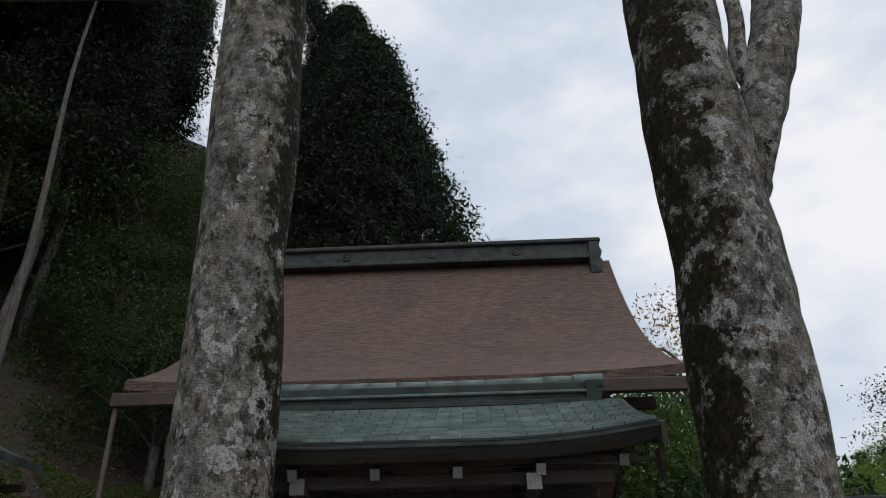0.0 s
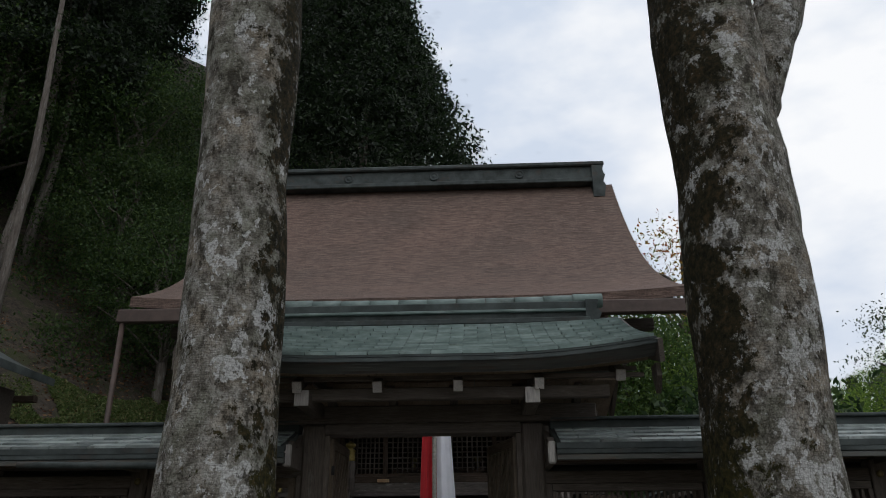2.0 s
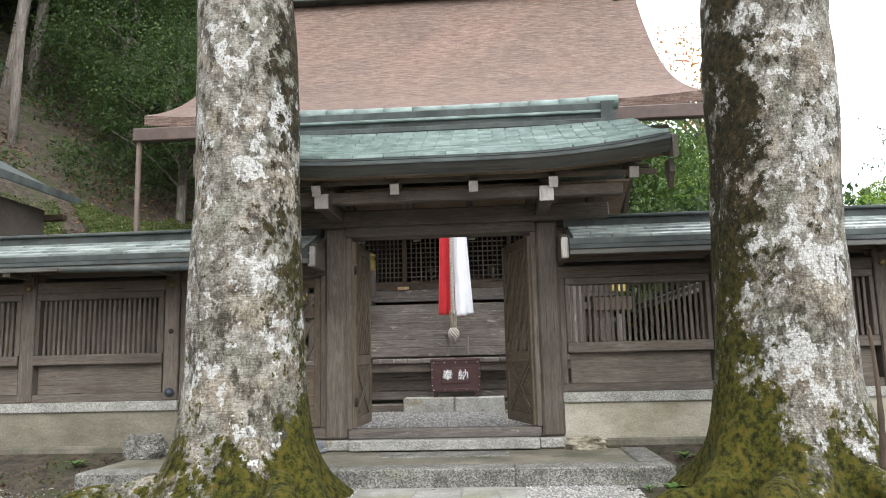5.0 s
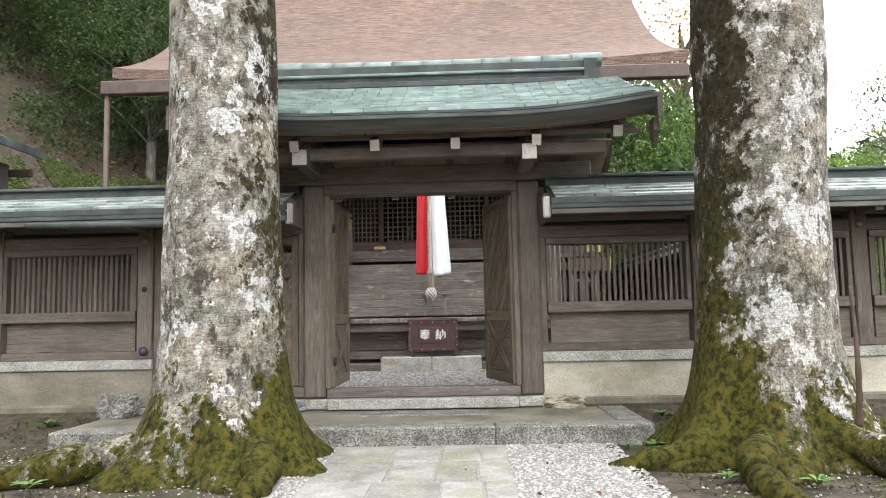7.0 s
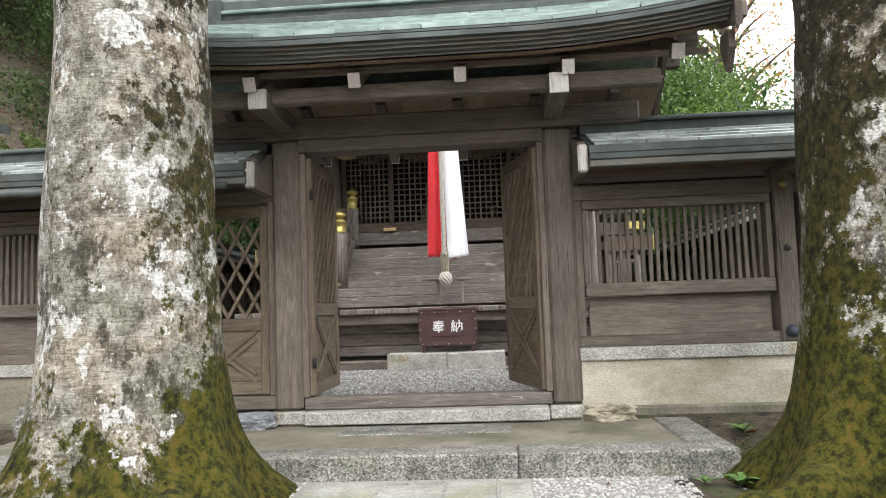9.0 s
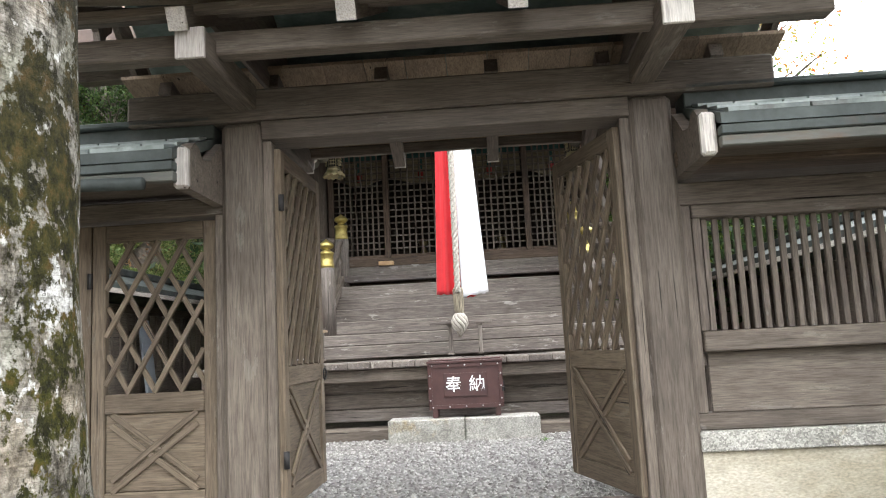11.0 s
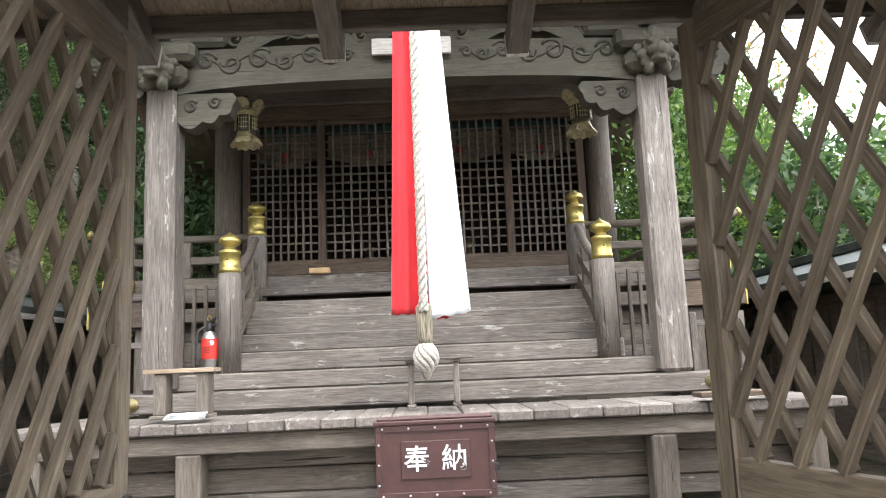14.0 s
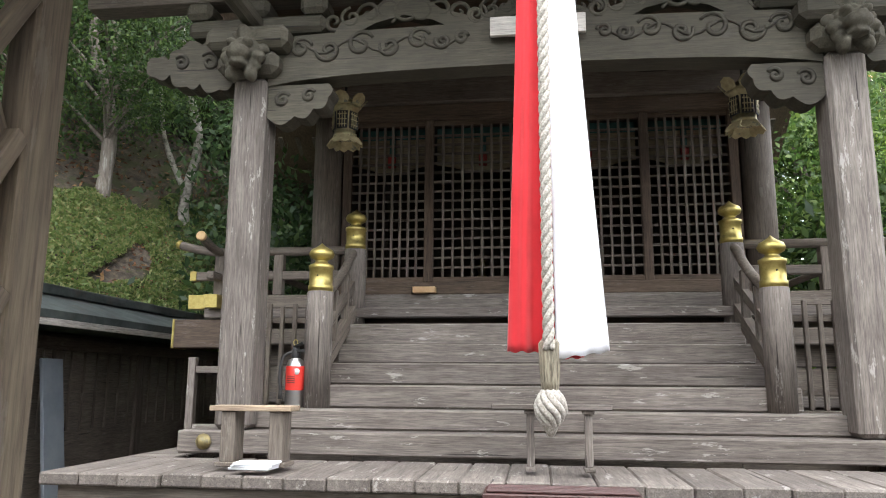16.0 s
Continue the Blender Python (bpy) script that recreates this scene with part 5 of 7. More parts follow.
# side and rear walls of the court, same build, plainer
for nm, x in (("wall_court_left", -5.6), ("wall_court_right", 5.1)):
    cw = thing(nm, (x, 6, 0.27), "dark weathered plank wall of the court under a narrow roof", "wall", kind="structure")
    beam("boards", cw, GREY, x - 0.06, x + 0.06, 0.35, 13.0, 0.42, 2.1, 0.006, axis=1)
    beam("ground_plate", cw, GREY, x - 0.1, x + 0.1, 0.35, 13.0, 0.24, 0.42, 0.01)
    beam("wall_plate", cw, GREY, x - 0.09, x + 0.09, 0.35, 13.0, 2.1, 2.24, 0.01)
    for i in range(8):
        y = 0.6 + i * 1.75
        beam("post", cw, GREY, x - 0.1, x + 0.1, y - 0.09, y + 0.09, 0.42, 2.1, 0.01)
        for s in (-1, 1):
            for q in range(6):
                yy = y + 0.25 + q * 0.25
                beam("slat", cw, GREY, x + s * 0.075 - 0.012, x + s * 0.075 + 0.012, yy - 0.012, yy + 0.012, 1.2, 2.09, 0.003)
    place("roof_deck", sheet(lambda u, v: (x + (u - 1) * 0.72, v, 2.44 + 0.28 * (1 - abs(u - 1))), span(0, 2, 6), [0.9, 13.0], 0.08), DARKCOPPER, I4, cw)
    beam("ridge_cap", cw, DARKCOPPER, x - 0.13, x + 0.13, 0.9, 13.0, 2.69, 2.80, 0.01)
    for s in (-1, 1):
        beam("eave_board", cw, WHITE if s * x < 0 else GREY, x + s * 0.70 - 0.02, x + s * 0.70 + 0.02, 0.9, 13.0, 2.29, 2.36, 0.005)
cw = thing("wall_court_rear", (-0.5, 13.2, 0.27), "dark weathered plank wall closing the court", "wall", kind="structure")
beam("boards", cw, GREY, -5.7, 5.2, 13.05, 13.17, 0.24, 2.2, 0.006)
place("roof_deck", sheet(lambda u, v: (v, 13.1 + (u - 1) * 0.7, 2.42 + 0.28 * (1 - abs(u - 1))), span(0, 2, 6), [-5.9, 5.4], 0.08), DARKCOPPER, I4, cw)


# ---- the two great trees ----
def trunk_mesh(centre, radius, top, seed, flare, n=56, rings=110, lump=0.05):
    """A standing trunk: centre(z) and radius(z) give its line; roots flare at the foot."""
    verts, faces = [], []
    for j in range(rings):
        t = j / (rings - 1)
        z = top * t ** 1.35 - 0.1
        c = centre(z)
        for i in range(n):
            a = 2 * math.pi * i / n
            d = Vector((math.cos(a), math.sin(a), 0))
            root = 0.5 + 0.5 * math.cos(a * 6 + 1.3 * math.sin(a * 2 + seed) + seed)
            zz = max(0.0, z)
            fl = flare * math.exp(-zz / 0.30) * (0.45 + 0.9 * root) + 0.10 * math.exp(-zz / 0.9)
            q = Vector((d.x * 1.3, d.y * 1.3, z * 0.7)) + Vector((seed, 0, 0))
            r = radius(z) * (1 + lump * noise.noise(q) * 1.6 + lump * 0.5 * noise.noise(q * 3.1)) + fl
            verts.append((c[0] + d.x * r, c[1] + d.y * r, z))
    for j in range(rings - 1):
        for i in range(n):
            k = (i + 1) % n
            faces.append((j * n + i, j * n + k, (j + 1) * n + k, (j + 1) * n + i))
    faces.append(tuple(range((rings - 1) * n, rings * n)))
    return mesh_of("trunk", verts, faces, True)


def limb(points, r0, r1, n=20, lump=0.0):
    pts = [Vector(p) for p in points]
    m = len(pts) - 1
    fine, tap = [], []
    steps = 10 * m
    for s in range(steps + 1):
        u = s / steps * m
        i = min(int(u), m - 1)
        f = u - i
        p0, p1, p2, p3 = pts[max(i - 1, 0)], pts[i], pts[i + 1], pts[min(i + 2, m)]
        fine.append(0.5 * ((2 * p1) + (p2 - p0) * f + (2 * p0 - 5 * p1 + 4 * p2 - p3) * f * f + (3 * p1 - p0 - 3 * p2 + p3) * f ** 3))
        tap.append((r0 + (r1 - r0) * s / steps) * (1 + lump * noise.noise(Vector((s * 0.35, 2, 5)))))
    return tube(fine, 1.0, n, tap)


def lerp(points, z):
    for (a, *p), (b, *q) in zip(points, points[1:]):
        if z <= b:
            f = max(0.0, min(1.0, (z - a) / (b - a)))
            return [u + (w - u) * f for u, w in zip(p, q)]
    return list(points[-1][1:])


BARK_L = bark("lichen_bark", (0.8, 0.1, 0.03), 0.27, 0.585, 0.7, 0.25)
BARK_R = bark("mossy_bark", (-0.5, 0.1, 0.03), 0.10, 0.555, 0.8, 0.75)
TREE_L = thing("left_tree", (-1.55, -2.25, 0), "old grey trunk with white lichen and mossy roots", "tree")
TREE_L.name = "old_tree"
PLACED["old_tree"] = at(-1.55, -2.25, 0)
LINE_L = [(0, -0.04, 0.0, 0.51), (1, -0.045, 0.0, 0.50), (2.5, -0.05, 0.0, 0.465), (4.2, -0.06, 0, 0.445), (4.8, -0.09, 0, 0.44), (6.4, -0.125, 0, 0.47), (8.5, -0.175, 0, 0.46), (12, -0.2, 0.3, 0.38)]
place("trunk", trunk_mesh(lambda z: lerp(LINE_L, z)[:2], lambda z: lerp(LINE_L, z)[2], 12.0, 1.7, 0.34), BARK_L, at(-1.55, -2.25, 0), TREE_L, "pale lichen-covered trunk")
TREE_R = thing("old_tree", (3.13, -2.0, 0), "old forked trunk, dark moss and white lichen", "tree")
LINE_R = [(0, -0.03, 0.0, 0.57), (0.9, -0.03, 0.0, 0.54), (2.5, 0.025, 0.0, 0.53), (4.0, 0.05, 0, 0.53), (5.0, 0.09, 0, 0.575), (5.6, 0.07, 0, 0.53), (6.8, 0.06, 0, 0.52), (8.4, 0.10, 0.1, 0.53), (12, 0.1, 0.3, 0.42)]
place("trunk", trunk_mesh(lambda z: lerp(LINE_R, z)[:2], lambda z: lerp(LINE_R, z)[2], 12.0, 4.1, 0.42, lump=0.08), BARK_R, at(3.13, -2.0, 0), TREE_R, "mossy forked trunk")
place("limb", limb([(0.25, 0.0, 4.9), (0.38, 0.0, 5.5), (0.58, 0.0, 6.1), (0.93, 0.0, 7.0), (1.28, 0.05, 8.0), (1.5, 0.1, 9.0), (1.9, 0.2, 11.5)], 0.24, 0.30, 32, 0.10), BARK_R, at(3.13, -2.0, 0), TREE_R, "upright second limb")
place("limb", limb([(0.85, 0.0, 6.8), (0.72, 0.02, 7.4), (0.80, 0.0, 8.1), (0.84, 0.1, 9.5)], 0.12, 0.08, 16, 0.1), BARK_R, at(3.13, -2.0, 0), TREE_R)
for tree, m, runs in ((TREE_L, at(-1.55, -2.25, 0), (((-0.4, -0.3), (-1.4, -0.7), (-2.2, -0.9)), ((0.35, -0.35), (0.55, -0.95), (0.5, -1.5)))),
                      (TREE_R, at(3.13, -2.0, 0), (((-0.4, -0.4), (-1.0, -0.55), (-1.5, -0.5)), ((-0.2, -0.5), (-0.6, -1.2), (-0.5, -1.9)), ((0.45, -0.4), (1.3, -0.8), (2.1, -1.0)), ((0.2, -0.5), (0.6, -1.2), (0.9, -2.0))))):
    for run in runs:
        pts = [(run[0][0], run[0][1], 0.22), (run[1][0], run[1][1], 0.06), (run[2][0], run[2][1], -0.06)]
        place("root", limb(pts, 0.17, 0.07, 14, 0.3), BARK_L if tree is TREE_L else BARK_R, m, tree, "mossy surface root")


# ---- offering box ----
BOX = thing("offering_box", (-0.08, 4.15, 0.52), "maroon wooden offering box with brass studs and white characters", "offering box")
BX0, BX1, BY0, BY1, BZ0, BZ1 = -0.525, 0.335, 4.18, 4.46, 0.62, 1.165
beam("body", BOX, LACQUER, BX0 + 0.015, BX1 - 0.015, BY0 + 0.01, BY1 - 0.01, BZ0, BZ1 - 0.03, 0.006)
beam("top_rim", BOX, LACQUER, BX0 - 0.01, BX1 + 0.01, BY0 - 0.015, BY1 + 0.015, BZ1 - 0.03, BZ1, 0.006)
for i in range(5):
    y = BY0 + 0.015 + i * 0.052
    beam("top_bar", BOX, LACQUER, BX0 + 0.01, BX1 - 0.01, y, y + 0.03, BZ1 + 0.001, BZ1 + 0.018, 0.005)
for z0, z1 in ((BZ0 + 0.0, BZ0 + 0.045), (BZ1 - 0.078, BZ1 - 0.032)):
    beam("front_band", BOX, LACQUER, BX0, BX1, BY0 - 0.004, BY0 + 0.009, z0, z1, 0.003)
    for i in range(5):
        x = BX0 + 0.05 + (BX1 - BX0 - 0.1) * i / 4
        place("stud", lathe([(0.009, 0), (0.008, 0.004), (0.003, 0.008)], 8), STEEL, at(x, BY0 - 0.004, (z0 + z1) / 2) @ pose(0, 0, 0, 90), BOX, "small metal stud")
for x0 in (BX0, BX1 - 0.045):
    beam("corner_band", BOX, LACQUER, x0, x0 + 0.045, BY0 - 0.006, BY0 + 0.009, BZ0 + 0.046, BZ1 - 0.079, 0.003)
    for z in (0.72, 0.86, 1.0):
        place("stud", lathe([(0.009, 0), (0.008, 0.004), (0.003, 0.008)], 8), STEEL, at(x0 + 0.0225, BY0 - 0.006, z) @ pose(0, 0, 0, 90), BOX, "small metal stud")
beam("sign_panel", BOX, LACQUER, BX0 + 0.18, BX1 - 0.18, BY0 - 0.008, BY0 + 0.009, 0.755, 1.02, 0.004)
for x0 in (BX0 + 0.04, BX1 - 0.10):
    for y0 in (BY0 + 0.02, BY1 - 0.08):
        beam("leg", BOX, LACQUER, x0, x0 + 0.06, y0, y0 + 0.06, 0.522, BZ0 - 0.001, 0.004)
ringp = [(0.0, 0.035 * math.cos(a), 0.035 * math.sin(a)) for a in np.linspace(0, 6.1, 14)]
place("side_ring", tube(ringp, 0.006, 6), IRON, at(BX1 + 0.012, 4.32, 0.86), BOX, "iron ring handle")
beam("padlock", BOX, IRON, BX1 - 0.014, BX1 + 0.02, 4.14, 4.18, 0.80, 0.85, 0.004)


def characters(text, height, material, m, parent, depth=0.004):
    curve = bpy.data.curves.new("characters", "FONT")
    curve.body = text
    curve.size = height
    curve.extrude = depth
    curve.offset = 0.002
    curve.align_x = "CENTER"
    curve.align_y = "CENTER"
    tmp = bpy.data.objects.new("characters_tmp", curve)
    scene.collection.objects.link(tmp)
    me = bpy.data.meshes.new_from_object(tmp.evaluated_get(bpy.context.evaluated_depsgraph_get()))
    bpy.data.objects.remove(tmp)
    me.materials.clear()
    return place("character", me, material, m, parent, "raised white character")


for text, dx in (("奉", -0.135), ("納", 0.135)):
    characters(text, 0.19, WHITEPAINT, at(-0.095 + dx, BY0 - 0.0135, 0.885) @ pose(0, 0, 0, 90), BOX)
PLINTH = thing("plinth_stone", (-0.12, 4.15, 0.27), "two pale granite plinth blocks under the offering box", "plinth")
beam("block", PLINTH, PALESTONE, -1.0, -0.125, 4.1, 4.47, 0.22, 0.52, 0.014)
beam("block", PLINTH, PALESTONE, -0.119, 0.73, 4.1, 4.47, 0.22, 0.518, 0.014)

# ---- bell rope with red and white cloth ----
RY = 4.72
BELL = thing("bell_rope", (-0.14, RY, 1.45), "straw bell rope with long red and white cloth streamers", "bell rope")
for s in range(3):
    pts = []
    for i in range(260):
        z = 5.5 - (5.5 - 1.98) * i / 259
        a = z * 26 + s * 2.094
        pts.append((-0.145 + 0.02 * math.cos(a), RY - 0.055 + 0.02 * math.sin(a), z))
    place("rope_strand", tube(pts, 0.021, 8), ROPE, I4, BELL)
place("bound_end", lathe([(0.05, 1.70), (0.062, 1.78), (0.068, 1.9), (0.072, 2.02), (0.05, 2.05)], 18), surface("bamboo_binding", ((0.38, (0.10, 0.085, 0.06)), (0.62, (0.34, 0.30, 0.22))), 9, 6, 0.7, bumps=0.4, stretch=(6, 6, 0.7)), at(-0.14, RY, 0), BELL, "straw-bound rope end")
for i in range(9):
    a = i * 0.7
    kp = [(-0.14 + 0.085 * math.cos(a + t * 2.4) * math.sin(0.3 + t * 2.5), RY + 0.085 * math.sin(a + t * 2.4) * math.sin(0.3 + t * 2.5), 1.73 - 0.22 * t) for t in np.linspace(0, 1, 12)]
    place("knot_strand", tube(kp, 0.024, 8), ROPE, I4, BELL)
place("knot_core", lathe([(0.02, 1.44), (0.05, 1.50), (0.085, 1.58), (0.085, 1.66), (0.06, 1.72)], 14), ROPE, at(-0.14, RY, 0), BELL)


def streamer(x_top, x_low, z_low, tilt, seed, depth):
    """A pleated strip of cloth: top and foot spans in x, hung with soft folds."""
    rows, cols = 60, 26
    verts = []
    for j in range(rows):
        t = j / (rows - 1)
        z = 5.4 + (z_low - 5.4) * t
        x0 = x_top[0] + (x_low[0] - x_top[0]) * t ** 1.15
        x1 = x_top[1] + (x_low[1] - x_top[1]) * t ** 1.15
        for i in range(cols):
            s = i / (cols - 1)
            y = RY + depth + (0.008 + 0.03 * t) * math.sin(s * 7.5 + seed + 1.6 * t) + 0.010 * math.sin(s * 17 + seed * 2 + 2.5 * math.sin(2 * t)) * t + 0.006 * noise.noise(Vector((s * 4, z * 3, seed)))
            verts.append((x0 + (x1 - x0) * s, y, z + tilt * (s - 0.5) * t * t + 0.006 * math.sin(s * 19 + seed)))
    faces = [(j * cols + i, j * cols + i + 1, (j + 1) * cols + i + 1, (j + 1) * cols + i) for j in range(rows - 1) for i in range(cols - 1)]
    me = mesh_of("streamer", verts, faces, True)
    return me


def thicken(ob, t):
    mod = ob.modifiers.new("thickness", "SOLIDIFY")
    mod.thickness = t


thicken(place("red_streamer", streamer((-0.30, -0.16), (-0.41, -0.17), 1.965, 0.0, 0.4, -0.01), REDCLOTH, I4, BELL, "long red cloth streamer"), 0.003)
thicken(place("red_lining", streamer((-0.10, -0.02), (-0.12, 0.08), 1.93, 0.0, 2.2, 0.10), REDCLOTH, I4, BELL), 0.003)
thicken(place("white_streamer", streamer((-0.125, 0.03), (-0.10, 0.235), 1.945, 0.05, 1.4, -0.015), WHITECLOTH, I4, BELL, "long white cloth streamer"), 0.003)
place("hanger", tube([(-0.145, RY, 5.5), (-0.145, RY + 0.5, 5.58), (-0.145, 5.6, 5.58)], 0.03), IRON, I4, BELL)

# ---- things on the stage ----
STAND = thing("small_stand", (-0.08, 4.85, 1.215), "narrow grey wooden stand on two thin posts", "stand")
beam("top_board", STAND, STEP, -0.52, 0.25, 4.78, 4.90, 1.60, 1.635, 0.006)
for x in (-0.27, 0.10):
    beam("post", STAND, STEP, x - 0.025, x + 0.025, 4.82, 4.86, 1.245, 1.60, 0.004)
    beam("foot", STAND, STEP, x - 0.035, x + 0.035, 4.76, 4.92, 1.221, 1.245, 0.004)
    beam("cap", STAND, STEP, x - 0.04, x + 0.04, 4.80, 4.88, 1.575, 1.599, 0.004)
BENCH = thing("small_bench", (-2.05, 4.75, 1.215), "low unpainted wooden bench on the stage", "bench")
beam("top_board", BENCH, PALE, -2.38, -1.82, 4.66, 4.86, 1.575, 1.61, 0.005, "pale plank top")
for x in (-2.25, -1.92):
    beam("leg", BENCH, GREY, x - 0.05, x + 0.05, 4.68, 4.84, 1.25, 1.575, 0.006)
    beam("foot", BENCH, GREY, x - 0.07, x + 0.07, 4.65, 4.87, 1.221, 1.25, 0.005)
PAPERS = thing("paper_sheaf", (-2.02, 4.66, 1.215), "white papers in a clear sleeve lying on the stage", "papers")
for i in range(3):
    place("sheet", chamfer_box(0.27, 0.17, 0.014, 0.003, PAPER), None, at(-2.02 + 0.012 * i, 4.58, 1.229 + 0.015 * i) @ pose(0, 0, 0, 0, 0, -4 + 5 * i), PAPERS)

EXT = thing("fire_extinguisher", (-2.24, 5.98, 1.556), "steel fire extinguisher with a red label and black hose", "fire extinguisher")
EX, EY, EZ = -2.24, 5.98, 1.556
place("cylinder", lathe([(0.062, 0), (0.066, 0.01), (0.066, 0.29), (0.052, 0.33), (0.03, 0.345), (0.03, 0.36)], 28), STEEL, at(EX, EY, EZ), EXT, "polished steel cylinder")
place("label", lathe([(0.0668, 0.12), (0.0672, 0.122), (0.0672, 0.285), (0.0668, 0.287)], 28), REDLABEL, at(EX, EY, EZ), EXT, "red label")
place("label_disc", lathe([(0.022, 0), (0.022, 0.003)], 16), WHITEPAINT, at(EX + 0.03, EY - 0.062, EZ + 0.25) @ pose(0, 0, 0, 90), EXT)
for i in range(4):
    beam("label_line", EXT, BLACKRUBBER, EX - 0.035, EX + 0.02, EY - 0.071, EY - 0.064, EZ + 0.17 + 0.015 * i, EZ + 0.175 + 0.015 * i, 0.001)
place("valve", lathe([(0.03, 0.34), (0.034, 0.37), (0.026, 0.40), (0.024, 0.42)], 14), BLACKRUBBER, at(EX, EY, EZ), EXT)
bar("lever", EXT, IRON, (EX - 0.02, EY, EZ + 0.42), (EX + 0.07, EY - 0.07, EZ + 0.45), 0.022, 0.012)
bar("carry_handle", EXT, IRON, (EX - 0.02, EY, EZ + 0.39), (EX + 0.08, EY - 0.06, EZ + 0.395), 0.022, 0.012)
place("safety_pin", tube([(EX + 0.015 * math.cos(a), EY - 0.02, EZ + 0.455 + 0.02 * math.sin(a)) for a in np.linspace(0, 6.2, 12)], 0.004, 6), BRASS, I4, EXT, "yellow pull ring")
place("hose", limb([(EX - 0.02, EY, EZ + 0.39), (EX - 0.085, EY - 0.03, EZ + 0.35), (EX - 0.10, EY - 0.04, EZ + 0.22), (EX - 0.09, EY - 0.04, EZ + 0.12)], 0.011, 0.011, 8), BLACKRUBBER, I4, EXT, "black rubber hose")
place("nozzle", lathe([(0.012, 0), (0.018, -0.06)][::-1], 10), IRON, at(EX - 0.09, EY - 0.04, EZ + 0.12), EXT)
EXT.scale = (1.18, 1.18, 1.18)

# small barriers at both ends of the stage
for sg, x0 in ((-1, -3.32), (1, 2.62)):
    fence = thing("low_barrier", (x0 + 0.25, 6.3, 1.215), "low grey wooden barrier with two rails", "barrier", group="low barriers")
    for x in (x0, x0 + 0.5):
        beam("post", fence, STEP, x - 0.035, x + 0.035, 6.3, 6.37, 1.216, 1.98, 0.005)
    for z in (1.33, 1.84):
        beam("rail", fence, STEP, x0 + 0.036, x0 + 0.464, 6.31, 6.36, z, z + 0.06, 0.005)

wedge = thing("wood_block", (-1.44, 7.6, 2.5), "small fresh-cut wooden block on the threshold", "wood block")
beam("block", wedge, BUFF, -1.55, -1.3, 7.72, 7.82, 2.724, 2.79, 0.004)
board = thing("new_deck_board", (2.2, 4.45, 1.2), "reddish brown newer board laid at the stage edge", "board")
beam("board", board, BROWN, 1.95, 2.55, 4.43, 4.62, 1.222, 1.262, 0.006)


# ---- hanging lanterns ----
LANTERN = surface("pale_gilt_bronze", ((0.3, (0.26, 0.215, 0.11)), (0.7, (0.50, 0.43, 0.25))), 18, 6, 0.5, (0.16, 0.17, 0.13), 11, (0.56, 0.64), 0.1, 0.003, metal=0.4)


def lantern(x, y, z):
    ob = thing("hanging_lantern", (x, y, z), "gilt hexagonal hanging lantern with petal roof", "lantern", group="hanging lanterns of the porch")
    m = at(x, y, z)
    place("body", lathe([(0.115, 0.0), (0.115, 0.03), (0.10, 0.035), (0.125, 0.27), (0.14, 0.275), (0.14, 0.30)], 6), LANTERN, m, ob, "pierced brass lantern body")
    for i in range(6):
        a = math.pi / 3 * i
        w = m @ pose(0, 0, 0, 0, 0, math.degrees(a))
        place("window_frame", chamfer_box(0.10, 0.012, 0.17, 0.003, IRON), None, w @ at(0, -0.105, 0.15), ob)
        for q in (-0.025, 0.0, 0.025):
            place("window_bar", chamfer_box(0.008, 0.008, 0.15, 0.001, LANTERN), None, w @ at(q, -0.114, 0.15), ob)
        for q in (-0.05, 0.0, 0.05):
            place("window_bar", chamfer_box(0.085, 0.008, 0.008, 0.001, LANTERN), None, w @ at(0, -0.117, 0.15 + q), ob)
        petal = [(-0.055, 0), (0.055, 0), (0.075, 0.05), (0.05, 0.10), (0.0, 0.12), (-0.05, 0.10), (-0.075, 0.05)]
        place("petal", prism(petal, 0.01), LANTERN, w @ pose(0, -0.14, 0.30, 38, 0, 0), ob)
        skirt = [(-0.07, 0), (-0.09, -0.07), (-0.045, -0.10), (0, -0.075), (0.045, -0.10), (0.09, -0.07), (0.07, 0)]
        place("skirt_petal", prism(skirt, 0.01), LANTERN, w @ pose(0, -0.11, 0.0, -32, 0, 0), ob)
    place("cap", lathe([(0.15, 0.30), (0.10, 0.35), (0.04, 0.40), (0.02, 0.43)], 12), LANTERN, m, ob)
    place("chain", tube([(0, 0, 0.42), (0, 0, 0.75)], 0.012, 8), IRON, m, ob)
    return ob


LANT = lantern(-1.98, 6.35, 4.02)
lantern(1.62, 6.35, 4.02)
beam("lantern_beam", HALL, GREY, -2.6, 2.2, 6.28, 6.42, 4.76, 4.9, 0.01)
beam("inner_tie", HALL, BROWN, -2.5, 2.1, 7.0, 7.12, 4.95, 5.2, 0.01)
beam("porch_ceiling", HALL, BROWN, -2.8, 2.4, 5.9, FY, 5.32, 5.36, 0.004)
for x in (-2.6, 2.18):
    beam("porch_tie", HALL, CARVED, x - 0.1, x + 0.1, 5.9, FY - 0.17, 4.76, 5.0, 0.02)


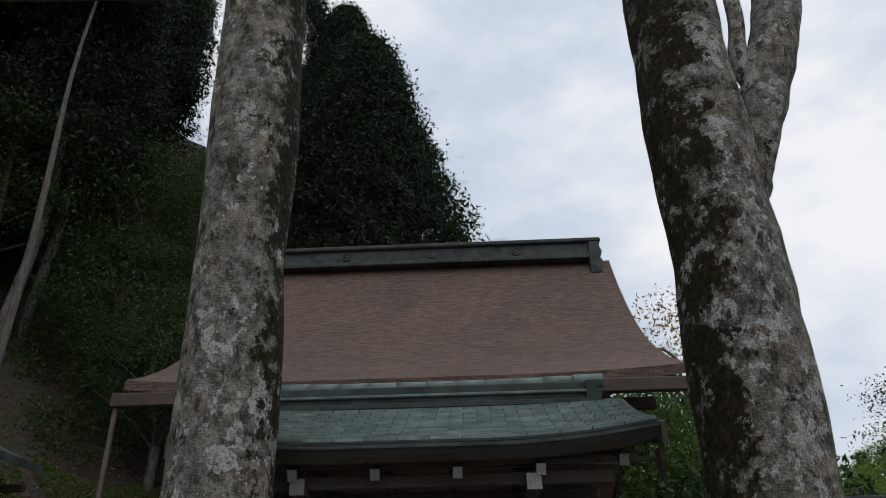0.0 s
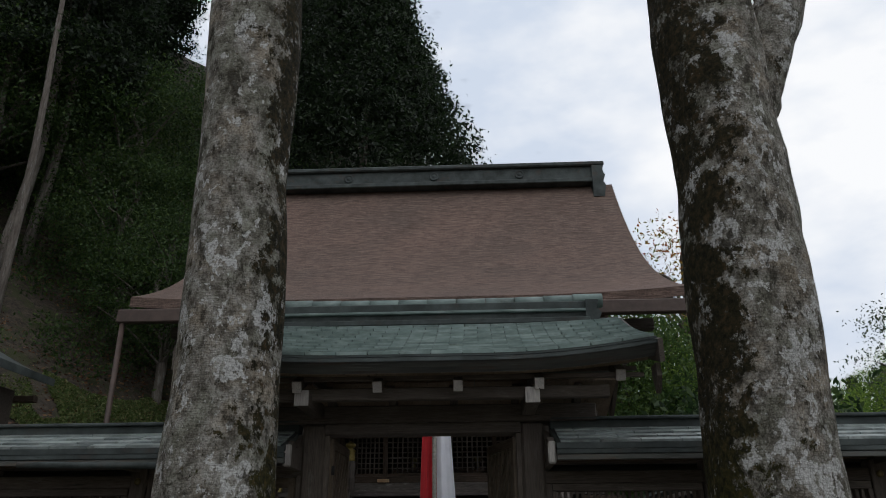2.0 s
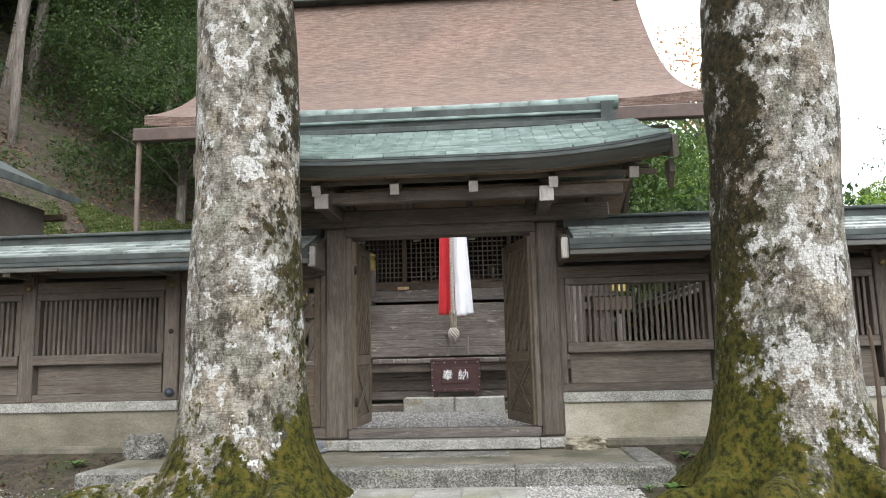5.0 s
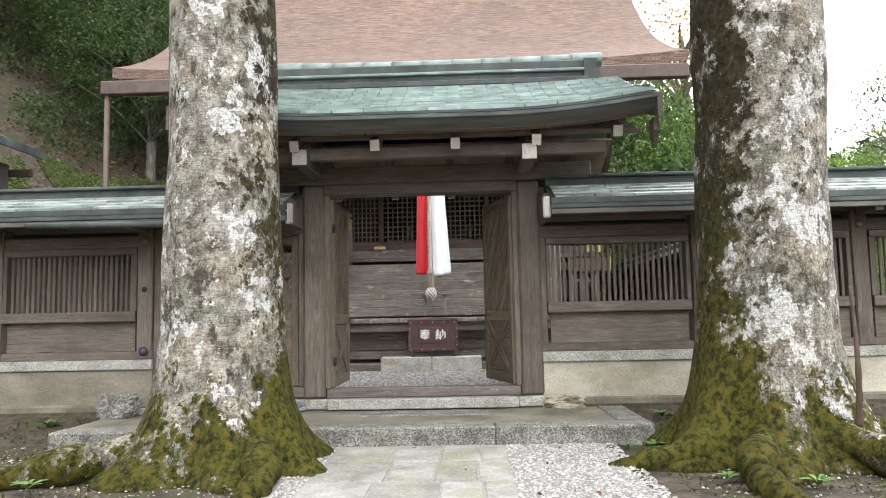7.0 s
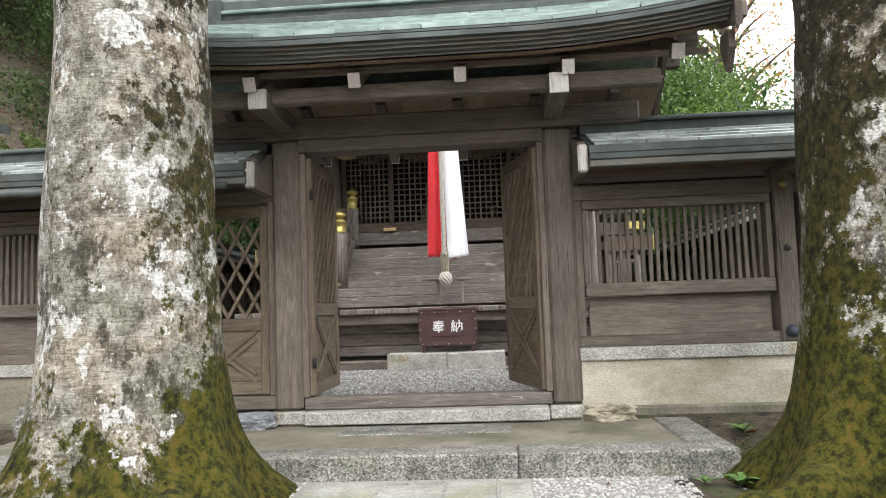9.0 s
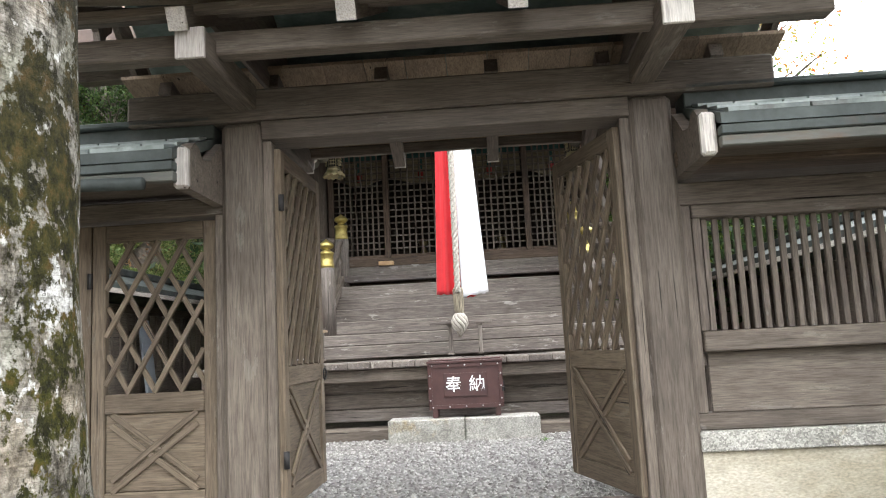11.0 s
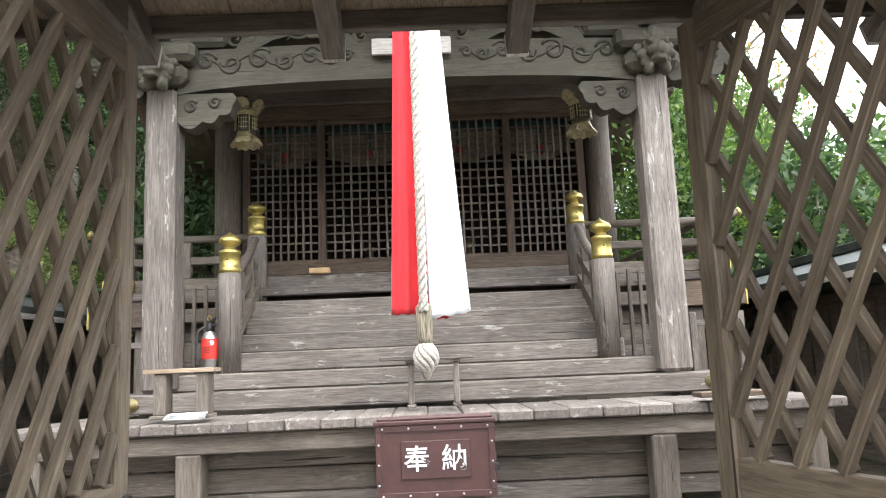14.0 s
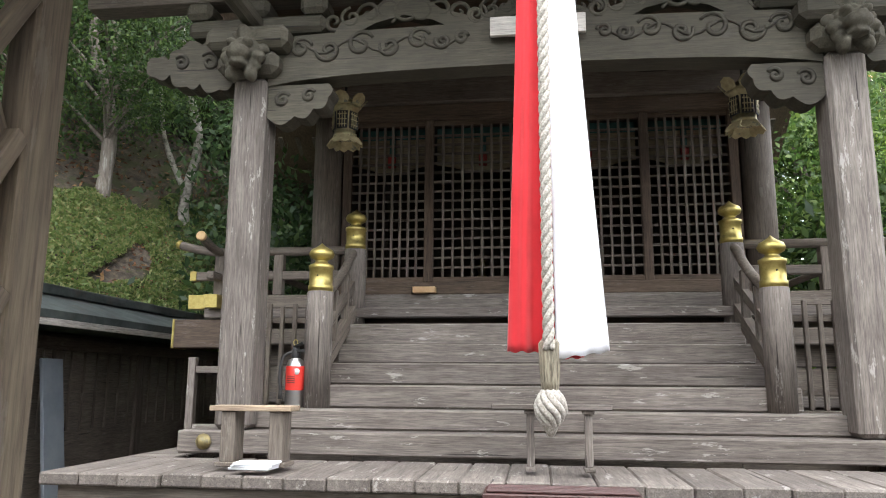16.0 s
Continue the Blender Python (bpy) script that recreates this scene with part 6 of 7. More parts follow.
# ---- woods ----
def conifer(seed, height, base, crown_low, radius, dense, leaf_size, per=44, puff=0.36):
    """Trunk mesh and crown mesh of a cypress: drooping sprays in tiers round a tapering trunk."""
    rng = np.random.default_rng(seed)
    tm = tube([(0.15 * math.sin(i * 0.7 + seed), 0.15 * math.cos(i * 0.9), height * i / 12 - 0.5) for i in range(13)], base, 10, [1 - 0.9 * i / 12 for i in range(13)])
    cs = []
    n = int(dense)
    for _ in range(n):
        h = rng.uniform(0, 1) ** 0.9
        z = crown_low + (height - crown_low) * h
        r = radius * ((1 - h) ** 0.66 + 0.03) * rng.uniform(0.45, 1.0) ** 0.5 * (1 + 0.25 * math.sin(7 * h + seed) * rng.uniform(0, 1))
        a = rng.uniform(0, 2 * math.pi)
        cs.append((r * math.cos(a), r * math.sin(a), z - 0.25 * r))
    return tm, leaf_cloud(clumps(rng, cs, per, puff, 0.5), leaf_size, seed)


def broad(seed, height, spread, low, dense, leaf_size, per=34, puff=0.42, flat=0.4):
    """A spreading tree: bent trunk with limbs, crown of leaf clumps in layers."""
    rng = np.random.default_rng(seed)
    verts_m = [limb([(0, 0, -0.3), (0.2 * math.sin(seed), 0.1, height * 0.3), (0.5 * math.sin(seed * 2), 0.3, height * 0.6), (0.3, 0.2, height * 0.85)], 0.028 * height, 0.008 * height, 10, 0.15)]
    cs = []
    for i in range(dense):
        a = rng.uniform(0, 2 * math.pi)
        h = rng.uniform(0, 1)
        r = spread * math.sin(math.pi * (0.15 + 0.8 * h)) * rng.uniform(0.25, 1.0) ** 0.6
        cs.append((r * math.cos(a), r * math.sin(a), low + (height - low) * h + 0.5 * math.sin(3 * a + seed)))
    for i in range(0, dense, max(1, dense // 26)):
        c = cs[i]
        zb = max(height * 0.2, c[2] - 0.45 * math.hypot(c[0], c[1]) - 0.6)
        verts_m.append(limb([(0.1, 0.1, zb), (c[0] * 0.5, c[1] * 0.5, (zb + c[2]) / 2 + 0.2), c], 0.008 * height, 0.002 * height, 6))
    return verts_m, leaf_cloud(clumps(rng, cs, per, puff, flat), leaf_size, seed)


CON_A = conifer(11, 26, 0.38, 1.5, 7.6, 2100, 0.12, 80, 0.42)
CON_B = conifer(12, 24, 0.26, 9.0, 3.2, 900, 0.12)
CON_C = conifer(13, 27, 0.24, 12.0, 3.0, 800, 0.12)


def plant_conifer(kind, x, y, label, lean=(0, 0), s=1.0, z=None):
    z = hill(x, y) - 0.2 if z is None else z
    m = at(x, y, z) @ pose(0, 0, 0, lean[0], lean[1], (x * 47 + y * 31) % 360) @ Matrix.Scale(s, 4)
    ob = thing("conifer", (x, y, z), label, "conifer", group="conifers on the slope")
    place("trunk", kind[0], CEDARBARK, m, ob)
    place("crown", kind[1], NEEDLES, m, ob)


def plant_broad(name, kind, material, x, y, label, s=1.0, rot=0, z=None):
    z = hill(x, y) - 0.1 if z is None else z
    m = at(x, y, z) @ pose(0, 0, 0, 0, 0, rot) @ Matrix.Scale(s, 4)
    ob = thing(name, (x, y, z), label, "tree", group="broadleaf trees")
    place("trunk", kind[0][0], CEDARBARK, m, ob)
    for b in kind[0][1:]:
        place("branch", b, CEDARBARK, m, ob)
    key = ("crown", kind[1].name, material.name)
    if key not in MESHES:
        MESHES[key] = kind[1].copy()
        MESHES[key].materials.clear()
    place("crown", MESHES[key], material, m, ob)


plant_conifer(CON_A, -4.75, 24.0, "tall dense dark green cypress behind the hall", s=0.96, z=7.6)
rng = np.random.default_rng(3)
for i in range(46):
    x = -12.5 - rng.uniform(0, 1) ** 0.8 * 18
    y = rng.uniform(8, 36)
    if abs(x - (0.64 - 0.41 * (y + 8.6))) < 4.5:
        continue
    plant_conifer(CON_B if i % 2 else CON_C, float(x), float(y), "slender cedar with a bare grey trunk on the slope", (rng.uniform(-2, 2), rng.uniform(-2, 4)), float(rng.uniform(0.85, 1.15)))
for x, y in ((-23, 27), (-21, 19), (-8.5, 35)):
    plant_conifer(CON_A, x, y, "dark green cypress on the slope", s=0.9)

CON_D = conifer(14, 25, 0.14, 17.0, 2.6, 520, 0.12)
for x, y in ((-13.3, 11.2), (-16.2, 13.3)):
    plant_conifer(CON_D, x, y, "slender cedar with a tall bare pale trunk")
MAPLE = broad(21, 7.5, 3.4, 2.2, 210, 0.062, 120, 0.52, 0.18)
LIGHT = broad(22, 9.5, 3.2, 3.5, 170, 0.06, 110, 0.5, 0.25)
THIN = broad(23, 10.0, 2.6, 5.0, 90, 0.065, 44)
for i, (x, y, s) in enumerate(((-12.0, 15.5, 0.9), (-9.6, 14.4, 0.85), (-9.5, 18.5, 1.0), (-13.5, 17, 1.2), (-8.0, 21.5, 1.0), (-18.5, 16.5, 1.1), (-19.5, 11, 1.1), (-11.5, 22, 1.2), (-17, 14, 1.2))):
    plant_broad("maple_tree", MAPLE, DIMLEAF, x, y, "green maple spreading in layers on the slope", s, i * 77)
for i, (x, y, s) in enumerate(((6.4, 12.6, 0.56), (7.5, 16.2, 0.72), (8.2, 11.0, 0.5), (10.0, 14.5, 0.62), (9.8, 9.0, 0.42), (12.5, 16, 0.6), (12.0, 11, 0.5))):
    plant_broad("broadleaf_tree", LIGHT if i % 2 else MAPLE, BROADLEAF, x, y, "green broadleaf tree beyond the court", s, i * 61)
plant_broad("autumn_maple", THIN, AUTUMN, 9.0, 19.5, "maple turning orange and red", 1.22, 30)
for x, y, s in ((3.6, 30, 1.3), (16, 17, 0.95), (20, 20, 1.0), (22, 17, 0.85)):
    plant_broad("sparse_tree", THIN, GREYLEAF, x, y, "sparse pale-leaved tree against the sky", s, x * 19)
for i in range(16):
    x, y = 24 + 4.2 * (i % 6) + rng.uniform(-1, 1), 26 + 5 * (i // 6) + rng.uniform(-1, 1)
    plant_broad("far_tree", LIGHT, SHRUB if i % 2 else BROADLEAF, float(x), float(y), "far green tree on the low hill", 1.1, i * 40)
for i in range(9):
    plant_conifer(CON_B, 26 + 4.5 * i, 48 + 3 * (i % 3), "far conifer on the hill", s=0.5)

# shrubs on the slope beside the hall
SHRUBS = broad(31, 2.6, 1.6, 0.3, 120, 0.075, 40)
for i, (x, y, s) in enumerate(((-5.3, 14.6, 1.3), (-4.2, 14.4, 1.3), (-6.6, 16.5, 1.3), (6.9, 13.2, 1.3), (7.5, 9.4, 1.2), (6.7, 11.3, 1.5), (8.4, 13.0, 1.9), (9.6, 11.5, 1.6), (7.6, 15.0, 1.9))):
    plant_broad("shrub", SHRUBS, SHRUB, x, y, "glossy dark green shrub", s, i * 50)

BUSHY = broad(33, 5.2, 2.9, 0.4, 330, 0.055, 110, 0.45, 0.4)
for i, (x, y, s) in enumerate(((8.0, 12.8, 0.85), (9.8, 15.8, 1.0), (7.4, 16.2, 1.1), (5.6, 16.9, 1.4), (7.0, 19.0, 1.5))):
    plant_broad("bushy_tree", BUSHY, GREENLEAF, x, y, "bushy green tree beyond the court", s, i * 70 + 15)


# ---- grass, pebbles, leaves ----
def scatter(name, n, region, size, material, seed, label, category, lift=0.02, flat=0.0, keep=None):
    r = np.random.default_rng(seed)
    x = r.uniform(region[0], region[1], n)
    y = r.uniform(region[2], region[3], n)
    pts = [(a, b, hill(a, b) + lift) for a, b in zip(x, y) if keep is None or keep(a, b)]
    ob = place(name, leaf_cloud(np.array(pts), size, seed, 0.9, flat), material, I4)
    return tagged(ob, label, category, kind="stuff")


scatter("slope_grass", 230000, (-16, -2.5, 2, 18), 0.065, GRASSLEAF, 41, "green and straw-coloured grass on the slope", "grass", 0.04, keep=lambda a, b: 0.5 < hill(a, b) < 5.6 + 1.6 * noise.noise(Vector((a * 0.5, b * 0.5, 7))) and noise.noise(Vector((a * 0.8, b * 0.8, 2))) > -0.6 + 0.055 * hill(a, b))
scatter("slope_litter", 16000, (-16, -2.5, 2, 20), 0.06, DEADLEAF, 43, "brown leaf litter and twigs on the slope", "leaf litter", 0.02, 0.6, keep=lambda a, b: hill(a, b) > 1.0)


def undergrowth():
    r = np.random.default_rng(44)
    pts = []
    while len(pts) < 900:
        a, b = r.uniform(-24, -4), r.uniform(5, 30)
        if hill(a, b) > 6.0 and noise.noise(Vector((a * 0.4, b * 0.4, 11))) > -0.05:
            pts.append((a, b, hill(a, b) + r.uniform(0.1, 0.7)))
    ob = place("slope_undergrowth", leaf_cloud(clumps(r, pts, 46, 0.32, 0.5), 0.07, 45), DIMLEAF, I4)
    tagged(ob, "dim ferns and saplings under the forest", "undergrowth", kind="stuff")


undergrowth()


def pebble_field(name, n, region, size, seed, label, z, keep=None, stone=None):
    r = np.random.default_rng(seed)
    base = np.array([(1, 0, 0), (-1, 0, 0), (0, 1, 0), (0, -1, 0), (0, 0, 0.7), (0, 0, -0.7)])
    tri = np.array([(0, 2, 4), (2, 1, 4), (1, 3, 4), (3, 0, 4)])
    x = r.uniform(region[0], region[1], n)
    y = r.uniform(region[2], region[3], n)
    ok = np.array([keep is None or keep(a, b) for a, b in zip(x, y)])
    x, y = x[ok], y[ok]
    n = len(x)
    a = r.uniform(0, 6.28, n)
    s = size * r.uniform(0.5, 1.5, n)
    v = base[None] * s[:, None, None] * r.uniform(0.6, 1.3, (n, 6, 1))
    rx = v[:, :, 0] * np.cos(a)[:, None] - v[:, :, 1] * np.sin(a)[:, None]
    ry = v[:, :, 0] * np.sin(a)[:, None] + v[:, :, 1] * np.cos(a)[:, None]
    v = np.stack([rx + x[:, None], ry + y[:, None], v[:, :, 2] + z + s[:, None] * 0.2], axis=2).reshape(-1, 3)
    f = (tri[None] + 6 * np.arange(n)[:, None, None]).reshape(-1, 3)
    me = bpy.data.meshes.new("pebbles")
    me.from_pydata(v.tolist(), [], f.tolist())
    ob = place(name, me, stone or PEBBLE, I4)
    return tagged(ob, label, "gravel", kind="stuff")


beam_bed = place("court_gravel_bed", joined([(-5.5, 5.0, 0.3, 4.5, 0.20, 0.262)]), GRAVELBED, I4)
tagged(beam_bed, "grey gravel bed of the court", "gravel", kind="structure")
beam_bed = place("approach_gravel_bed", joined([(-0.95, 1.75, -12, -1.5, -0.05, -0.006)]), GRAVELBED, I4)
tagged(beam_bed, "white gravel strip beside the paved path", "gravel", kind="structure")
pebble_field("court_gravel", 26000, (-3.2, 3.2, 0.35, 4.5), 0.016, 51, "grey gravel of the court", 0.262)
pebble_field("approach_gravel", 24000, (-0.95, 1.85, -6.0, -1.52), 0.013, 52, "white gravel beside the paved path", -0.006, keep=lambda a, b: not -0.72 < a < 0.84, stone=WHITEPEBBLE)

# ---- paved path ----
PAVE = thing("paved_path", (0.06, -5, 0), "approach path of worn grey stone slabs", "path", kind="structure")
random.seed(9)
y = -1.54
while y > -12:
    d = random.uniform(0.55, 0.95)
    xs = [-0.70, random.uniform(-0.22, -0.08), random.uniform(0.24, 0.36), random.uniform(0.54, 0.62), 0.84]
    for a, b in zip(xs, xs[1:]):
        beam("paving_slab", PAVE, PAVING, round(a, 2) + 0.008, round(b, 2) - 0.008, y - round(d, 2) + 0.008, y - 0.008, -0.06, round(random.uniform(-0.002, 0.01), 3), 0.008)
    y -= round(d, 2)


# ---- copper plates of the gate roof ----
def plate(a, b, c, d, lift):
    """A thin bent plate over four corners of a roof cell, a little proud at its lower edge."""
    up = Vector((0, 0, lift))
    lo = Vector((0, 0, 0.004))
    top = [Vector(a) + up, Vector(b) + up, Vector(c) + lo, Vector(d) + lo]
    bot = [Vector(a) - lo, Vector(b) - lo, Vector(c) - lo, Vector(d) - lo]
    return top + bot


def plates(parent, fn, xs, vs, gap=0.006, lift=0.032, metal=VERDIGRIS):
    faces = [(0, 1, 2, 3), (0, 4, 5, 1), (1, 5, 6, 2), (2, 6, 7, 3), (3, 7, 4, 0)]
    for j in range(len(vs) - 1):
        shift = 0.5 if j % 2 else 0.0
        n = len(xs) - 1
        cells = [xs[0]] + [xs[i] + (xs[i + 1] - xs[i]) * shift for i in range(n) if i + shift > 0] + [xs[-1]]
        for x0, x1 in zip(cells, cells[1:]):
            if x1 - x0 < 0.02:
                continue
            c = Vector(fn((x0 + x1) / 2, vs[j]))
            va, vb = vs[j] + 0.05 * (vs[j + 1] - vs[j]), vs[j + 1]
            vv = plate(fn(x0 + gap, va), fn(x1 - gap, va), fn(x1 - gap, vb), fn(x0 + gap, vb), lift)
            place("copper_plate", mesh_of("copper_plate", [v - c for v in vv], faces), metal, at(*c), parent)


place("roof_underlay", sheet(lambda x, v: (lambda p: (p[0], p[1], p[2] - 0.008))(gate_roof(x, v)), span(-GX, GX, 24), span(0.005, 0.95, 16), 0.02), DARKCOPPER, I4, GATE)
plates(GATE, gate_roof, span(-GX + 0.02, GX - 0.02, 15), span(0.0, 0.90, 15))
place("rear_roof_sheet", sheet(lambda x, v: (lambda p: (p[0], p[1], p[2] + 0.02))(gate_roof(x, v)), span(-GX, GX, 20), span(1.1, 2.0, 14), 0.015), VERDIGRIS, I4, GATE)


def lean_r(x, v):
    return (x, -0.60 + 0.66 * v, 2.475 + 0.245 * v)


plates(WALL_R, lean_r, span(1.5, 7.5, 14), span(0.0, 1.0, 4), lift=0.02, metal=PALECOPPER)
plates(WALL_L, lean_r, span(-7.5, -1.5, 14), span(0.0, 1.0, 4), lift=0.02, metal=PALECOPPER)


# ---- loose stones, weeds, leaves ----
def rock(name, x, y, z, sx, sy, sz, seed, material, label):
    bm = bmesh.new()
    bmesh.ops.create_icosphere(bm, subdivisions=5, radius=1.0)
    for v in bm.verts:
        p = v.co + Vector((seed * 3.1, 0, 0))
        f = 1 + 0.35 * noise.noise(p * 1.3) + 0.16 * noise.noise(p * 3.7) + 0.09 * noise.noise(p * 9) + 0.04 * noise.noise(p * 23)
        v.co = Vector((max(-0.82, min(0.82, v.co.x)) * sx, max(-0.82, min(0.82, v.co.y)) * sy, max(-0.8, min(0.7, v.co.z)) * sz)) * f
    me = bpy.data.meshes.new(name)
    bm.to_mesh(me)
    bm.free()
    return tagged(place(name, me, material, at(x, y, z)), label, "rock")


TANROCK = surface("tan_rock", ((0.35, (0.16, 0.14, 0.10)), (0.65, (0.40, 0.36, 0.28))), 9, 10, 0.9, (0.10, 0.09, 0.06), 4, (0.55, 0.62), 0.8, 0.02)
BLUEROCK = surface("slate_rock", ((0.35, (0.10, 0.11, 0.12)), (0.65, (0.27, 0.28, 0.30))), 12, 10, 0.8, (0.40, 0.40, 0.40), 6, (0.6, 0.64), 0.6, 0.015, stretch=(1, 3, 3))
rock("rock", 1.58, -0.12, 0.215, 0.24, 0.14, 0.10, 1, TANROCK, "flat tan stone lying on the platform")
rock("rock", -1.62, -0.12, 0.215, 0.27, 0.13, 0.095, 2, BLUEROCK, "smooth blue-grey stone lying on the platform")
rock("rock", -3.42, -0.35, 0.27, 0.26, 0.17, 0.19, 3, STONE, "angular grey stone block on the platform")
CLIFF = surface("mossy_cliff", ((0.38, (0.012, 0.012, 0.01)), (0.65, (0.075, 0.072, 0.062))), 3.2, 12, 0.95, (0.03, 0.036, 0.009), 1.6, (0.47, 0.53), 1.0, 0.08, vary=False, fine=14)
rock("cliff_rock", -12.0, 17.5, hill(-12.0, 17.5) + 0.6, 2.0, 1.8, 2.2, 5, CLIFF, "dark mossy rock outcrop on the slope")
rock("cliff_rock", -9.4, 18.5, hill(-9.4, 18.5) + 0.5, 2.0, 1.6, 2.2, 6, CLIFF, "dark mossy rock outcrop on the slope")
PALEBARK = surface("pale_spotted_bark", ((0.38, (0.08, 0.073, 0.06)), (0.6, (0.28, 0.265, 0.235))), 7, 9, 0.9, (0.05, 0.05, 0.035), 4, (0.56, 0.6), 0.6, 0.02)
for x, y, dx, h in ((-10.6, 16.6, 0.6, 6.5), (-8.3, 15.8, -0.5, 6.0)):
    z = hill(x, y) - 0.75
    tree = thing("slender_tree", (x, y, z), "slender tree with pale blotched bark on the slope", "tree", group="slender trees on the slope")
    place("trunk", limb([(x, y, z), (x + dx * 0.2, y, z + 1.2), (x - dx * 0.3, y, z + 2.8), (x + dx * 0.6, y, z + 4.4), (x + dx, y, z + h)], 0.15, 0.06, 14, 0.2), PALEBARK, I4, tree)
    place("branch", limb([(x + dx * 0.1, y, z + 1.4), (x + dx * 1.3, y - 0.1, z + 2.8), (x + dx * 1.9, y, z + 4.6)], 0.08, 0.03, 10, 0.2), PALEBARK, I4, tree)
    r2 = np.random.default_rng(int(x * -10))
    cs = [(x + r2.normal() * 1.5, y + r2.normal() * 1.2, z + h - 1.2 + r2.normal() * 0.7) for _ in range(70)]
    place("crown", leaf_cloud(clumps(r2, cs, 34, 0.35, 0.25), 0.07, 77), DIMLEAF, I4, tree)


def weed(x, y, z, n, size, seed):
    r = np.random.default_rng(seed)
    ob = thing("weed", (x, y, z), "small green weed growing from the earth", "weed", group="weeds by the wall")
    for i in range(n):
        a = i * 2.4 + r.uniform(-0.3, 0.3)
        l = size * r.uniform(0.6, 1.2)
        d = Vector((math.cos(a), math.sin(a), 0))
        p = Vector((-d.y, d.x, 0))
        rows = [(0.0, 0.02), (0.35, 0.16), (0.65, 0.2), (0.9, 0.1), (1.0, 0.01)]
        verts, faces = [], []
        for t, w in rows:
            c = d * l * t + Vector((0, 0, size * (0.9 * t - 0.6 * t * t) + 0.01 * i * 0.3))
            verts += [c - p * l * w, c + Vector((0, 0, -0.04 * l)), c + p * l * w]
        for j in range(len(rows) - 1):
            for q in (0, 1):
                o = j * 3 + q
                faces.append((o, o + 1, o + 4, o + 3))
        place("leaf_blade", mesh_of("leaf_blade", verts, faces, True), WEEDLEAF, at(x, y, z), ob)


WEEDLEAF = surface("weed_leaf", ((0.35, (0.045, 0.11, 0.02)), (0.65, (0.12, 0.22, 0.05))), 12, 5, 0.55, bumps=0.2)
for i, (x, y, z, n, sz) in enumerate(((2.15, -1.75, -0.02, 12, 0.12), (1.95, -1.68, -0.02, 8, 0.09), (2.55, -0.55, 0.1, 10, 0.13), (3.75, -0.7, 0.08, 12, 0.2), (4.1, -1.0, 0.03, 12, 0.22), (-4.1, -0.55, 0.1, 9, 0.15), (-1.1, -3.0, 0.12, 6, 0.08), (-2.7, -3.2, 0.02, 8, 0.12), (2.35, -3.1, 0.0, 8, 0.1), (2.9, -3.3, 0.0, 9, 0.12), (3.6, -3.2, 0.0, 8, 0.1), (0.75, 3.8, 0.26, 7, 0.07), (-3.3, -3.4, 0.0, 7, 0.1))):
    weed(x, y, z, n, sz, 100 + i)
scatter("fallen_leaves", 420, (-4.5, 4.8, -6.0, -0.2), 0.035, DEADLEAF, 61, "brown fallen leaves on the ground", "leaf litter", 0.0, 0.8, keep=lambda a, b: not (-3.6 < a < 2.3 and b > -1.6) and not (-0.7 < a < 0.84 and (a * 97) % 1 < 0.8))
scatter("ground_moss", 26000, (-6.0, 7.0, -6.5, -0.25), 0.016, leaf("moss_tufts", (0.03, 0.035, 0.01), (0.07, 0.08, 0.02), (0.13, 0.12, 0.035)), 62, "low moss and grass over the roots", "moss", -0.015, keep=lambda a, b: not (-3.6 < a < 2.3 and b > -1.6) and not (-1.0 < a < 2.0) and noise.noise(Vector((a * 0.9, b * 0.9, 4))) > -0.15)
pebble_field("soil_pebbles", 9000, (-6.0, 7.0, -6.5, -0.3), 0.012, 53, "scattered small stones on bare earth", -0.02, keep=lambda a, b: not (-3.6 < a < 2.3 and b > -1.6) and not (-1.0 < a < 2.1))
stick = thing("bare_sapling", (3.52, -2.68, 0.3), "bare brown sapling leaning at the mossy trunk", "sapling")
place("stem", limb([(3.52, -2.68, 0.3), (3.53, -2.70, 0.6), (3.54, -2.68, 1.0), (3.53, -2.66, 1.38)], 0.03, 0.012, 8, 0.2), BROWN[2], I4, stick)
BLUEBOARD = surface("blue_grey_board", ((0.3, (0.16, 0.185, 0.215)), (0.7, (0.22, 0.245, 0.275))), 3, 5, 0.7, bumps=0.1)
panel = thing("leaning_board", (-5.15, 7.2, 0.3), "tall blue-grey board leaning on the court wall", "board")
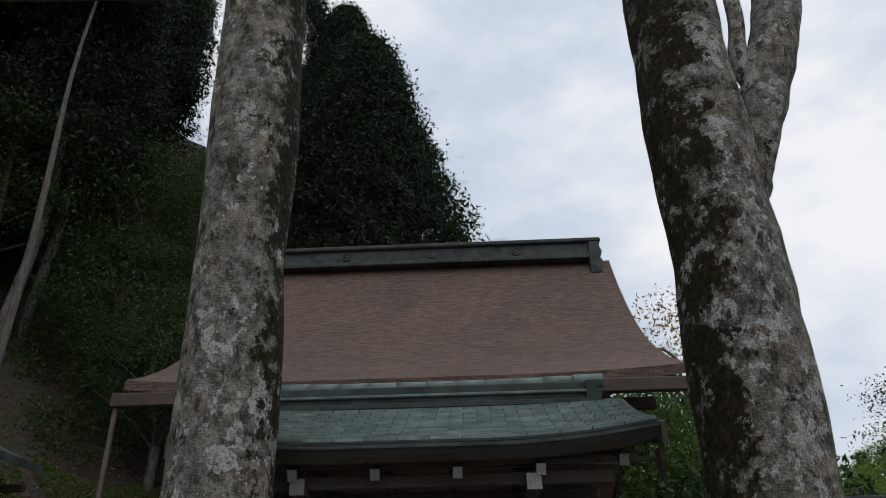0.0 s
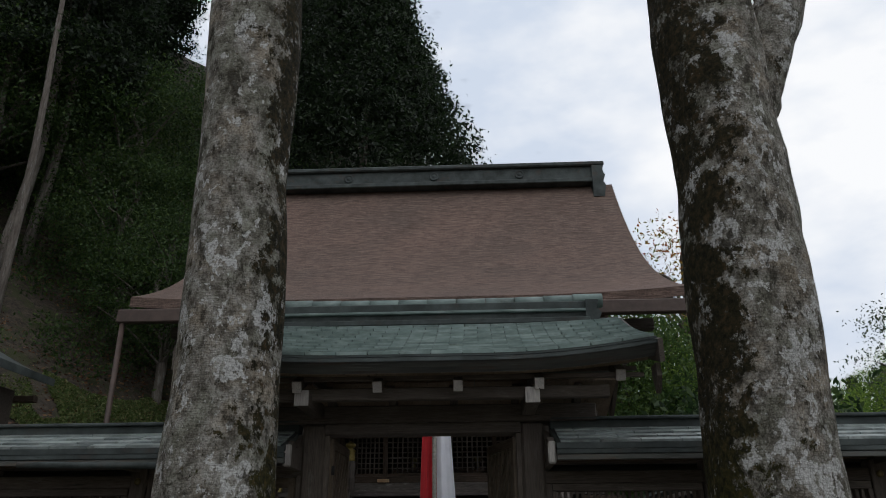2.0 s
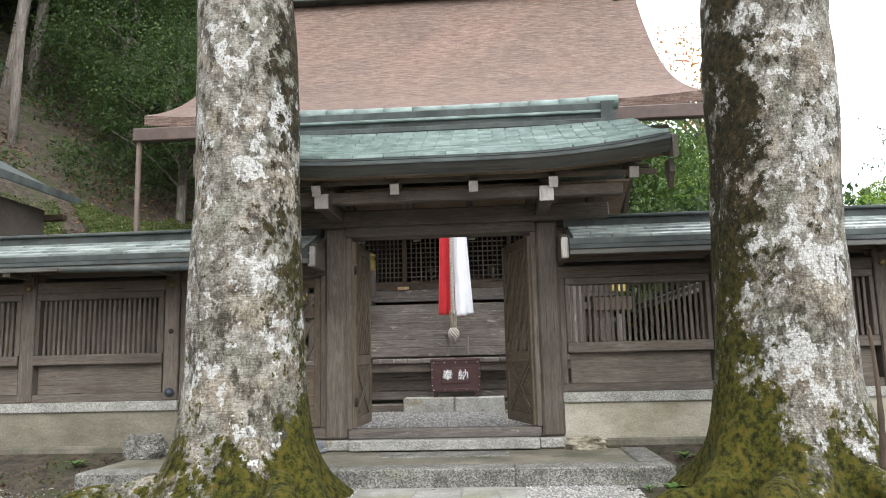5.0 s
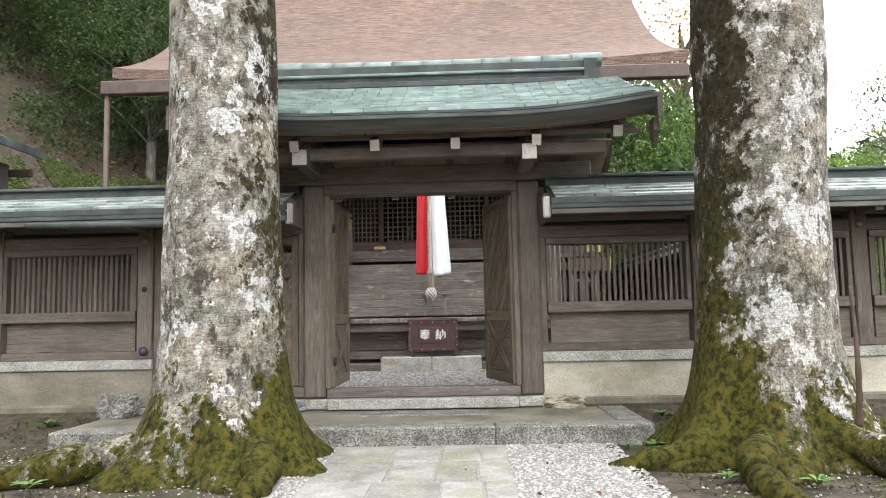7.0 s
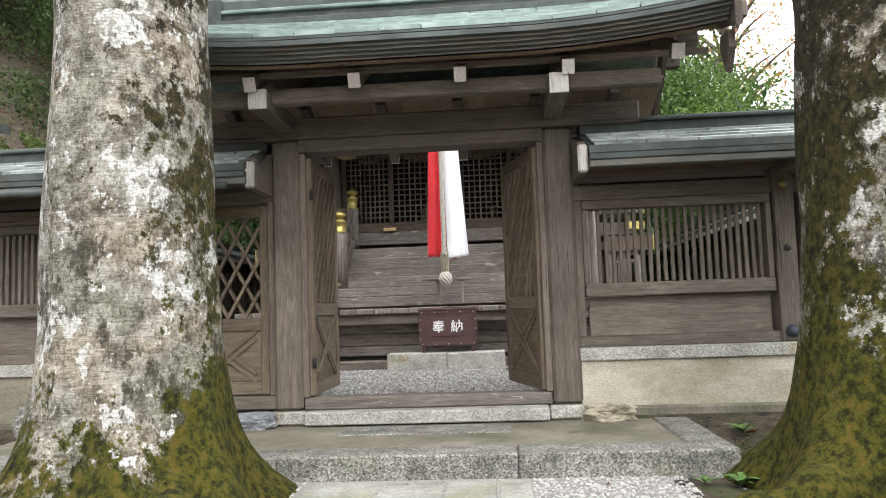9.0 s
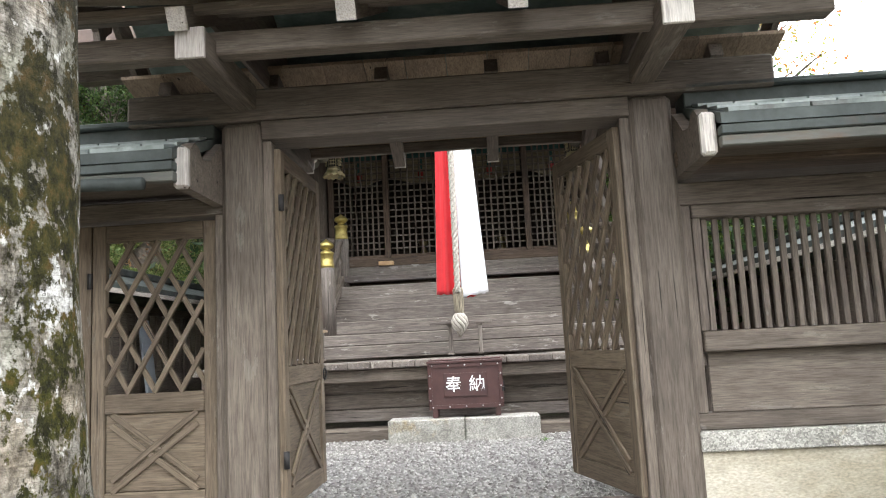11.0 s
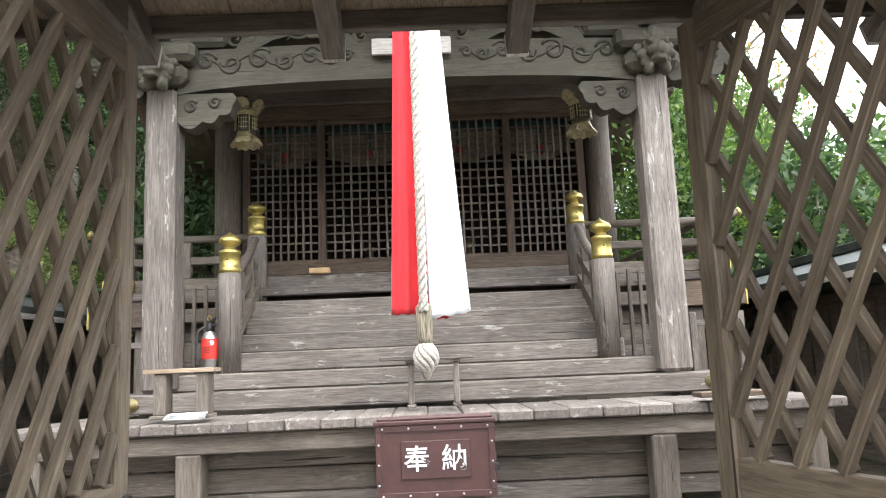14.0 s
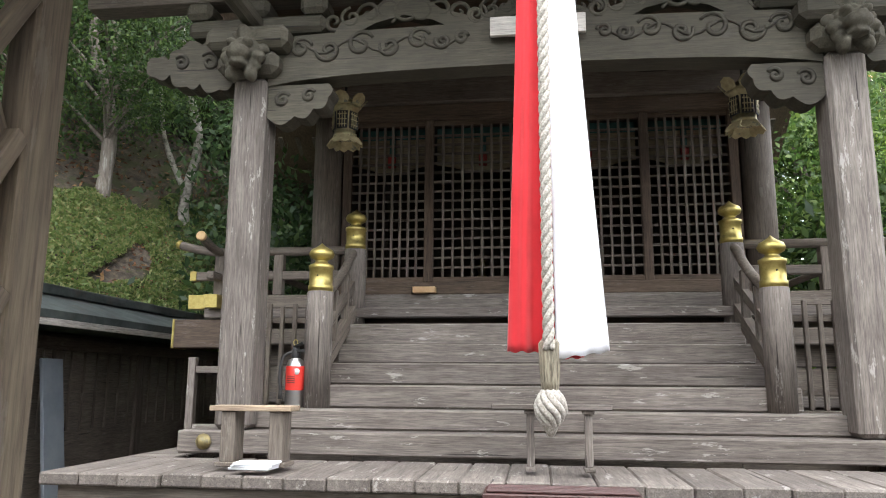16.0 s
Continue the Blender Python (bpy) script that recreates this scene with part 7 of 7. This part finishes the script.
place("board", chamfer_box(0.04, 0.34, 1.75, 0.006, BLUEBOARD), None, at(-5.22, 7.2, 1.12) @ pose(0, 0, 0, 0, -7, 0), panel)

# eave of the hall behind the visitor, just over the camera's head
EAVE = thing("porch_eave", (0, -7.3, 0), "dark wooden eave edge of the building behind", "eave", kind="structure")
bar("eave_beam", EAVE, BROWN, (-5.0, -7.23, 3.515), (5.0, -7.23, 2.975), 0.14, 0.14, 0.01, up=(0, 0, 1))
beam("eave_roof", EAVE, BROWN, -5.0, 5.0, -8.4, -7.3, 3.56, 3.62, 0.01)
for x, top in ((-4.8, 3.38), (4.8, 2.86)):
    beam("eave_post", EAVE, BROWN, x - 0.06, x + 0.06, -7.29, -7.17, -0.03, top, 0.01)

SIDE = thing("side_building", (-10, 4, 0.3), "small dark-roofed building standing beyond the wall", "building")
place("roof", sheet(lambda u, y: (-9.85 + u * 2.4, y, 5.7 - 1.35 * abs(u) + 0.12 * abs(u) ** 6), span(-1, 1, 20), [2.6, 5.0], 0.14), DARKCOPPER, I4, SIDE, "dark roof with an upturned eave")
beam("eave_beam", SIDE, BROWN, -12.1, -7.65, 4.75, 4.9, 4.0, 4.12)
beam("wall", SIDE, GREY, -11.8, -8.0, 2.9, 4.7, 0.4, 4.2, 0.01)
# wall fittings
INDIGO = surface("dark_blue_iron", ((0.3, (0.02, 0.025, 0.04)), (0.7, (0.045, 0.055, 0.08))), 12, 5, 0.45, bumps=0.1)
for wall, px in ((WALL_L, -3.30), (WALL_R, 3.22)):
    place("nail_cover", lathe([(0.055, 0), (0.055, 0.015), (0.045, 0.03), (0.03, 0.05), (0.012, 0.055)], 18), INDIGO, at(px, 0.018, 0.87) @ pose(0, 0, 0, 90), wall, "dark blue round nail cover")
    place("nail_cover", lathe([(0.03, 0), (0.03, 0.01), (0.015, 0.025)], 14), IRON, at(px, 0.018, 1.6) @ pose(0, 0, 0, 90), wall)
for x0, x1 in ((-4.35, -2.6), (-2.5, -1.6)):
    place("eave_gutter", tube([(x0, -0.64, 2.30), (x1, -0.64, 2.275)], 0.035, 12), DARKCOPPER, I4, WALL_L, "thin dark green gutter length")
